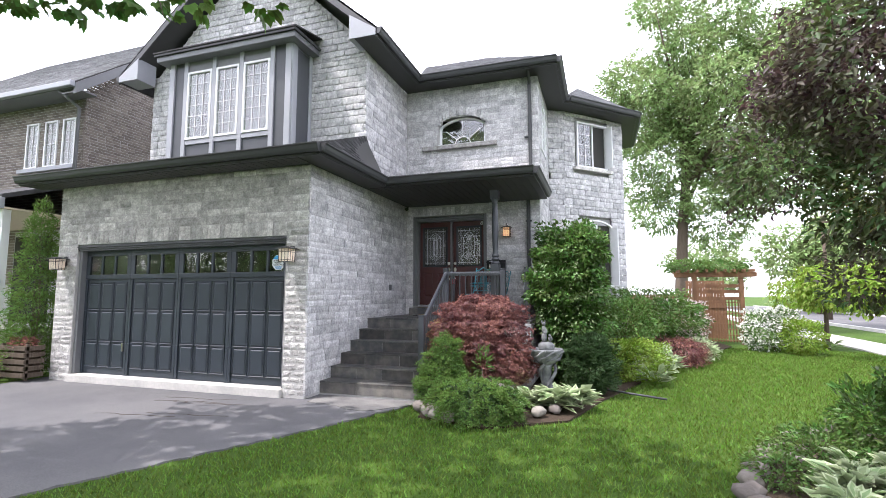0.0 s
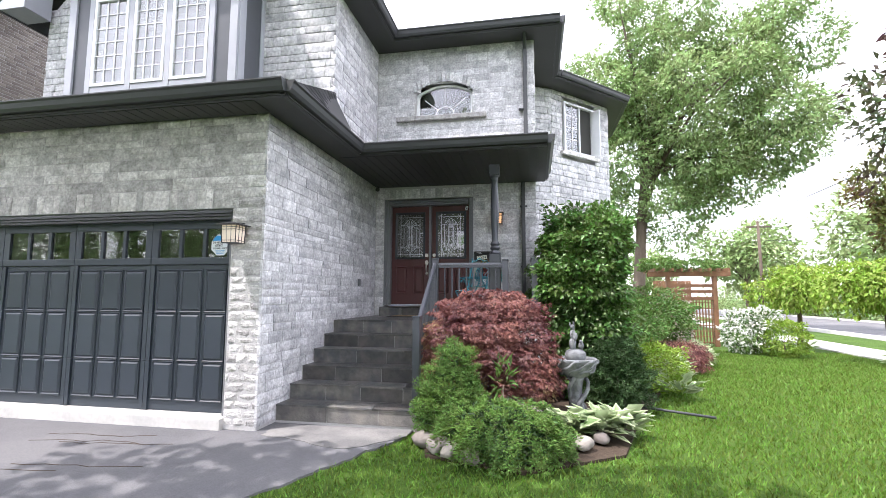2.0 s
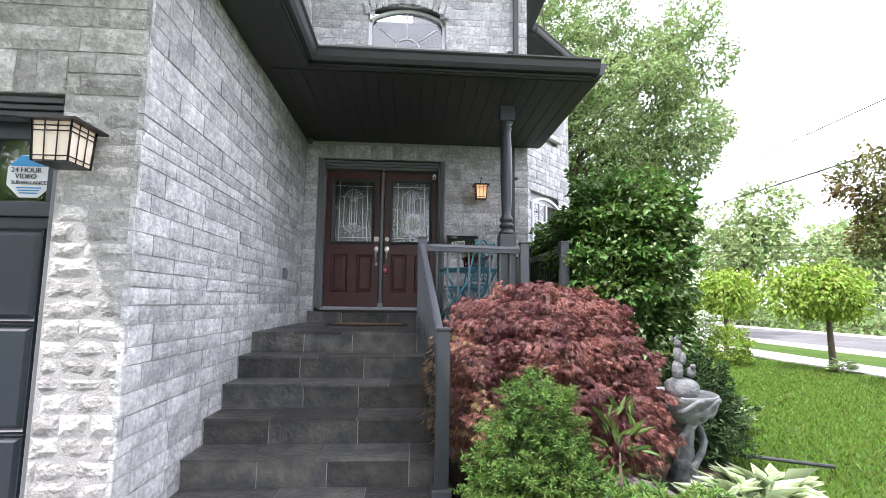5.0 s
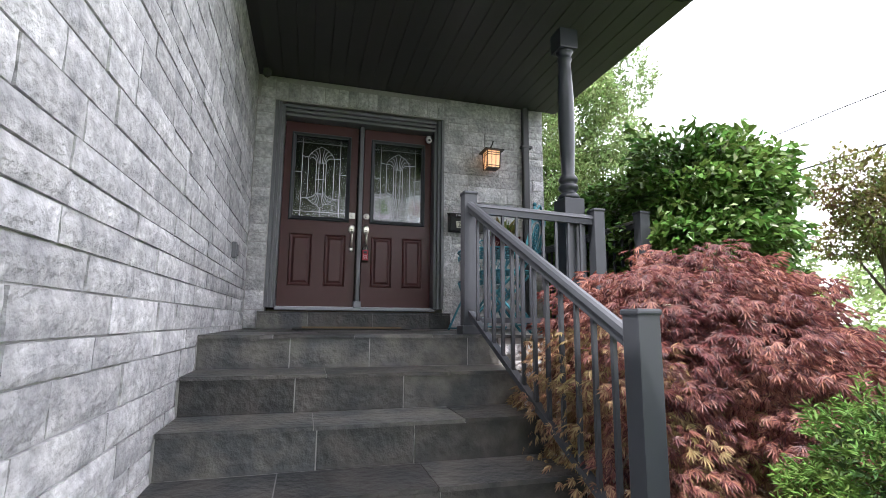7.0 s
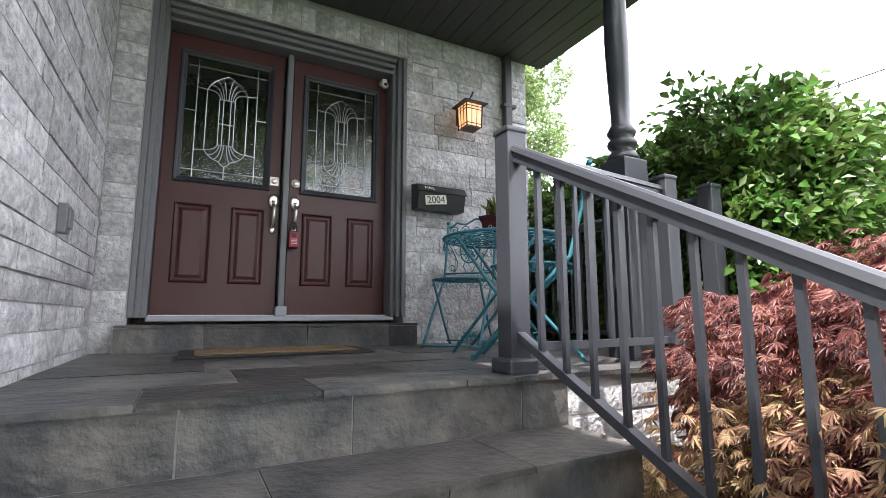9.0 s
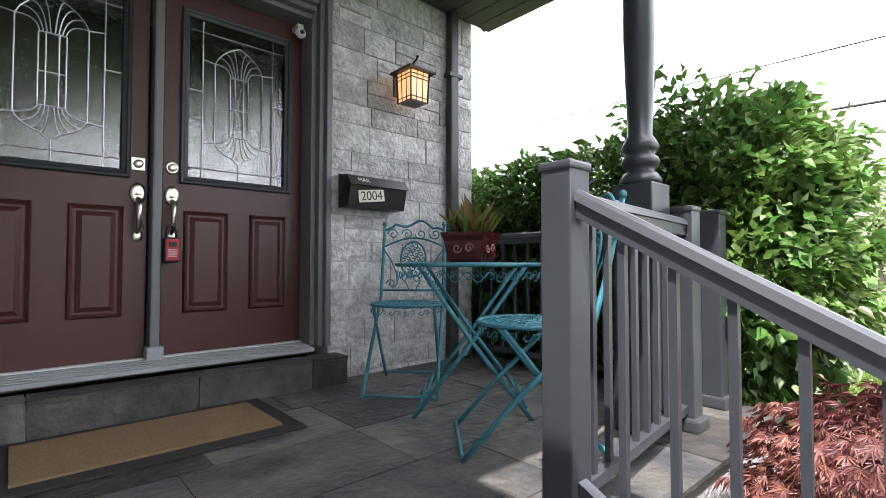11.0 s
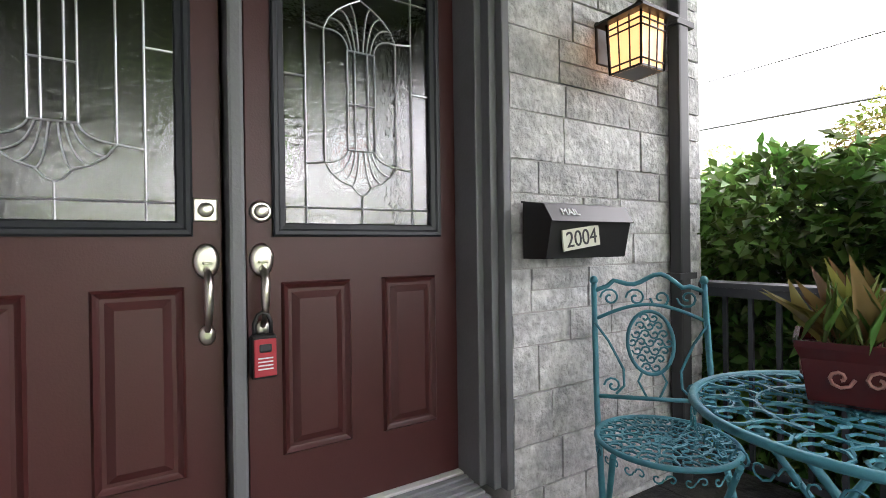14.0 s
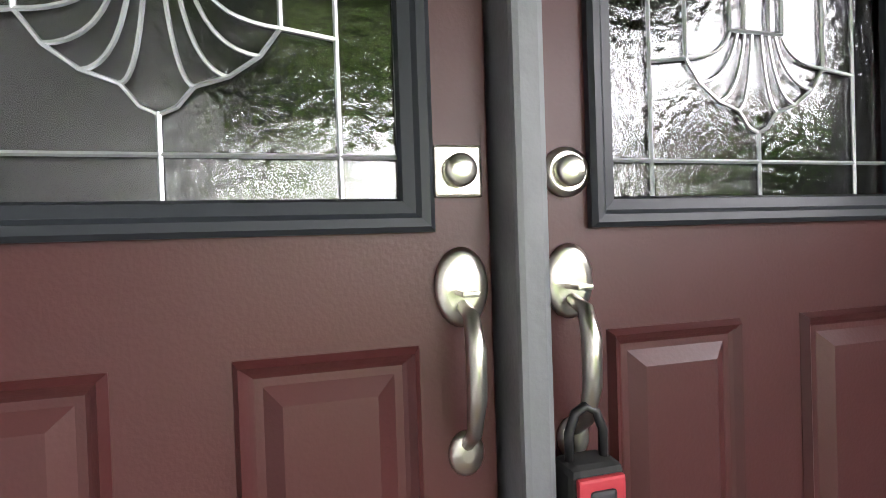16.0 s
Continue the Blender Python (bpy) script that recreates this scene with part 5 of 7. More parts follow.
twigs = lace_leaves("low_twigs", np.concatenate([p for p, d in low]), np.concatenate([d for p, d in low]), 0.075, LEAF["green"], maple, 5, 62, 0.34, 88, 0.5)
tagged(twigs, kind="stuff")
tube("bough", [(-6.5, -3.4, 5.0), (-5, -1.2, 4.6), (-3.6, 0.7, 3.85), (-2.6, 1.0, 3.52), (-1.7, 1.0, 3.36), (-0.97, 1.0, 3.2)], [0.1, 0.06, 0.03, 0.012, 0.006, 0.003], BARK, maple)
tube("twig", [(-1.72, 1.0, 3.36), (-1.6, 1.0, 3.24), (-1.55, 0.99, 3.13)], [0.005, 0.003, 0.002], BARK, maple)

# ---- bistro set ----


def scroll(turns=1.3, r0=0.03, flip=1, n=12):
    """A flat curl, as (u, v) points that start at the rim."""
    return [(r0 * (1 - 0.8 * k / n) * math.cos(flip * math.tau * turns * k / n), r0 * (1 - 0.8 * k / n) * math.sin(flip * math.tau * turns * k / n)) for k in range(n + 1)]


def add_lattice_disc(bm, r, z, seed):
    """Open scrollwork in a round top: rings, spokes and curls."""
    for q in (0.97, 0.62, 0.3):
        add_tube(bm, [(r * q * math.cos(math.tau * k / 40), r * q * math.sin(math.tau * k / 40), z) for k in range(41)], 0.0045, 5, False)
    rng = random.Random(seed)
    for ring, count in ((0.8, 20), (0.46, 12), (0.15, 5)):
        for k in range(count):
            a = math.tau * k / count + ring
            c = Vector((r * ring * math.cos(a), r * ring * math.sin(a), z))
            s = r * 0.155
            for f in (1, -1):
                pts = [(c.x + u * math.cos(a + f) - v * math.sin(a + f) + f * s * 0.5 * math.cos(a), c.y + u * math.sin(a + f) + v * math.cos(a + f) + f * s * 0.5 * math.sin(a), z + 0.001) for u, v in scroll(1.1, s, f, 10)]
                add_tube(bm, pts, 0.0042, 4, False)


def add_fringe(bm, r, z, count, s):
    for k in range(count):
        a = math.tau * (k + 0.5) / count
        t = Vector((-math.sin(a), math.cos(a), 0))
        c = Vector((r * math.cos(a), r * math.sin(a), z - s))
        for f in (1, -1):
            add_tube(bm, [c + t * (f * (s * 0.55 - u)) + Vector((0, 0, v)) for u, v in scroll(0.9, s * 0.5, f, 8)], 0.0028, 4, False)


def bistro_chair(at, rz, label):
    ob = thing("bistro_chair", label, "chair", "bistro chairs")
    ob.matrix_basis = pose(*at, 0, 0, rz)
    sh, r = 0.49, 0.215
    bm = bmesh.new()
    add_tube(bm, [(r * math.cos(math.tau * k / 36), r * math.sin(math.tau * k / 36), sh) for k in range(37)], 0.009, 6, False)
    add_lattice_disc(bm, r, sh, 1)
    part("seat", bm, TEAL, ob)
    bm = bmesh.new()
    add_fringe(bm, r, sh, 16, 0.035)
    tagged(part("seat_fringe", bm, TEAL, ob), kind="stuff")
    w = 0.2
    for s in (-1, 1):
        tube("back_leg", [(s * w, 0.3, 0.0), (s * w, 0.12, 0.2), (s * w, -0.1, 0.42), (s * w, -0.2, 0.52), (s * w, -0.26, 0.75), (s * w, -0.31, 0.98)], 0.011, TEAL, ob, 6)
        tube("front_leg", [(s * (w - 0.025), -0.26, 0.0), (s * (w - 0.025), -0.05, 0.24), (s * (w - 0.025), 0.14, sh - 0.01)], 0.01, TEAL, ob, 6)
        lathe("finial", [(0.012, 0), (0.017, 0.01), (0.012, 0.025), (0.004, 0.03)], TEAL, ob, (s * w, -0.31, 0.98), 10)
    for y, z in ((0.3, 0.02), (-0.24, 0.03)):
        tube("stretcher", [(-w, y, z), (w, y, z)], 0.007, TEAL, ob, 6)

    def back(z):
        return -0.2 - 0.11 * (z - 0.52) / 0.46
    bm = bmesh.new()
    add_tube(bm, [(-w + 2 * w * k / 16, back(0.95 + 0.05 * math.sin(math.pi * k / 16)), 0.95 + 0.05 * math.sin(math.pi * k / 16) - 0.02 * math.sin(math.tau * k / 8) * (1 if 2 < k < 14 else 0)) for k in range(17)], 0.009, 6)
    part("back_rail", bm, TEAL, ob)
    bm = bmesh.new()
    add_tube(bm, [(-w + 2 * w * k / 16, back(0.86 + 0.05 * math.sin(math.pi * k / 16)), 0.84 + 0.06 * math.sin(math.pi * k / 16)) for k in range(17)], 0.007, 6)
    part("back_rail", bm, TEAL, ob)
    bm = bmesh.new()
    add_tube(bm, [(-w, back(0.56), 0.56), (w, back(0.56), 0.56)], 0.008, 6)
    part("back_rail", bm, TEAL, ob)
    bm = bmesh.new()
    for c in (-0.14, -0.045, 0.045, 0.14):
        f = 1 if c > 0 else -1
        add_tube(bm, [(c + u, back(0.92), 0.925 + v) for u, v in scroll(1.3, 0.038, f, 14)], 0.0045, 5)
    for s in (-1, 1):
        add_tube(bm, [(s * w, back(0.8), 0.83), (s * 0.15, back(0.75), 0.76), (s * 0.1, back(0.66), 0.66), (s * 0.1, back(0.6), 0.6), (s * 0.13, back(0.57), 0.57)], 0.005, 5)
        add_tube(bm, [(s * 0.14 + s * u, back(0.6), 0.6 + v) for u, v in scroll(1.2, 0.032, s, 12)], 0.0045, 5)
        add_tube(bm, [(s * 0.02, back(0.56), 0.56), (s * 0.05, back(0.62), 0.62), (s * 0.03, back(0.66), 0.66)], 0.0045, 5)
    tagged(part("back_scrollwork", bm, TEAL, ob), kind="stuff")
    bm = bmesh.new()
    add_tube(bm, [(0.082 * math.cos(math.tau * k / 28), back(0.76 + 0.115 * math.sin(math.tau * k / 28)), 0.76 + 0.115 * math.sin(math.tau * k / 28)) for k in range(29)], 0.007, 6, False)
    for i in range(-2, 3):
        for j in range(-3, 4):
            x, z = i * 0.032 + (j % 2) * 0.016, 0.76 + j * 0.03
            if (x / 0.075) ** 2 + ((z - 0.76) / 0.105) ** 2 < 1:
                add_tube(bm, [(x + u, back(z), z + v) for u, v in scroll(1.0, 0.019, 1 if (i + j) % 2 else -1, 8)], 0.0045, 4)
    part("back_medallion", bm, TEAL, ob, "pierced oval medallion")
    return ob


bistro_chair((-1.88, 8.79, PZ), 50, "weathered teal scrolled metal bistro chair with pierced oval back")
bistro_chair((-1.72, 9.83, PZ), 133.8, "weathered teal metal bistro chair against the stone wall")

table = thing("bistro_table", "weathered teal round scrollwork bistro table", "table", at=(-1.72, 9.29, PZ))
table.rotation_euler = (0, 0, radians(45))
TH, TR = 0.725, 0.385
bm = bmesh.new()
add_tube(bm, [(TR * math.cos(math.tau * k / 48), TR * math.sin(math.tau * k / 48), TH) for k in range(49)], 0.011, 6, False)
add_lattice_disc(bm, TR, TH, 2)
part("tabletop", bm, TEAL, table)
bm = bmesh.new()
add_fringe(bm, TR, TH, 24, 0.055)
tagged(part("fringe", bm, TEAL, table), kind="stuff")
for s in (-1, 1):
    for f in (-1, 1):
        tube("leg", [(s * 0.21, f * 0.28, 0.0), (s * 0.21, 0.0, 0.36), (s * 0.21, -f * 0.25, TH - 0.01)], 0.011, TEAL, table, 6)
for f in (-1, 1):
    tube("stretcher", [(-0.21, f * 0.25, 0.06), (0.21, f * 0.25, 0.06)], 0.007, TEAL, table, 6)
    tube("stretcher", [(-0.21, f * 0.21, 0.12), (0.21, f * 0.21, 0.12)], 0.006, TEAL, table, 6)
    bm = bmesh.new()
    for k in range(7):
        add_tube(bm, [(-0.18 + 0.06 * k + u, f * 0.23, 0.09 + v) for u, v in scroll(1.1, 0.026, 1 if k % 2 else -1, 9)], 0.004, 4)
    tagged(part("stretcher_scrollwork", bm, TEAL, table), kind="stuff")

pot = thing("flower_pot", "glazed burgundy square pot with faded plant", "planter", at=(-1.66, 9.35, PZ + TH + 0.012))
pot.scale = (1.15, 1.15, 1.12)
pot.rotation_euler = (0, 0, radians(20))
bm = bmesh.new()
rings = [[bm.verts.new((a * s, b * s, z)) for a, b in ((-1, -1), (1, -1), (1, 1), (-1, 1))] for s, z in ((0.075, 0), (0.083, 0.008), (0.095, 0.1), (0.105, 0.125), (0.108, 0.14), (0.098, 0.14), (0.09, 0.115))]
for a, b in zip(rings, rings[1:]):
    for i in range(4):
        bm.faces.new((a[i], a[(i + 1) % 4], b[(i + 1) % 4], b[i]))
bm.faces.new(rings[-1])
bm.faces.new(rings[0][::-1])
part("pot", bm, POT_RED, pot)
for q in range(4):
    bm = bmesh.new()
    for c in (-0.03, 0.03):
        add_tube(bm, [(c + u, -0.0935, 0.065 + v) for u, v in scroll(1.2, 0.024, 1 if c > 0 else -1, 10)], 0.004, 5)
    bmesh.ops.transform(bm, matrix=pose(0, 0, 0, 0, 0, 90 * q), verts=bm.verts)
    part("relief", bm, RELIEF, pot, "worn pale relief scroll")
rg = np.random.default_rng(4)
WILT = material("wilting leaf", (0.16, 0.15, 0.04), 0.6, island=0.4, vary=0.16, second=(0.22, 0.17, 0.05), blotch=9, translucent=0.3)
pp = rg.normal(0, 0.03, (26, 3)) * np.array([1, 1, 0]) + np.array([0, 0, 0.12])
po = np.hstack([rg.normal(0, 0.45, (26, 2)), np.ones((26, 1))])
leaf_mesh("leaves", pp, po, 0.17, WILT, pot, wide=0.25, seed=4, spin=0.1)
pp = rg.normal(0, 0.035, (60, 3)) * np.array([1, 1, 0]) + np.array([0, 0, 0.12])
leaf_mesh("leaves", pp, np.hstack([rg.normal(0, 0.3, (60, 2)), np.ones((60, 1))]), 0.14, LEAF["green"], pot, wide=0.1, seed=5, spin=0.1)

# ---- wall fittings ----
pipe = thing("downpipe", "charcoal metal downpipe on the entry wall", "downpipe")
box("pipe", (-1.02, FY - 0.075, PZ), (-0.94, FY - 0.012, LOW - 0.01), CHARCOAL, pipe, 0.012)
box("pipe", (-0.95, FY - 0.075, LOW + 0.6), (-0.87, FY - 0.012, EAVE - 0.2), CHARCOAL, pipe, 0.012)
tube("elbow", [(-0.91, FY - 0.045, EAVE - 0.22), (-0.91, FY - 0.06, EAVE - 0.12), (-0.91, FY - 0.35, EAVE + 0.04)], 0.038, CHARCOAL, pipe)
for z in (2.2, 3.4, 5.4):
    box("strap", (-1.04, FY - 0.08, z), (-0.9, FY - 0.008, z + 0.03), CHARCOAL, pipe, 0.003)
spot = thing("soffit_camera", "small black security camera under the soffit", "camera")
lathe("mount", [(0.035, 0.04), (0.035, 0.05)], BLACK, spot, (-3.96, 10.12, LOW - 0.055))
tube("body", [(-3.96, 10.12, LOW - 0.02), (-3.96, 10.12, LOW - 0.05), (-3.95, 10.06, LOW - 0.09), (-3.94, 10.0, LOW - 0.1)], [0.02, 0.025, 0.04, 0.042], BLACK, spot, 12)
outlet = thing("outlet_box", "grey weatherproof outlet box on the stone wall", "outlet")
box("plate", (GX + 0.0, 9.27, 1.82), (GX + 0.035, 9.35, 1.95), FRAME_GREY, outlet, 0.006)
box("flap", (GX + 0.034, 9.28, 1.84), (GX + 0.048, 9.34, 1.93), FRAME_GREY, outlet, 0.006)

# ---- windows ----


def window(name, label, m, w, h, cols=2, rows=4, open_sash=False, frame_mat=None, arch=0.0, back=CURTAIN, lights=1, radial=False):
    """A framed window in its own plane: x along the wall, z up, facing -y, lower left corner at the origin."""
    ob = thing(name, label, "window", kind="structure")
    ob.matrix_basis = m
    fm = frame_mat or WHITE
    f = 0.05
    for lo, hi in (((0, 0, 0), (f, 0.07, h)), ((w - f, 0, 0), (w, 0.07, h)), ((f, 0, 0), (w - f, 0.07, f))):
        box("frame", lo, hi, fm, ob, 0.004)
    if not arch:
        box("frame", (f, 0, h - f), (w - f, 0.07, h), fm, ob, 0.004)
    else:
        top = [(w * k / 14, h + arch * math.sin(math.pi * k / 14) ** 0.8) for k in range(15)]
        bm = bmesh.new()
        add_prism(bm, [(x, 0, z) for x, z in top] + [(min(max(x, f), w - f), 0, z - f) for x, z in reversed(top)], (0, 0.07, 0))
        part("frame", bm, fm, ob)
    lw = (w - 2 * f) / lights
    for k in range(lights):
        x0 = f + lw * k
        if k:
            box("mullion", (x0 - 0.02, 0, f), (x0 + 0.02, 0.065, h - (0 if arch else f)), fm, ob, 0.003)
        if open_sash and k == lights - 1:
            sash = prism("sash", [(x0 + lw, 0.0, f), (x0 + lw, 0.0, h - f), (x0 + lw + 0.03, -0.2, h - f), (x0 + lw + 0.03, -0.2, f)], (0.03, 0, 0), WHITE, ob, "open casement")
            continue
        if radial:
            continue
        for c in range(1, cols):
            box("glazing_bar", (x0 + lw * c / cols - 0.008, 0.02, f), (x0 + lw * c / cols + 0.008, 0.034, h - (0 if arch else f)), fm, ob, 0)
        for r in range(1, rows):
            z = f + (h - 2 * f) * r / rows
            box("glazing_bar", (x0, 0.021, z - 0.008), (x0 + lw, 0.033, z + 0.008), fm, ob, 0)
        box("pane", (x0, 0.036, f - 0.005), (x0 + lw, 0.042, h - f + 0.005 + arch * 0.55), GLASS, ob, 0)
    if radial:
        bm = bmesh.new()
        add_prism(bm, [(f * 0.5, 0.036, f)] + [(x, 0.036, z - f * 0.6) for x, z in top][1:-1] + [(w - f * 0.5, 0.036, f)], (0, 0.006, 0))
        part("pane", bm, GLASS, ob)
        c, rr = w / 2, w * 0.16
        tube("glazing_bar", [(c + rr * math.cos(math.pi * k / 12), 0.03, f + rr * 0.9 * math.sin(math.pi * k / 12)) for k in range(13)], 0.012, fm, ob, 6)
        for a in (38, 90, 142):
            e = (w * 0.46 if a != 90 else h + arch - f - 0.02)
            tube("glazing_bar", [(c + rr * math.cos(radians(a)), 0.03, f + rr * 0.9 * math.sin(radians(a))), (c + e * math.cos(radians(a)), 0.03, f + min(e * math.sin(radians(a)), h + arch - 0.08))], 0.01, fm, ob, 6)
    # a DARK sheet here is the shade of an unlit room, as colour
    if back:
        box("window_backing", (f, 0.085, f), (w - f, 0.09, h - f + arch * 0.4), back, ob, 0)
    return ob


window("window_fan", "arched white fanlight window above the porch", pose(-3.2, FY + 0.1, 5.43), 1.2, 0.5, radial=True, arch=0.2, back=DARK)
box("sill", (-3.62, FY - 0.09, 5.31), (-1.7, FY + 0.1, 5.41), STONE_GREY, wall_entry, 0.012)
box("sill", (-3.2, FY - 0.02, 5.4), (-2.0, FY + 0.12, 5.44), WHITE, wall_entry, 0.006)
# angled bay at the rear corner
A, B = Vector((-0.3, 12.72, 0)), Vector((1.3, 14.3, 0))
ang = math.degrees(math.atan2(B.y - A.y, B.x - A.x))
tm = pose(A.x, A.y, 0, 0, 0, ang)
window("window_bay_upper", "white casement window with one sash open", tm @ pose(0.45, -0.03, 5.35), 1.15, 1.33, cols=2, rows=4, lights=2, open_sash=True, back=DARK)
window("window_bay_lower", "tall arched white window with one sash open", tm @ pose(0.5, -0.03, 1.95), 1.2, 1.75, cols=2, rows=5, lights=2, open_sash=True, arch=0.16, back=DARK)
sill = box("sill", (0.3, -0.1, 5.25), (1.75, 0.0, 5.34), STONE_GREY, None, 0.01)
sill.matrix_basis = tm
sill.parent = tower
window("window_side", "narrow white window beside the entry wall", pose(EX + 0.01, 11.0, 5.3, 0, 0, 90), 0.7, 1.2, cols=1, rows=3, back=DARK)

# boxed bay window over the garage
bay = thing("bay_window", "grey panelled boxed bay window above the garage", "bay window", kind="structure")
BX0, BX1, BY, BZ0, BZ1 = -8.7, -5.42, 7.3, 4.62, 7.08
box("body", (BX0, BY + 0.04, BZ0), (BX1, UY + 0.02, BZ1), FRAME_GREY, bay, 0)
NAVY = material("dark slate panel paint", (0.07, 0.075, 0.085), 0.5, grain=0.08, scale=6)
for x0, x1 in ((BX0, BX0 + 0.14), (BX0 + 0.42, BX0 + 0.52), (BX1 - 0.52, BX1 - 0.42), (BX1 - 0.14, BX1), (BX0 + 1.22, BX0 + 1.32), (BX0 + 1.96, BX0 + 2.06)):
    box("post", (x0, BY - 0.03, BZ0), (x1, BY + 0.05, BZ1 - 0.1), TRIM_LIGHT, bay, 0.006)
for x0, x1 in ((BX0 + 0.14, BX0 + 0.42), (BX1 - 0.42, BX1 - 0.14)):
    box("panel", (x0, BY + 0.01, BZ0), (x1, BY + 0.045, BZ1 - 0.1), NAVY, bay, 0)
for x0, x1 in ((BX0 + 0.52, BX0 + 1.22), (BX0 + 1.32, BX0 + 1.96), (BX0 + 2.06, BX1 - 0.52)):
    box("panel", (x0, BY + 0.01, BZ0), (x1, BY + 0.045, BZ0 + 0.42), NAVY, bay, 0)
    box("panel", (x0, BY + 0.01, BZ1 - 0.34), (x1, BY + 0.045, BZ1 - 0.1), FRAME_GREY, bay, 0)
    box("rail", (x0, BY - 0.02, BZ0 + 0.42), (x1, BY + 0.045, BZ0 + 0.52), TRIM_LIGHT, bay, 0.006)
    window("window_box_bay", "white gridded casement with pale curtain behind", pose(x0 + 0.01, BY - 0.035, BZ0 + 0.53), x1 - x0 - 0.02, BZ1 - 0.36 - BZ0 - 0.53, cols=3, rows=6)
box("side_post", (BX1 - 0.02, BY, BZ0), (BX1 + 0.03, BY + 0.16, BZ1 - 0.1), TRIM_LIGHT, bay, 0.006)
box("side_panel", (BX1 - 0.0, BY + 0.16, BZ0), (BX1 + 0.012, UY - 0.1, BZ1 - 0.16), NAVY, bay, 0)
box("side_post", (BX1 - 0.02, UY - 0.1, BZ0), (BX1 + 0.03, UY, BZ1 - 0.1), TRIM_LIGHT, bay, 0.006)
box("fascia", (BX0 - 0.2, BY - 0.22, BZ1 - 0.1), (BX1 + 0.2, UY, BZ1 + 0.02), FRAME_GREY, bay, 0.01)
box("cornice", (BX0 - 0.24, BY - 0.26, BZ1 + 0.02), (BX1 + 0.24, UY, BZ1 + 0.08), CHARCOAL, bay, 0.01)
prism("lid", [(BX0 - 0.26, BY - 0.28, BZ1 + 0.08), (BX1 + 0.26, BY - 0.28, BZ1 + 0.08), (BX1 + 0.26, UY, BZ1 + 0.28), (BX0 - 0.26, UY, BZ1 + 0.28)], (0, 0, 0.03), SHINGLE, bay)

# ---- fountain ----
fountain = thing("bird_fountain", "weathered cast stone bird fountain among the hostas", "fountain", at=(-0.29, 7.06, 0.09))
lathe("pedestal", [(0.2, 0), (0.2, 0.05), (0.14, 0.09), (0.1, 0.2), (0.085, 0.38), (0.1, 0.5), (0.14, 0.56)], CAST, fountain)
for k in range(3):
    bm = bmesh.new()
    add_tube(bm, [((0.13 + 0.05 * math.cos(k + 0.8 * j)) * math.cos(math.tau * k / 3 + 0.35 * j), (0.13 + 0.05 * math.cos(k + 0.8 * j)) * math.sin(math.tau * k / 3 + 0.35 * j), 0.04 + 0.075 * j) for j in range(8)], [0.045, 0.04, 0.035, 0.035, 0.03, 0.03, 0.03, 0.03], 8)
    part("twisted_branch", bm, CAST, fountain)
lathe("bowl", [(0.12, 0.54), (0.2, 0.58), (0.27, 0.66), (0.31, 0.75), (0.325, 0.78), (0.31, 0.79), (0.28, 0.76), (0.2, 0.69), (0.05, 0.67)], CAST, fountain, sides=32)
for k in range(9):
    bm = bmesh.new()
    a0 = math.tau * k / 9
    add_tube(bm, [((0.22 + 0.1 * j / 8 + 0.012) * math.cos(a0 + 0.16 * j), (0.22 + 0.1 * j / 8 + 0.012) * math.sin(a0 + 0.16 * j), 0.6 + 0.17 * j / 8 + 0.015 * math.sin(j * 1.3 + k)) for j in range(9)], 0.02, 6)
    part("vine", bm, CAST, fountain)
lathe("upper_tier", [(0.06, 0.66), (0.08, 0.72), (0.15, 0.78), (0.16, 0.85), (0.13, 0.88), (0.09, 0.9)], CAST, fountain)
statue = thing("garden_statue", "small weathered stone figure with a bird on the fountain", "statue", at=(-0.29, 7.06, 0.955))
bm = bmesh.new()
for (x, y, z), (rx, ry, rz) in (((-0.03, 0, 0.07), (0.045, 0.045, 0.09)), ((-0.03, -0.01, 0.2), (0.035, 0.035, 0.07)), ((-0.03, -0.015, 0.285), (0.03, 0.03, 0.035)), ((0.0, -0.03, 0.17), (0.03, 0.02, 0.05)), ((0.07, -0.02, 0.06), (0.035, 0.05, 0.045)), ((0.065, -0.06, 0.11), (0.022, 0.025, 0.022)), ((-0.06, 0.01, 0.32), (0.012, 0.012, 0.03)), ((-0.015, 0.01, 0.325), (0.012, 0.012, 0.03))):
    bmesh.ops.create_icosphere(bm, subdivisions=2, radius=1, matrix=pose(x, y, z) @ Matrix.Diagonal((rx, ry, rz, 1)))
part("figure", bm, CAST, statue)
fountain.scale = (0.82, 0.82, 0.97)
edging = thing("garden_edging", "dark plastic edging strip lying on the lawn", "edging")
tube("strip", [(0.2, 8.3, 0.08), (0.75, 8.05, 0.075), (1.5, 7.64, 0.07)], 0.018, CHARCOAL, edging)

# ---- rocks and hostas ----


def rock(at, r, seed, group):
    rng = random.Random(seed)
    bm = bmesh.new()
    bmesh.ops.create_icosphere(bm, subdivisions=2, radius=1)
    for v in bm.verts:
        n = noise.noise(v.co * 1.3 + Vector((seed, 0, 0))) * 0.35
        v.co *= 1 + n
        v.co.x *= r * rng.uniform(0.98, 1.02) * 1.15
        v.co.y *= r
        v.co.z *= r * 0.72
    for f in bm.faces:
        f.smooth = True
    bmesh.ops.rotate(bm, matrix=Euler((0, 0, seed * 1.7)).to_matrix(), verts=bm.verts)
    ob = part("garden_rock", bm, ROCK, None)
    ob.location = at
    return tagged(ob, "rounded brown-grey fieldstone edging the planting bed", "rock", group)


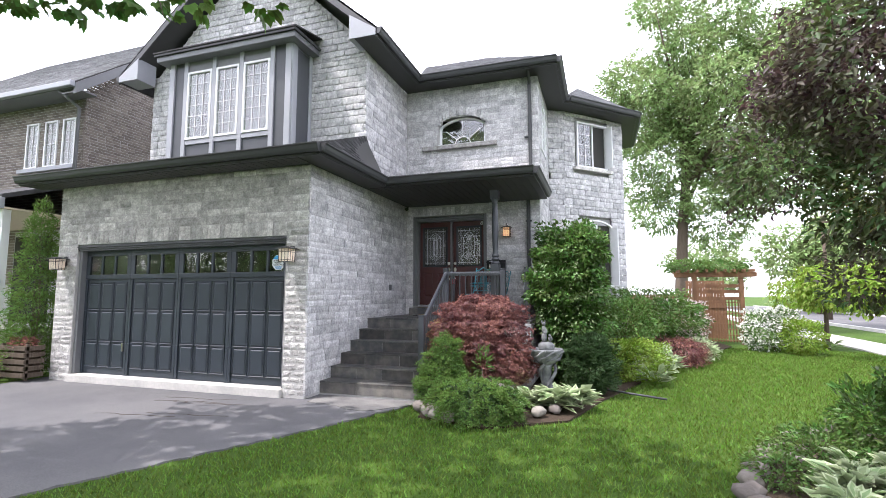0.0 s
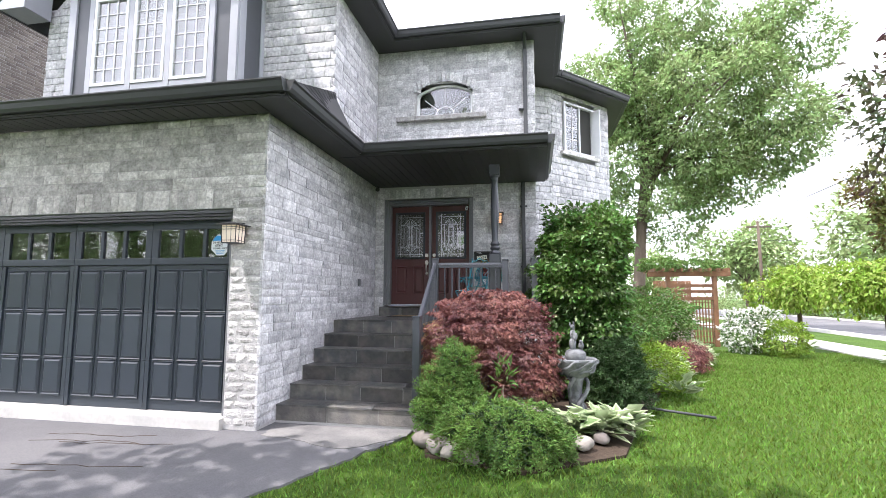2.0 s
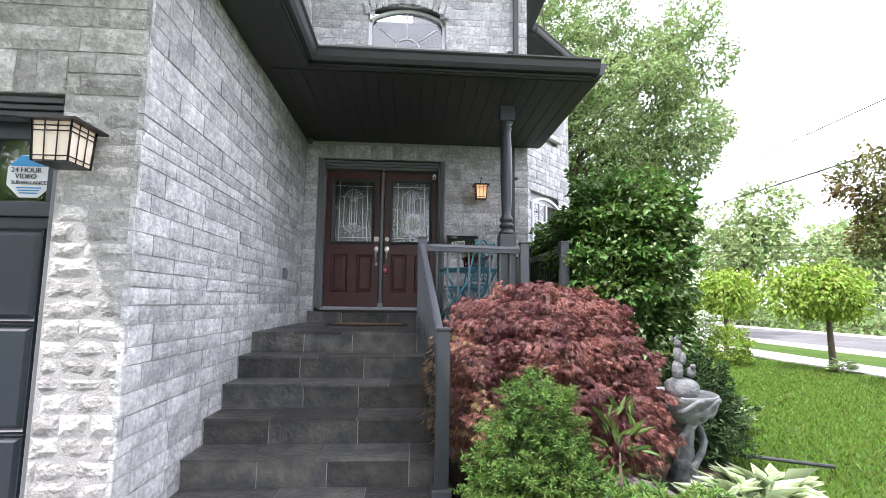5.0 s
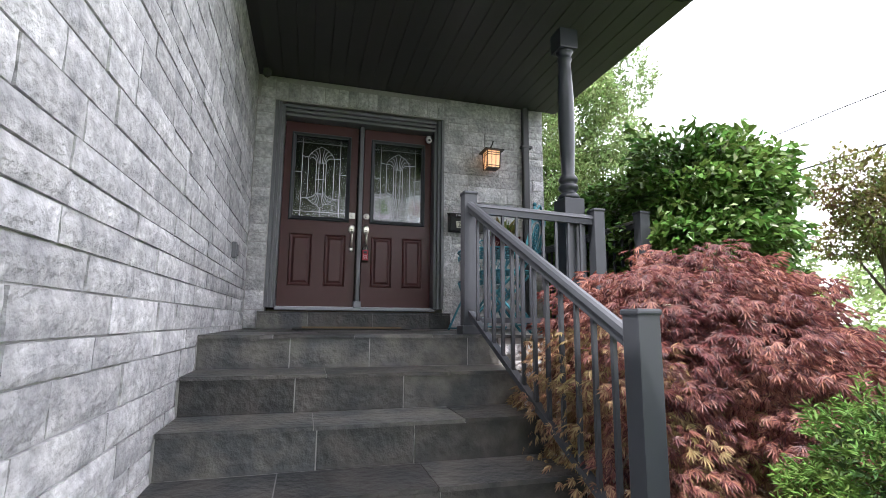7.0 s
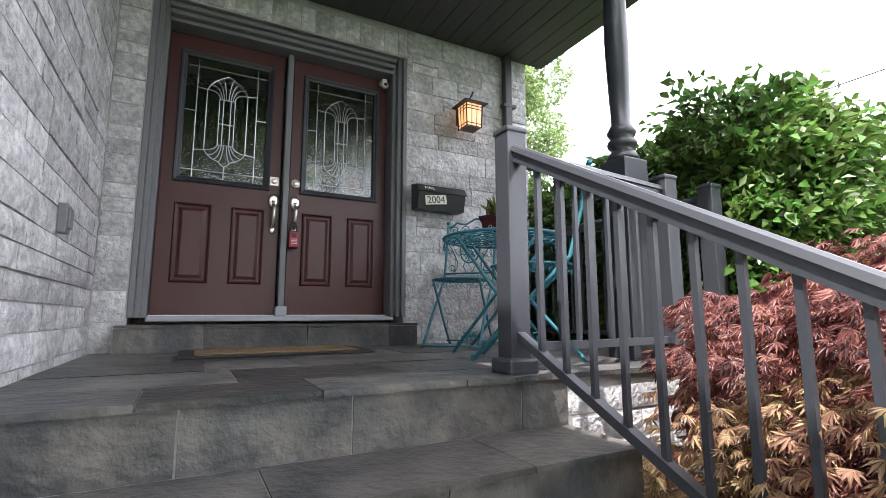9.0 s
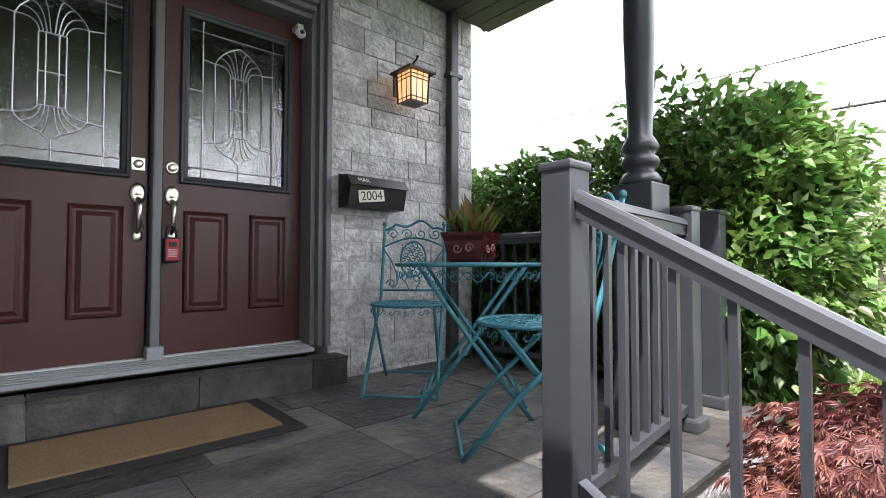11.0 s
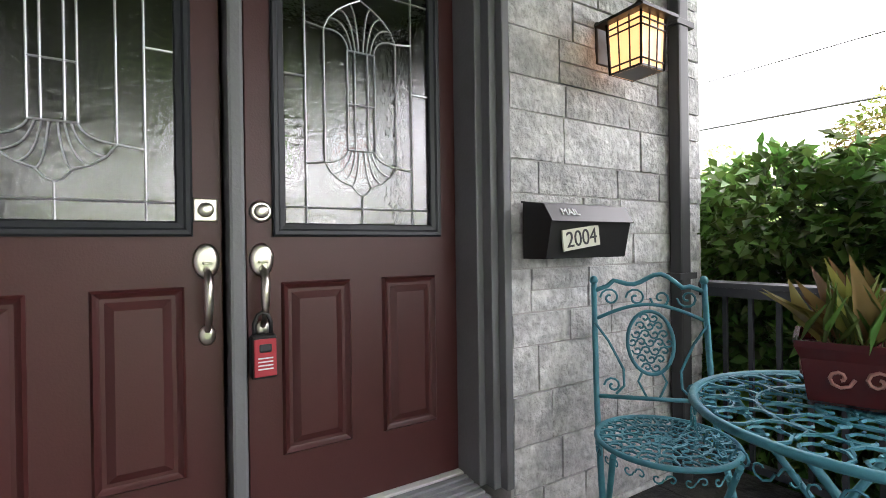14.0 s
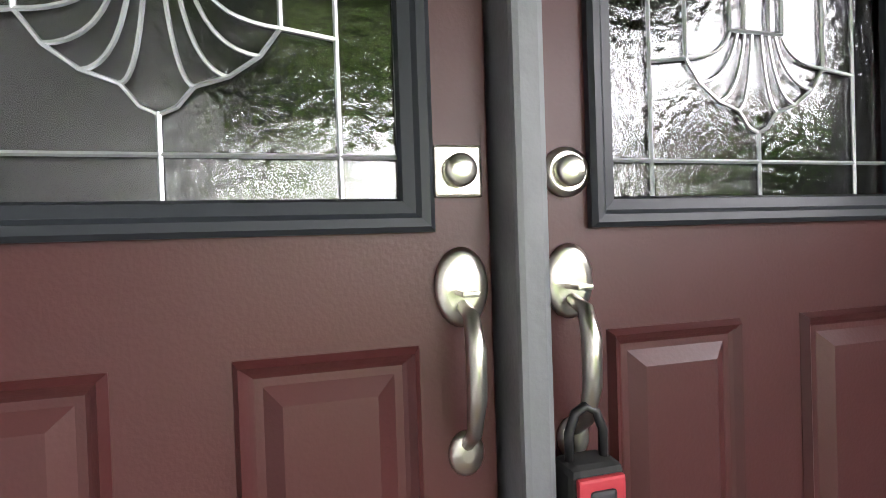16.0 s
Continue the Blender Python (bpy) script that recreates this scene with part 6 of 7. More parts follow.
for k, (x, y, r) in enumerate(((-2.02, 6.2, .13), (-1.92, 5.92, .15), (-1.78, 5.72, .13), (-1.6, 5.55, .12), (-1.42, 5.42, .1), (-0.3, 6.05, .1), (-0.1, 6.3, .09))):
    rock((x, y, 0.1), r, k + 1, "steps bed rocks")
for k, (x, y, r) in enumerate(((1.82, 3.35, .15), (1.7, 3.62, .13), (1.69, 3.93, .14), (1.78, 4.25, .12), (1.9, 4.55, .13), (2.05, 4.87, .12), (2.2, 5.2, .13), (2.38, 5.52, .12), (2.6, 5.83, .13), (2.87, 6.08, .12), (3.15, 6.3, .13), (2.35, 5.0, .1), (2.5, 5.35, .1))):
    rock((x, y, 0.07), r * 0.85, k + 20, "rock bed stones")


def hosta(at, n, size, seed, spread=0.18):
    ob = thing("hosta", "variegated green and cream hosta clump", "plant", "hostas")
    rng = np.random.default_rng(seed)
    a = rng.uniform(0, math.tau, n)
    el = rng.uniform(0.15, 1.0, n)
    out = np.stack([np.cos(a), np.sin(a), el], axis=1)
    p = np.array(at) + np.stack([np.cos(a), np.sin(a), np.zeros(n)], axis=1) * rng.uniform(0.02, spread, (n, 1)) + np.array([0, 0, 1]) * rng.uniform(0.02, 0.22, (n, 1))
    leaf_mesh("foliage", p, out, size, LEAF["pale"], ob, wide=0.5, droop=0.1, fold=0.15, seed=seed, up=1.2, spin=0.12)
    leaf_mesh("leaf_middle", p + np.array([0, 0, 0.006]), out, size * 0.86, LEAF["hosta"], ob, wide=0.33, droop=0.1, fold=0.15, seed=seed, up=1.2, spin=0.12)
    return ob


for k, (x, y, n, s) in enumerate(((-0.12, 6.56, 90, .26), (0.14, 6.74, 80, .25), (-0.4, 6.5, 60, .22), (2.45, 4.0, 90, .21), (2.85, 3.8, 90, .21), (2.25, 3.55, 60, .2), (3.0, 4.35, 70, .21), (2.65, 4.4, 50, .19), (1.5, 9.2, 30, .25), (1.9, 11.2, 40, .25), (7.6, 14.0, 30, .24), (7.2, 17.2, 26, .22), (3.1, 13.6, 30, .22))):
    hosta((x, y, 0.06), n, s, 50 + k)
rock_bed = tagged(sheet("rock_bed", [(1.75, 3.1), (1.62, 3.9), (2.0, 4.9), (2.5, 5.8), (3.2, 6.4), (4.4, 6.4), (5.2, 4.8), (5, 2.6), (2.4, 2.4)], 0.05, SOIL, None, 0.2), "soil bed ringed with fieldstones", "bed", kind="structure")
shrub("lily_clump", "upright green lily clump in the rock bed", "plant", [(3.2, 5.4, .38, .32, .3, .38), (3.6, 5.35, .5, .35, .35, .5), (3.45, 4.95, .3, .35, .3, .3)], 5200, 0.085, LEAF["dogwood"], 61, wide=0.34, up=0.3, spin=0.5)
shrub("low_groundcover", "low grey-green groundcover among the stones", "plant", [(2.1, 4.4, .12, .35, .4, .12), (2.5, 4.9, .15, .45, .5, .16), (2.75, 5.3, .15, .4, .4, .18)], 4600, 0.05, LEAF["green"], 62)
shrub("sprig", "tall leafy sprig before the red maple", "plant", [(-1.15, 6.3, .62, .1, .1, .3)], 90, 0.13, LEAF["green"], 63, wide=0.22, up=0.2)
boulder = rock((-0.95, 6.45, 0.2), 0.3, 77, "steps bed rocks")
shrub("pale_hydrangea", "pale variegated groundcover along the bed", "plant", [(1.6, 10.9, .3, .4, .5, .3), (2.9, 13.3, .3, .4, .4, .25)], 2000, 0.1, LEAF["pale"], 64)

# ---- gate and pergola ----
pergola = thing("pergola_gate", "cedar pergola with lattice gate and vine on top", "pergola")
for x in (3.75, 5.22):
    box("post", (x - 0.07, 18.4, 0), (x + 0.07, 18.54, 2.5), CEDAR, pergola, 0.006)
for y in (18.34, 18.58):
    box("beam", (3.1, y, 2.36), (5.7, y + 0.05, 2.52), CEDAR, pergola, 0.006)
for k in range(9):
    box("rafter", (3.2 + 0.29 * k, 18.0, 2.52), (3.25 + 0.29 * k, 19.6, 2.62), CEDAR, pergola, 0.004)
for z in (1.55, 1.78, 1.98):
    box("rail", (3.82, 18.42, z), (5.15, 18.5, z + 0.12), CEDAR, pergola, 0.004)
for k in range(14):
    box("slat", (3.84 + 0.095 * k, 18.45, 0.08), (3.88 + 0.095 * k, 18.47, 1.55), CEDAR, pergola, 0)
for k in range(8):
    box("lattice_bar", (3.82, 18.425, 0.12 + 0.19 * k), (5.15, 18.445, 0.15 + 0.19 * k), CEDAR, pergola, 0)
gp, gd = crown_points([(3.6, 18.8, 2.75, .7, .7, .25), (4.6, 18.8, 2.72, .9, .7, .22)], 4000, 70)
leaf_mesh("vine", gp, gd, 0.1, LEAF["green"], pergola, seed=70)
fence = thing("board_fence", "brown cedar board fence beyond the gate", "fence")
for k in range(24):
    box("board", (0.9 + 0.12 * k, 19.6, 0.02), (1.01 + 0.12 * k, 19.63, 1.75), CEDAR, fence, 0)
for k in range(14):
    box("board", (3.85 + 0.1 * k, 21.0, 1.2), (3.94 + 0.1 * k, 21.03, 2.3), CEDAR, fence, 0)
box("fence_rail", (0.9, 19.63, 1.3), (3.8, 19.68, 1.4), CEDAR, fence, 0)
box("fence_rail", (3.7, 21.03, 0.0), (5.3, 21.08, 1.3), CEDAR, fence, 0)

# ---- neighbouring house ----
house = thing("neighbour_house", "brown-grey brick neighbouring house with white windows", "house")
NX, NY = -12.45, 8.0
box("wall", (NX - 9, NY + 0.02, 0), (NX - 0.02, NY + 9, 7.05), MORTAR, house, 0)
prism("wall", [(NX - 0.3, NY + 0.02, 7.05), (NX - 0.3, NY + 9, 7.05), (NX - 0.3, NY + 4.5, 11.0)], (0.28, 0, 0), MORTAR, house)
stones_far("bricks", (NX, NY), (NX, NY + 9), 2.0, 7.0, house, (), 31, BRICK_N, 0.02, (0.075, 0.078), (0.21, 0.23))
stones_far("bricks", (NX - 9, NY), (NX, NY), 2.0, 7.0, house, ((6.75, 7.25, 5.2, 6.5), (7.5, 8.0, 5.2, 6.5), (8.2, 8.7, 5.2, 6.5), (6.6, 8.4, 2.0, 3.4)), 32, BRICK_N, 0.02, (0.075, 0.078), (0.21, 0.23))
NR = 7.0 + 5.1 * 0.84      # its ridge
shingle_slope(house, (NX - 9, NY - 0.6, 7.14), (NX + 0.45, NY - 0.6, 7.14), (NX + 0.45, NY + 4.5, NR + 0.14), (NX - 9, NY + 4.5, NR + 0.14), SHINGLE_PALE)
prism("bargeboard", [(NX + 0.4, NY - 0.6, 6.82), (NX + 0.4, NY - 0.6, 7.1), (NX + 0.4, NY + 4.5, NR + 0.1), (NX + 0.4, NY + 4.5, NR - 0.18)], (0.08, 0, 0), FRAME_GREY, house)
prism("verge_soffit", [(NX, NY - 0.6, 6.86), (NX + 0.4, NY - 0.6, 6.86), (NX + 0.4, NY + 4.5, NR - 0.14), (NX, NY + 4.5, NR - 0.14)], (0, 0, 0.02), FRAME_GREY, house)
for k in range(28):
    z = 7.0 + 0.15 * k
    y0 = NY + max(0.0, (z + 0.1 - 7.35) / 0.84)
    if y0 < NY + 4.3:
        stones_far("bricks", (NX, y0), (NX, NY + 9), z, z + 0.15, house, (), 300 + k, BRICK_N, 0.02, (0.075, 0.0751), (0.21, 0.23))
box("soffit", (NX - 9, NY - 0.6, 6.98), (NX + 0.4, NY + 0.0, 7.02), FRAME_GREY, house, 0)
box("gutter", (NX - 9, NY - 0.72, 7.0), (NX + 0.45, NY - 0.6, 7.14), TRIM_LIGHT, house, 0.02)
for k, x in enumerate((NX - 2.25, NX - 1.5, NX - 0.8)):
    w = window("window", "white gridded upper window", pose(x, NY - 0.02, 5.2), 0.5, 1.3, cols=2, rows=4, back=DARK)
    w.parent = house
    del w["category"], w["kind"]
box("window_sill", (NX - 2.4, NY - 0.1, 5.08), (NX - 0.2, NY + 0.0, 5.19), TRIM_LIGHT, house, 0.01)
tube("downpipe", [(NX - 0.12, NY - 0.6, 6.98), (NX - 0.12, NY - 0.08, 6.7), (NX - 0.12, NY - 0.08, 2)], 0.045, FRAME_GREY, house)
prism("porch_roof", [(NX - 9, 5.6, 3.7), (NX + 1.3, 5.6, 3.7), (NX + 1.3, NY, 4.6), (NX - 9, NY, 4.6)], (0, 0, 0.1), SHINGLE, house)
box("porch_fascia", (NX - 9, 5.58, 3.5), (NX + 1.3, 5.66, 3.74), TRIM_LIGHT, house, 0.01)
box("porch_ceiling", (NX - 9, 5.66, 3.5), (NX + 1.3, NY - 0.02, 3.54), CREAM, house, 0)
box("porch_floor", (NX - 9, 5.7, 0), (NX + 1.2, NY - 0.02, 1.0), CONCRETE, house, 0.01)
box("front_door", (NX - 2.3, NY - 0.03, 1.0), (NX - 0.9, NY + 0.02, 3.3), DARK, house, 0)
for z in (1.15, 1.95):
    box("porch_rail", (NX - 4, 5.74, z), (NX + 1.2, 5.8, z + 0.06), WHITE, house, 0.005)
for k in range(36):
    box("baluster", (NX - 4 + 0.145 * k, 5.755, 1.2), (NX - 3.965 + 0.145 * k, 5.785, 1.95), WHITE, house, 0)
box("porch_post", (NX + 1.05, 5.7, 1.0), (NX + 1.2, 5.85, 3.5), WHITE, house, 0.006)
cblobs = [(-10.75, 6.15, z, r, r, .45) for z, r in ((.5, .5), (.9, .5), (1.4, .46), (1.9, .42), (2.4, .36), (2.9, .28), (3.3, .16))]
shrub("cedar_column", "tall narrow green cedar beside the garage", "shrub", cblobs, 16000, 0.075, LEAF["spruce"], 80, wide=0.25, up=0.1)
shrub("boxwood", "low bright green bush beside the driveway", "shrub", [(-11.0, 5.0, .35, .5, .5, .4), (-11.5, 4.9, .4, .5, .5, .4)], 5000, 0.06, LEAF["lime"], 81)
crate = thing("slatted_planter", "brown slatted timber planter with red flowers", "planter")
for k in range(5):
    box("slat", (-10.85, 5.62, 0.1 + 0.13 * k), (-10.1, 5.65, 0.19 + 0.13 * k), BARK, crate, 0.004)
    box("slat", (-10.12, 5.65, 0.1 + 0.13 * k), (-10.09, 5.98, 0.19 + 0.13 * k), BARK, crate, 0.004)
for x in (-10.85, -10.14):
    box("leg", (x, 5.65, 0.05), (x + 0.05, 5.7, 0.75), BARK, crate, 0.004)
box("liner", (-10.8, 5.68, 0.1), (-10.15, 5.95, 0.66), SOIL, crate, 0)
shrub("potted_flowers", "red and white flowers in the planter", "plant", [(-10.5, 5.8, .75, .3, .15, .1)], 500, 0.06, LEAF["maple_red"], 82, base=(-10.5, 5.8, 0.66))

# ---- distance ----
utility_pole = thing("utility_pole", "grey wooden utility pole across the street", "pole")
tube("pole", [(15.8, 40, 0), (15.7, 40, 7.4)], [0.14, 0.1], BARK, utility_pole)
box("crossarm", (14.9, 39.95, 6.9), (16.6, 40.05, 7.02), BARK, utility_pole, 0)


def wire(a, b, sag, r, label):
    ob = thing("overhead_wire", label, "wire", "overhead wires")
    a, b = Vector(a), Vector(b)
    tube("cable", [a.lerp(b, k / 16) - Vector((0, 0, sag * 4 * (k / 16) * (1 - k / 16))) for k in range(17)], r, BLACK, ob, 5)


wire((7.07, 12.0, 4.73), (12.5, 30, 6.55), 0.02, 0.022, "thick black overhead service cable")
wire((7.17, 12.0, 5.81), (12.7, 30, 7.9), 0.02, 0.013, "thin black overhead wire against the sky")
wire((4.5, 3.5, 3.9), (7.07, 12.0, 4.73), 0.02, 0.022, "thick black overhead service cable")
wire((4.5, 2, 4.7), (7.17, 12.0, 5.81), 0.02, 0.013, "thin black overhead wire against the sky")
for k in range(3):
    wire((15.7, 40, 6.9 - 0.5 * k), (60, 30, 7.2 - 0.5 * k), 0.4, 0.014, "thin black overhead wire against the sky")
    wire((15.7, 40, 6.9 - 0.5 * k), (26, 90, 7.2 - 0.5 * k), 0.4, 0.014, "thin black overhead wire against the sky")
for k, (x, y, h, w) in enumerate(((19.5, 52, 10, 4.2), (26, 42, 11.5, 4.5), (33, 36, 9, 4.5), (24, 60, 9, 5), (30, 50, 10, 5), (38, 44, 10, 5), (40, 30, 10, 5), (44, 22, 10, 5), (14, 70, 9, 5), (34, 22, 7, 4), (42, 12, 9, 5), (42, 2, 9, 5))):
    tree("roadside_tree", "pale green broadleaf tree across the street", (x, y, h * 0.58), (x, y, h * 0.5), (w, w, h * 0.36), w * 0.36, 15, 4200, 0.5, LEAF["far"], 100 + k, (x, y, 0), 0.2)
hb = np.array([(22.5 + 0.12 * k + rs.uniform(-1, 1), -20 + 3.0 * k, 1.3, 2.2, 2.4, rs.uniform(1.4, 2.4)) for k in range(34)])
hp, hd = crown_points(hb, 26000, 130)
hp[:, 2] = np.maximum(hp[:, 2], 0.05)
hedge = tagged(leaf_mesh("roadside_bushes", hp, hd, 0.35, LEAF["far"], None, seed=131), "dense green bushes lining the far side of the street", "bushes", kind="stuff")
behind = np.array([(-62 + 3.4 * k, -18 + rs.uniform(-2, 2), *((rs.uniform(4, 7), 2.5, 2.2, rs.uniform(4, 6)) if k < 13 else ((rs.uniform(4, 6), 2.0, 2.0, rs.uniform(3, 5)) if k % 2 and k < 19 else (1.6, 2.3, 2.0, rs.uniform(1.6, 3.0))))) for k in range(28)])
bp, bd = crown_points(behind, 46000, 140)
bp[:, 2] = np.maximum(bp[:, 2], 0.05)
tagged(leaf_mesh("street_trees", bp, bd, 0.5, LEAF["tree"], None, seed=141), "row of green street trees across the road", "trees", kind="stuff")

# ---- grass ----
rg = np.random.default_rng(9)
N = 330000
u = rg.random(N)
gy = -2.5 + 19.5 * u ** 1.45
gx = rg.uniform(-6.2, 8.0, N)
edge = np.interp(gy, [-4, -0.9, 2.1, 4.6, 6.3, 6.35], [-6.2, -5.55, -4.1, -2.9, -2.22, -1.5])
bed_x = np.interp(gy, [5.25, 5.35, 6.0, 7.4, 9.6, 12.4, 17.5], [9, -0.9, 0.15, 0.55, 1.35, 2.45, 4.65])
bed_l = np.interp(gy, [5.25, 5.35, 5.6, 6.5], [9, -0.9, -1.95, -2.1])
ok = (gx > edge) & ~((gy > 5.3) & (gx < bed_x) & (gx > bed_l)) & ~((gy > 6.5) & (gx < bed_x))
ok &= ~((gx > np.interp(gy, [2.4, 3.1, 3.9, 4.9, 5.8, 6.4], [2.4, 1.75, 1.6, 2.0, 2.5, 3.2])) & (gx < 5.0) & (gy > 2.4) & (gy < 6.4))
gx, gy = gx[ok], gy[ok]
n = len(gx)
far = np.clip((gy + 1) / 12, 0, 1)
h = rg.uniform(0.02, 0.05, n) * (1 + 0.2 * far)
wd = rg.uniform(0.003, 0.0055, n) * (1 + 1.6 * far)
a = rg.uniform(0, math.tau, n)
lean = rg.normal(0, 0.5, (n, 2)) * h[:, None]
base = np.stack([gx, gy, np.zeros(n)], axis=1)
side = np.stack([np.cos(a), np.sin(a), np.zeros(n)], axis=1) * wd[:, None]
tip = base + np.hstack([lean, h[:, None]])
V = np.stack([base - side, base + side, tip], axis=1).reshape(-1, 3)
F = np.arange(3 * n).reshape(-1, 3)
lawn = tagged(raw("grass", V, F, BLADE), "short bright green mown lawn grass", "grass", kind="stuff")

# ---- stones of the upper and far walls ----
stones_far("stones", (GX, UY), (GX, FY), LOW + 0.2, EAVE, wall_garage_side, (), 3)
stones_far("stones", (-10.05, UY), (GX, UY), LOW + 0.2, EAVE, wall_gable, (), 4)
stones_far("stones", (EX, FY), (EX, 12.55), 0.3, EAVE, wall_side, ((0.7, 1.45, 5.25, 6.55),), 6)
for k in range(3):
    hl = ((0.4, 1.65, 5.2, 6.75), (0.48, 1.72, 1.9, 3.85)) if k == 1 else ()
    stones_far("stones", TOW[k], TOW[k + 1], 0.3, EAVE, tower, hl, 7 + k)
# gable triangle, course by course
zg = EAVE
while zg < GPZ - 0.5:
    half = (GX - GM) * (1 - (zg + 0.15 - ZU) / (GPZ - ZU)) if zg > ZU else (GX - GM)
    stones_far("stones", (GM - half, UY), (GM + half, UY), zg, zg + 0.145, wall_gable, (), 40 + int(zg * 10), course=(0.14, 0.15))
    zg += 0.15
stones_far("stones", (SX, STEP_Y), (-0.68, STEP_Y), 0.05, PZ - 0.06, porch, (), 60)
stones_far("stones", (-0.68, STEP_Y), (-0.68, FY), 0.05, PZ - 0.06, porch, (), 61)

# ---- single stones, nearest walls ----
STONE_SHAPES = []
for k in range(14):
    rk = random.Random(200 + k)
    bm = bmesh.new()
    nu, nv = 5, 4
    grid = []
    for j in range(nv):
        row = []
        for i in range(nu):
            uu, vv = i / (nu - 1), j / (nv - 1)
            rim = min(i, nu - 1 - i, j, nv - 1 - j) == 0
            row.append(bm.verts.new((uu + (0 if rim else rk.uniform(-.05, .05)), -(0.6 if rim else 1.0) + rk.uniform(-.16, .16), vv + (0 if rim else rk.uniform(-.06, .06)))))
        grid.append(row)
    for j in range(nv - 1):
        for i in range(nu - 1):
            bm.faces.new((grid[j][i], grid[j][i + 1], grid[j + 1][i + 1], grid[j + 1][i]))
    rim = grid[0] + [grid[j][-1] for j in range(1, nv)] + grid[-1][-2::-1] + [grid[j][0] for j in range(nv - 2, 0, -1)]
    low = [bm.verts.new((v.co.x, 0.15, v.co.z)) for v in rim]
    for i in range(len(rim)):
        bm.faces.new((rim[i], low[i], low[(i + 1) % len(rim)], rim[(i + 1) % len(rim)]))
    bmesh.ops.recalc_face_normals(bm, faces=bm.faces)
    pair = []
    for mt in (STONE, STONE_GREY):
        me = bpy.data.meshes.new("stone")
        bm.to_mesh(me)
        if mt is STONE:
            for v in me.vertices:
                v.co.y = v.co.y if v.co.y > 0 else v.co.y * 0.4 - 0.55
        me.materials.append(mt)
        pair.append(me)
    bm.free()
    STONE_SHAPES.append(pair)


def lay_stones(parent, p, q, z0, z1, kind, holes=(), course=(0.12, 0.2), long=(0.25, 0.6), depth=0.03, seed=1, soldier=None, gap=0.0038):
    """Single stones in courses on the wall line p to q (outside on the right hand), as pieces of the wall."""
    rng = random.Random(seed)
    p, q = Vector((*p, 0)), Vector((*q, 0))
    along = (q - p).normalized()
    rz = math.degrees(math.atan2(along.y, along.x))
    out = Vector((along.y, -along.x, 0))
    span = (q - p).length
    z = z0
    while z < z1 - 0.02:
        h = rng.uniform(*course)
        if z + h > z1 - 0.06:
            h = z1 - z
        u = -rng.uniform(0, 0.25) if soldier is None else 0.0
        while u < span - 0.02:
            w = rng.uniform(*long)
            a, b = max(u, 0.0), min(u + w, span)
            if span - b < 0.07:
                b = span
                w = span - u
            u += w
            for ha, hb, hz0, hz1 in holes:
                if a < hb and b > ha and z < hz1 - 0.01 and z + h > hz0 + 0.01:
                    if a < ha - 0.04:
                        b = ha
                    elif b > hb + 0.04:
                        a = hb
                    else:
                        b = a
            if b - a < 0.04:
                continue
            split = [(z, h)]
            if soldier is None and h > 0.165 and b - a < 0.42 and rng.random() < 0.35:
                split = [(z, h * 0.5), (z + h * 0.5, h * 0.5)]
            for zz, hh in split:
                ob = new("stone", rng.choice(STONE_SHAPES)[kind])
                ob.parent = parent
                c = p + along * (a + gap) - out * 0.03
                ob.matrix_local = pose(c.x, c.y, zz + gap, 0, 0, rz) @ Matrix.Diagonal((b - a - 2 * gap, depth * rng.uniform(0.85, 1.2), hh - 2 * gap, 1))
        z += h


lay_stones(wall_garage_side, (GX, GY + 0.0), (GX, FY), 0.06, LOW, 0, course=(0.09, 0.16), long=(0.24, 0.65), depth=0.034, seed=71)
lay_stones(wall_garage_front, (-10.05, GY), (-9.5, GY), 0.06, 2.72, 1, course=(0.1, 0.17), long=(0.18, 0.4), depth=0.026, seed=72)
lay_stones(wall_garage_front, (-4.5, GY), (GX, GY), 0.06, 2.72, 1, course=(0.085, 0.135), long=(0.15, 0.32), depth=0.026, seed=73)
lay_stones(wall_garage_front, (-10.05, GY), (-9.5, GY), 2.72, 2.98, 1, course=(0.13, 0.13), long=(0.18, 0.4), depth=0.036, seed=74)
lay_stones(wall_garage_front, (-4.5, GY), (GX, GY), 2.72, 2.98, 1, course=(0.13, 0.13), long=(0.18, 0.4), depth=0.036, seed=75)
lay_stones(wall_garage_front, (-9.5, GY), (-4.5, GY), 2.72, 2.98, 1, course=(0.26, 0.26), long=(0.1, 0.16), depth=0.036, seed=76, soldier=True)
lay_stones(wall_garage_front, (-10.05, GY), (GX, GY), 2.98, LOW, 1, course=(0.1, 0.17), long=(0.2, 0.5), depth=0.036, seed=77)
lay_stones(wall_entry, (GX, FY), (-3.87, FY), PZ, LOW, 0, course=(0.14, 0.2), long=(0.2, 0.4), depth=0.03, seed=78)
lay_stones(wall_entry, (-1.99, FY), (EX, FY), 0.2, LOW, 0, course=(0.12, 0.2), long=(0.2, 0.5), depth=0.034, seed=79)
lay_stones(wall_entry, (-3.87, FY), (-1.99, FY), 3.67, 3.87, 0, course=(0.2, 0.2), long=(0.1, 0.15), depth=0.03, seed=80, soldier=True)

lay_stones(wall_entry, (GX, FY), (EX, FY), LOW + 0.2, EAVE, 0, ((0.85, 2.05, 5.3, 5.95), (0.95, 1.95, 5.9, 6.13)), course=(0.1, 0.18), long=(0.22, 0.6), seed=81)
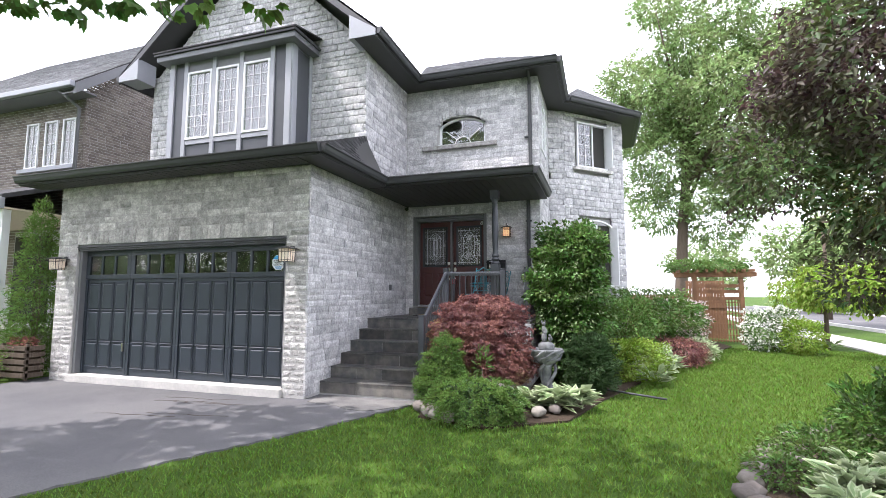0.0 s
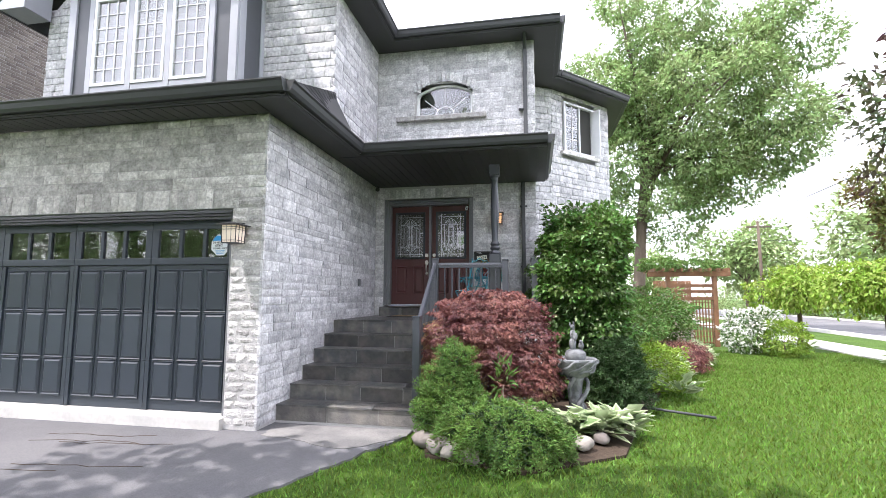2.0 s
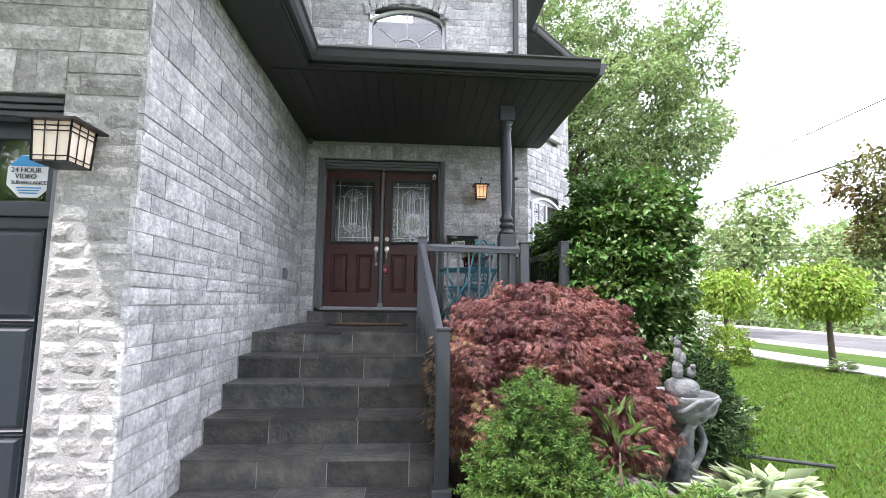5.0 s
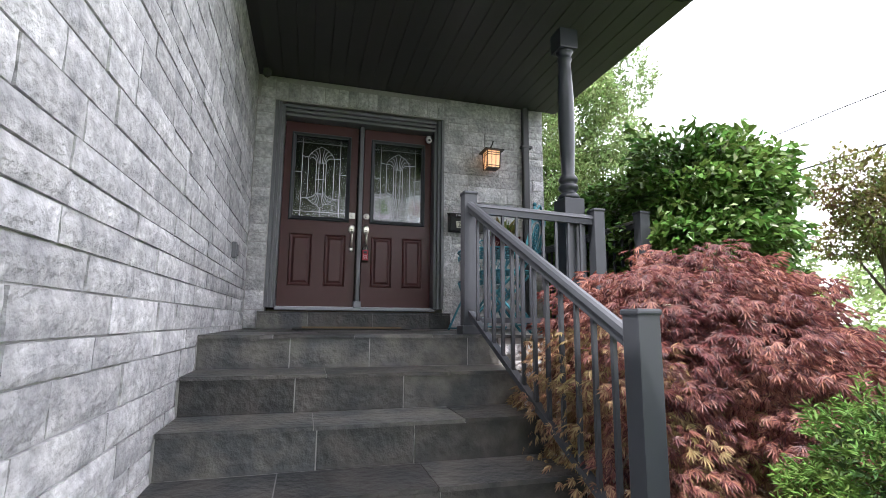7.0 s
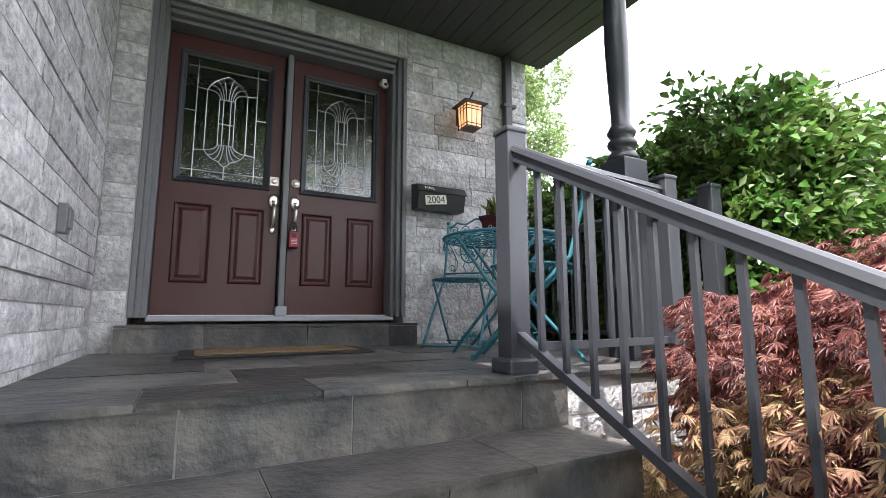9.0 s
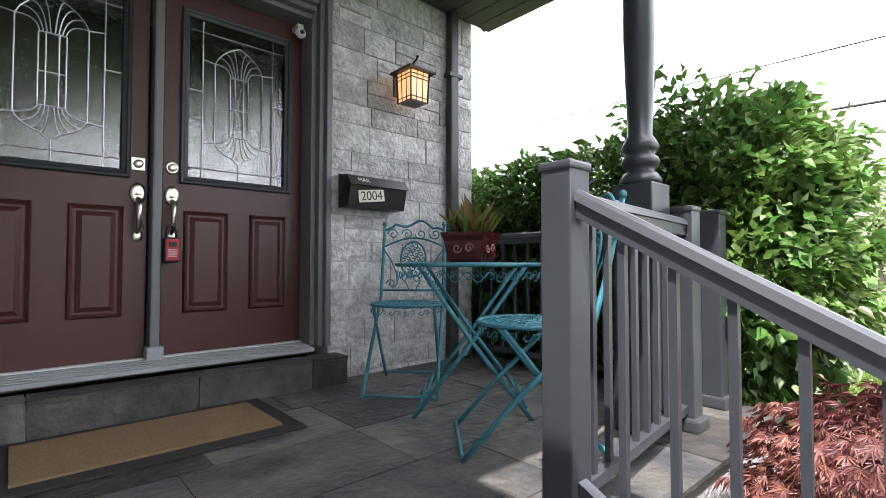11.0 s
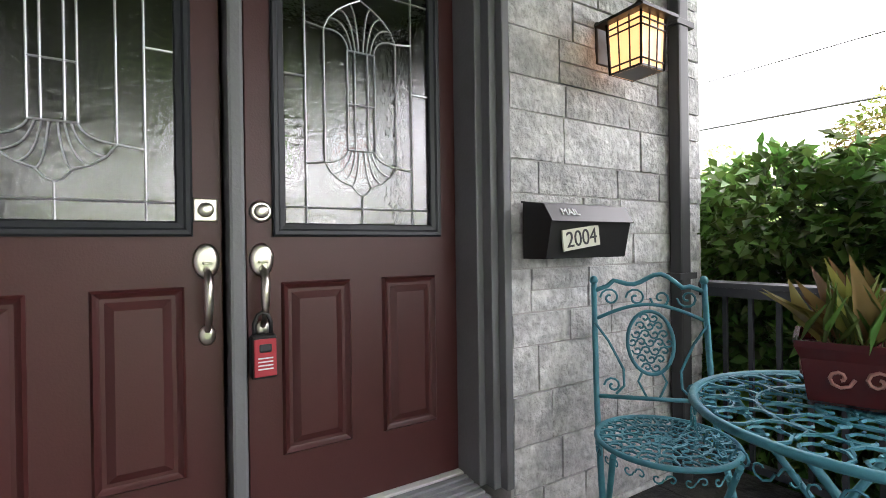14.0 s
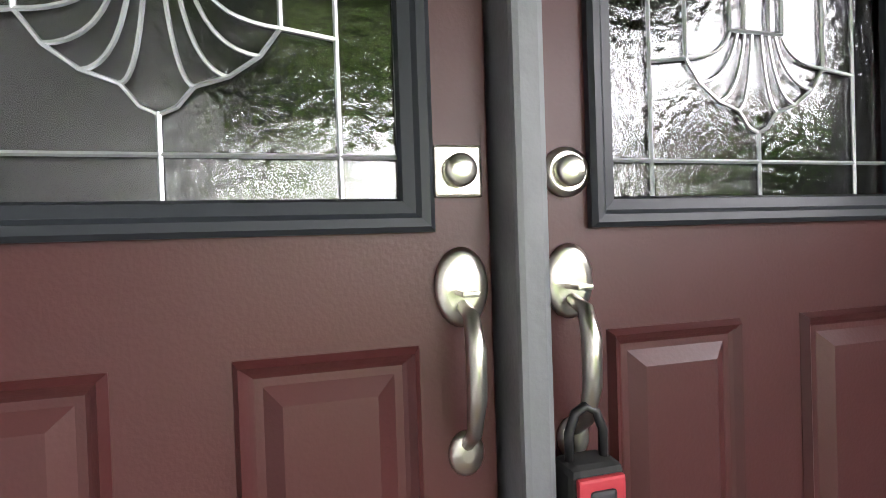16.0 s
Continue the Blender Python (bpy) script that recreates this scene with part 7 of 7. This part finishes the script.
# voussoirs over the fanlight
for k in range(15):
    a = k / 14
    x = -3.2 + 1.2 * a
    zz = 5.95 + 0.2 * math.sin(math.pi * a) ** 0.8
    ob = new("stone", STONE_SHAPES[k % 14][0])
    ob.parent = wall_entry
    ob.matrix_local = pose(x - 0.04, FY - 0.005, zz, 0, -(a - 0.5) * -28, 0) @ Matrix.Diagonal((0.078, 0.035, 0.2, 1))

# ---- slate tiles ----
SLATE_SHAPES = []
for k in range(4):
    bm = bmesh.new()
    add_box(bm, (0, 0, 0), (1, 1, 1), 0.0)
    me = bpy.data.meshes.new("tile")
    bm.to_mesh(me)
    bm.free()
    me.materials.append(SLATE_PALE if k == 1 else SLATE)
    SLATE_SHAPES.append(me)


def slate(parent, lo, hi, pale=False):
    ob = new("tile", SLATE_SHAPES[1 if pale else 0])
    ob.parent = parent
    ob.matrix_local = pose(*lo) @ Matrix.Diagonal((hi[0] - lo[0], hi[1] - lo[1], hi[2] - lo[2], 1))


rt = random.Random(90)


def cuts(a, b, lo, hi):
    out = [a]
    while b - out[-1] > hi:
        out.append(out[-1] + rt.uniform(lo, hi))
    if b - out[-1] < 0.12:
        out[-1] = b
    else:
        out.append(b)
    return out


for k in range(0, 6):
    zt = PZ - STEP_H * k
    y0 = STEP_Y - STEP_D * k
    x1 = SX
    cs = cuts(GX + 0.01, x1, 0.45, 0.75)
    for a, b in zip(cs, cs[1:]):      # riser
        bot = zt - STEP_H + 0.0 if k < 5 else 0.05
        slate(steps, (a + 0.003, y0, bot + 0.002), (b - 0.003, y0 + 0.02, zt - 0.02), k == 5)
    cs = cuts(GX + 0.01, x1, 0.45, 0.75)
    for a, b in zip(cs, cs[1:]):      # tread, slightly proud of the riser
        if k:
            slate(steps, (a + 0.003, y0 - 0.015, zt - 0.018), (b - 0.003, y0 + STEP_D - 0.002, zt + rt.uniform(0.0, 0.003)))
yy = [STEP_Y - 0.015, STEP_Y + 0.3, STEP_Y + 0.75, STEP_Y + 1.2, STEP_Y + 1.65, FY - 0.002]
for y0, y1 in zip(yy, yy[1:]):
    cs = cuts(GX + 0.01, -0.66, 0.35, 0.7)
    for a, b in zip(cs, cs[1:]):
        slate(porch, (a + 0.003, y0 + 0.003, PZ - 0.02), (b - 0.003, y1 - 0.003, PZ + rt.uniform(0.0, 0.003)))
cs = cuts(-3.91, -1.945, 0.35, 0.7)
for a, b in zip(cs, cs[1:]):
    slate(door_frame, (a + 0.003, 10.13, PZ + 0.003), (b - 0.003, 10.15, 1.385))
    slate(door_frame, (a + 0.003, 10.12, 1.388), (b - 0.003, 10.285, 1.405))
# soffit boards of the porch, grooves between them
for k in range(22):
    x = GX + 0.1 + 0.155 * k
    if x < PX - 0.1:
        box("soffit_board", (x + 0.004, PY + 0.08, LOW - 0.012), (x + 0.151, FY - 0.02, LOW - 0.001), SOFFIT, roof_low, 0.003)
for k in range(40):
    x = -10.4 + 0.16 * k
    if x < GX + OV - 0.2:
        box("soffit_board", (x + 0.004, GY - OV + 0.08, LOW - 0.012), (x + 0.156, GY - 0.06, LOW - 0.001), SOFFIT, roof_low, 0.003)
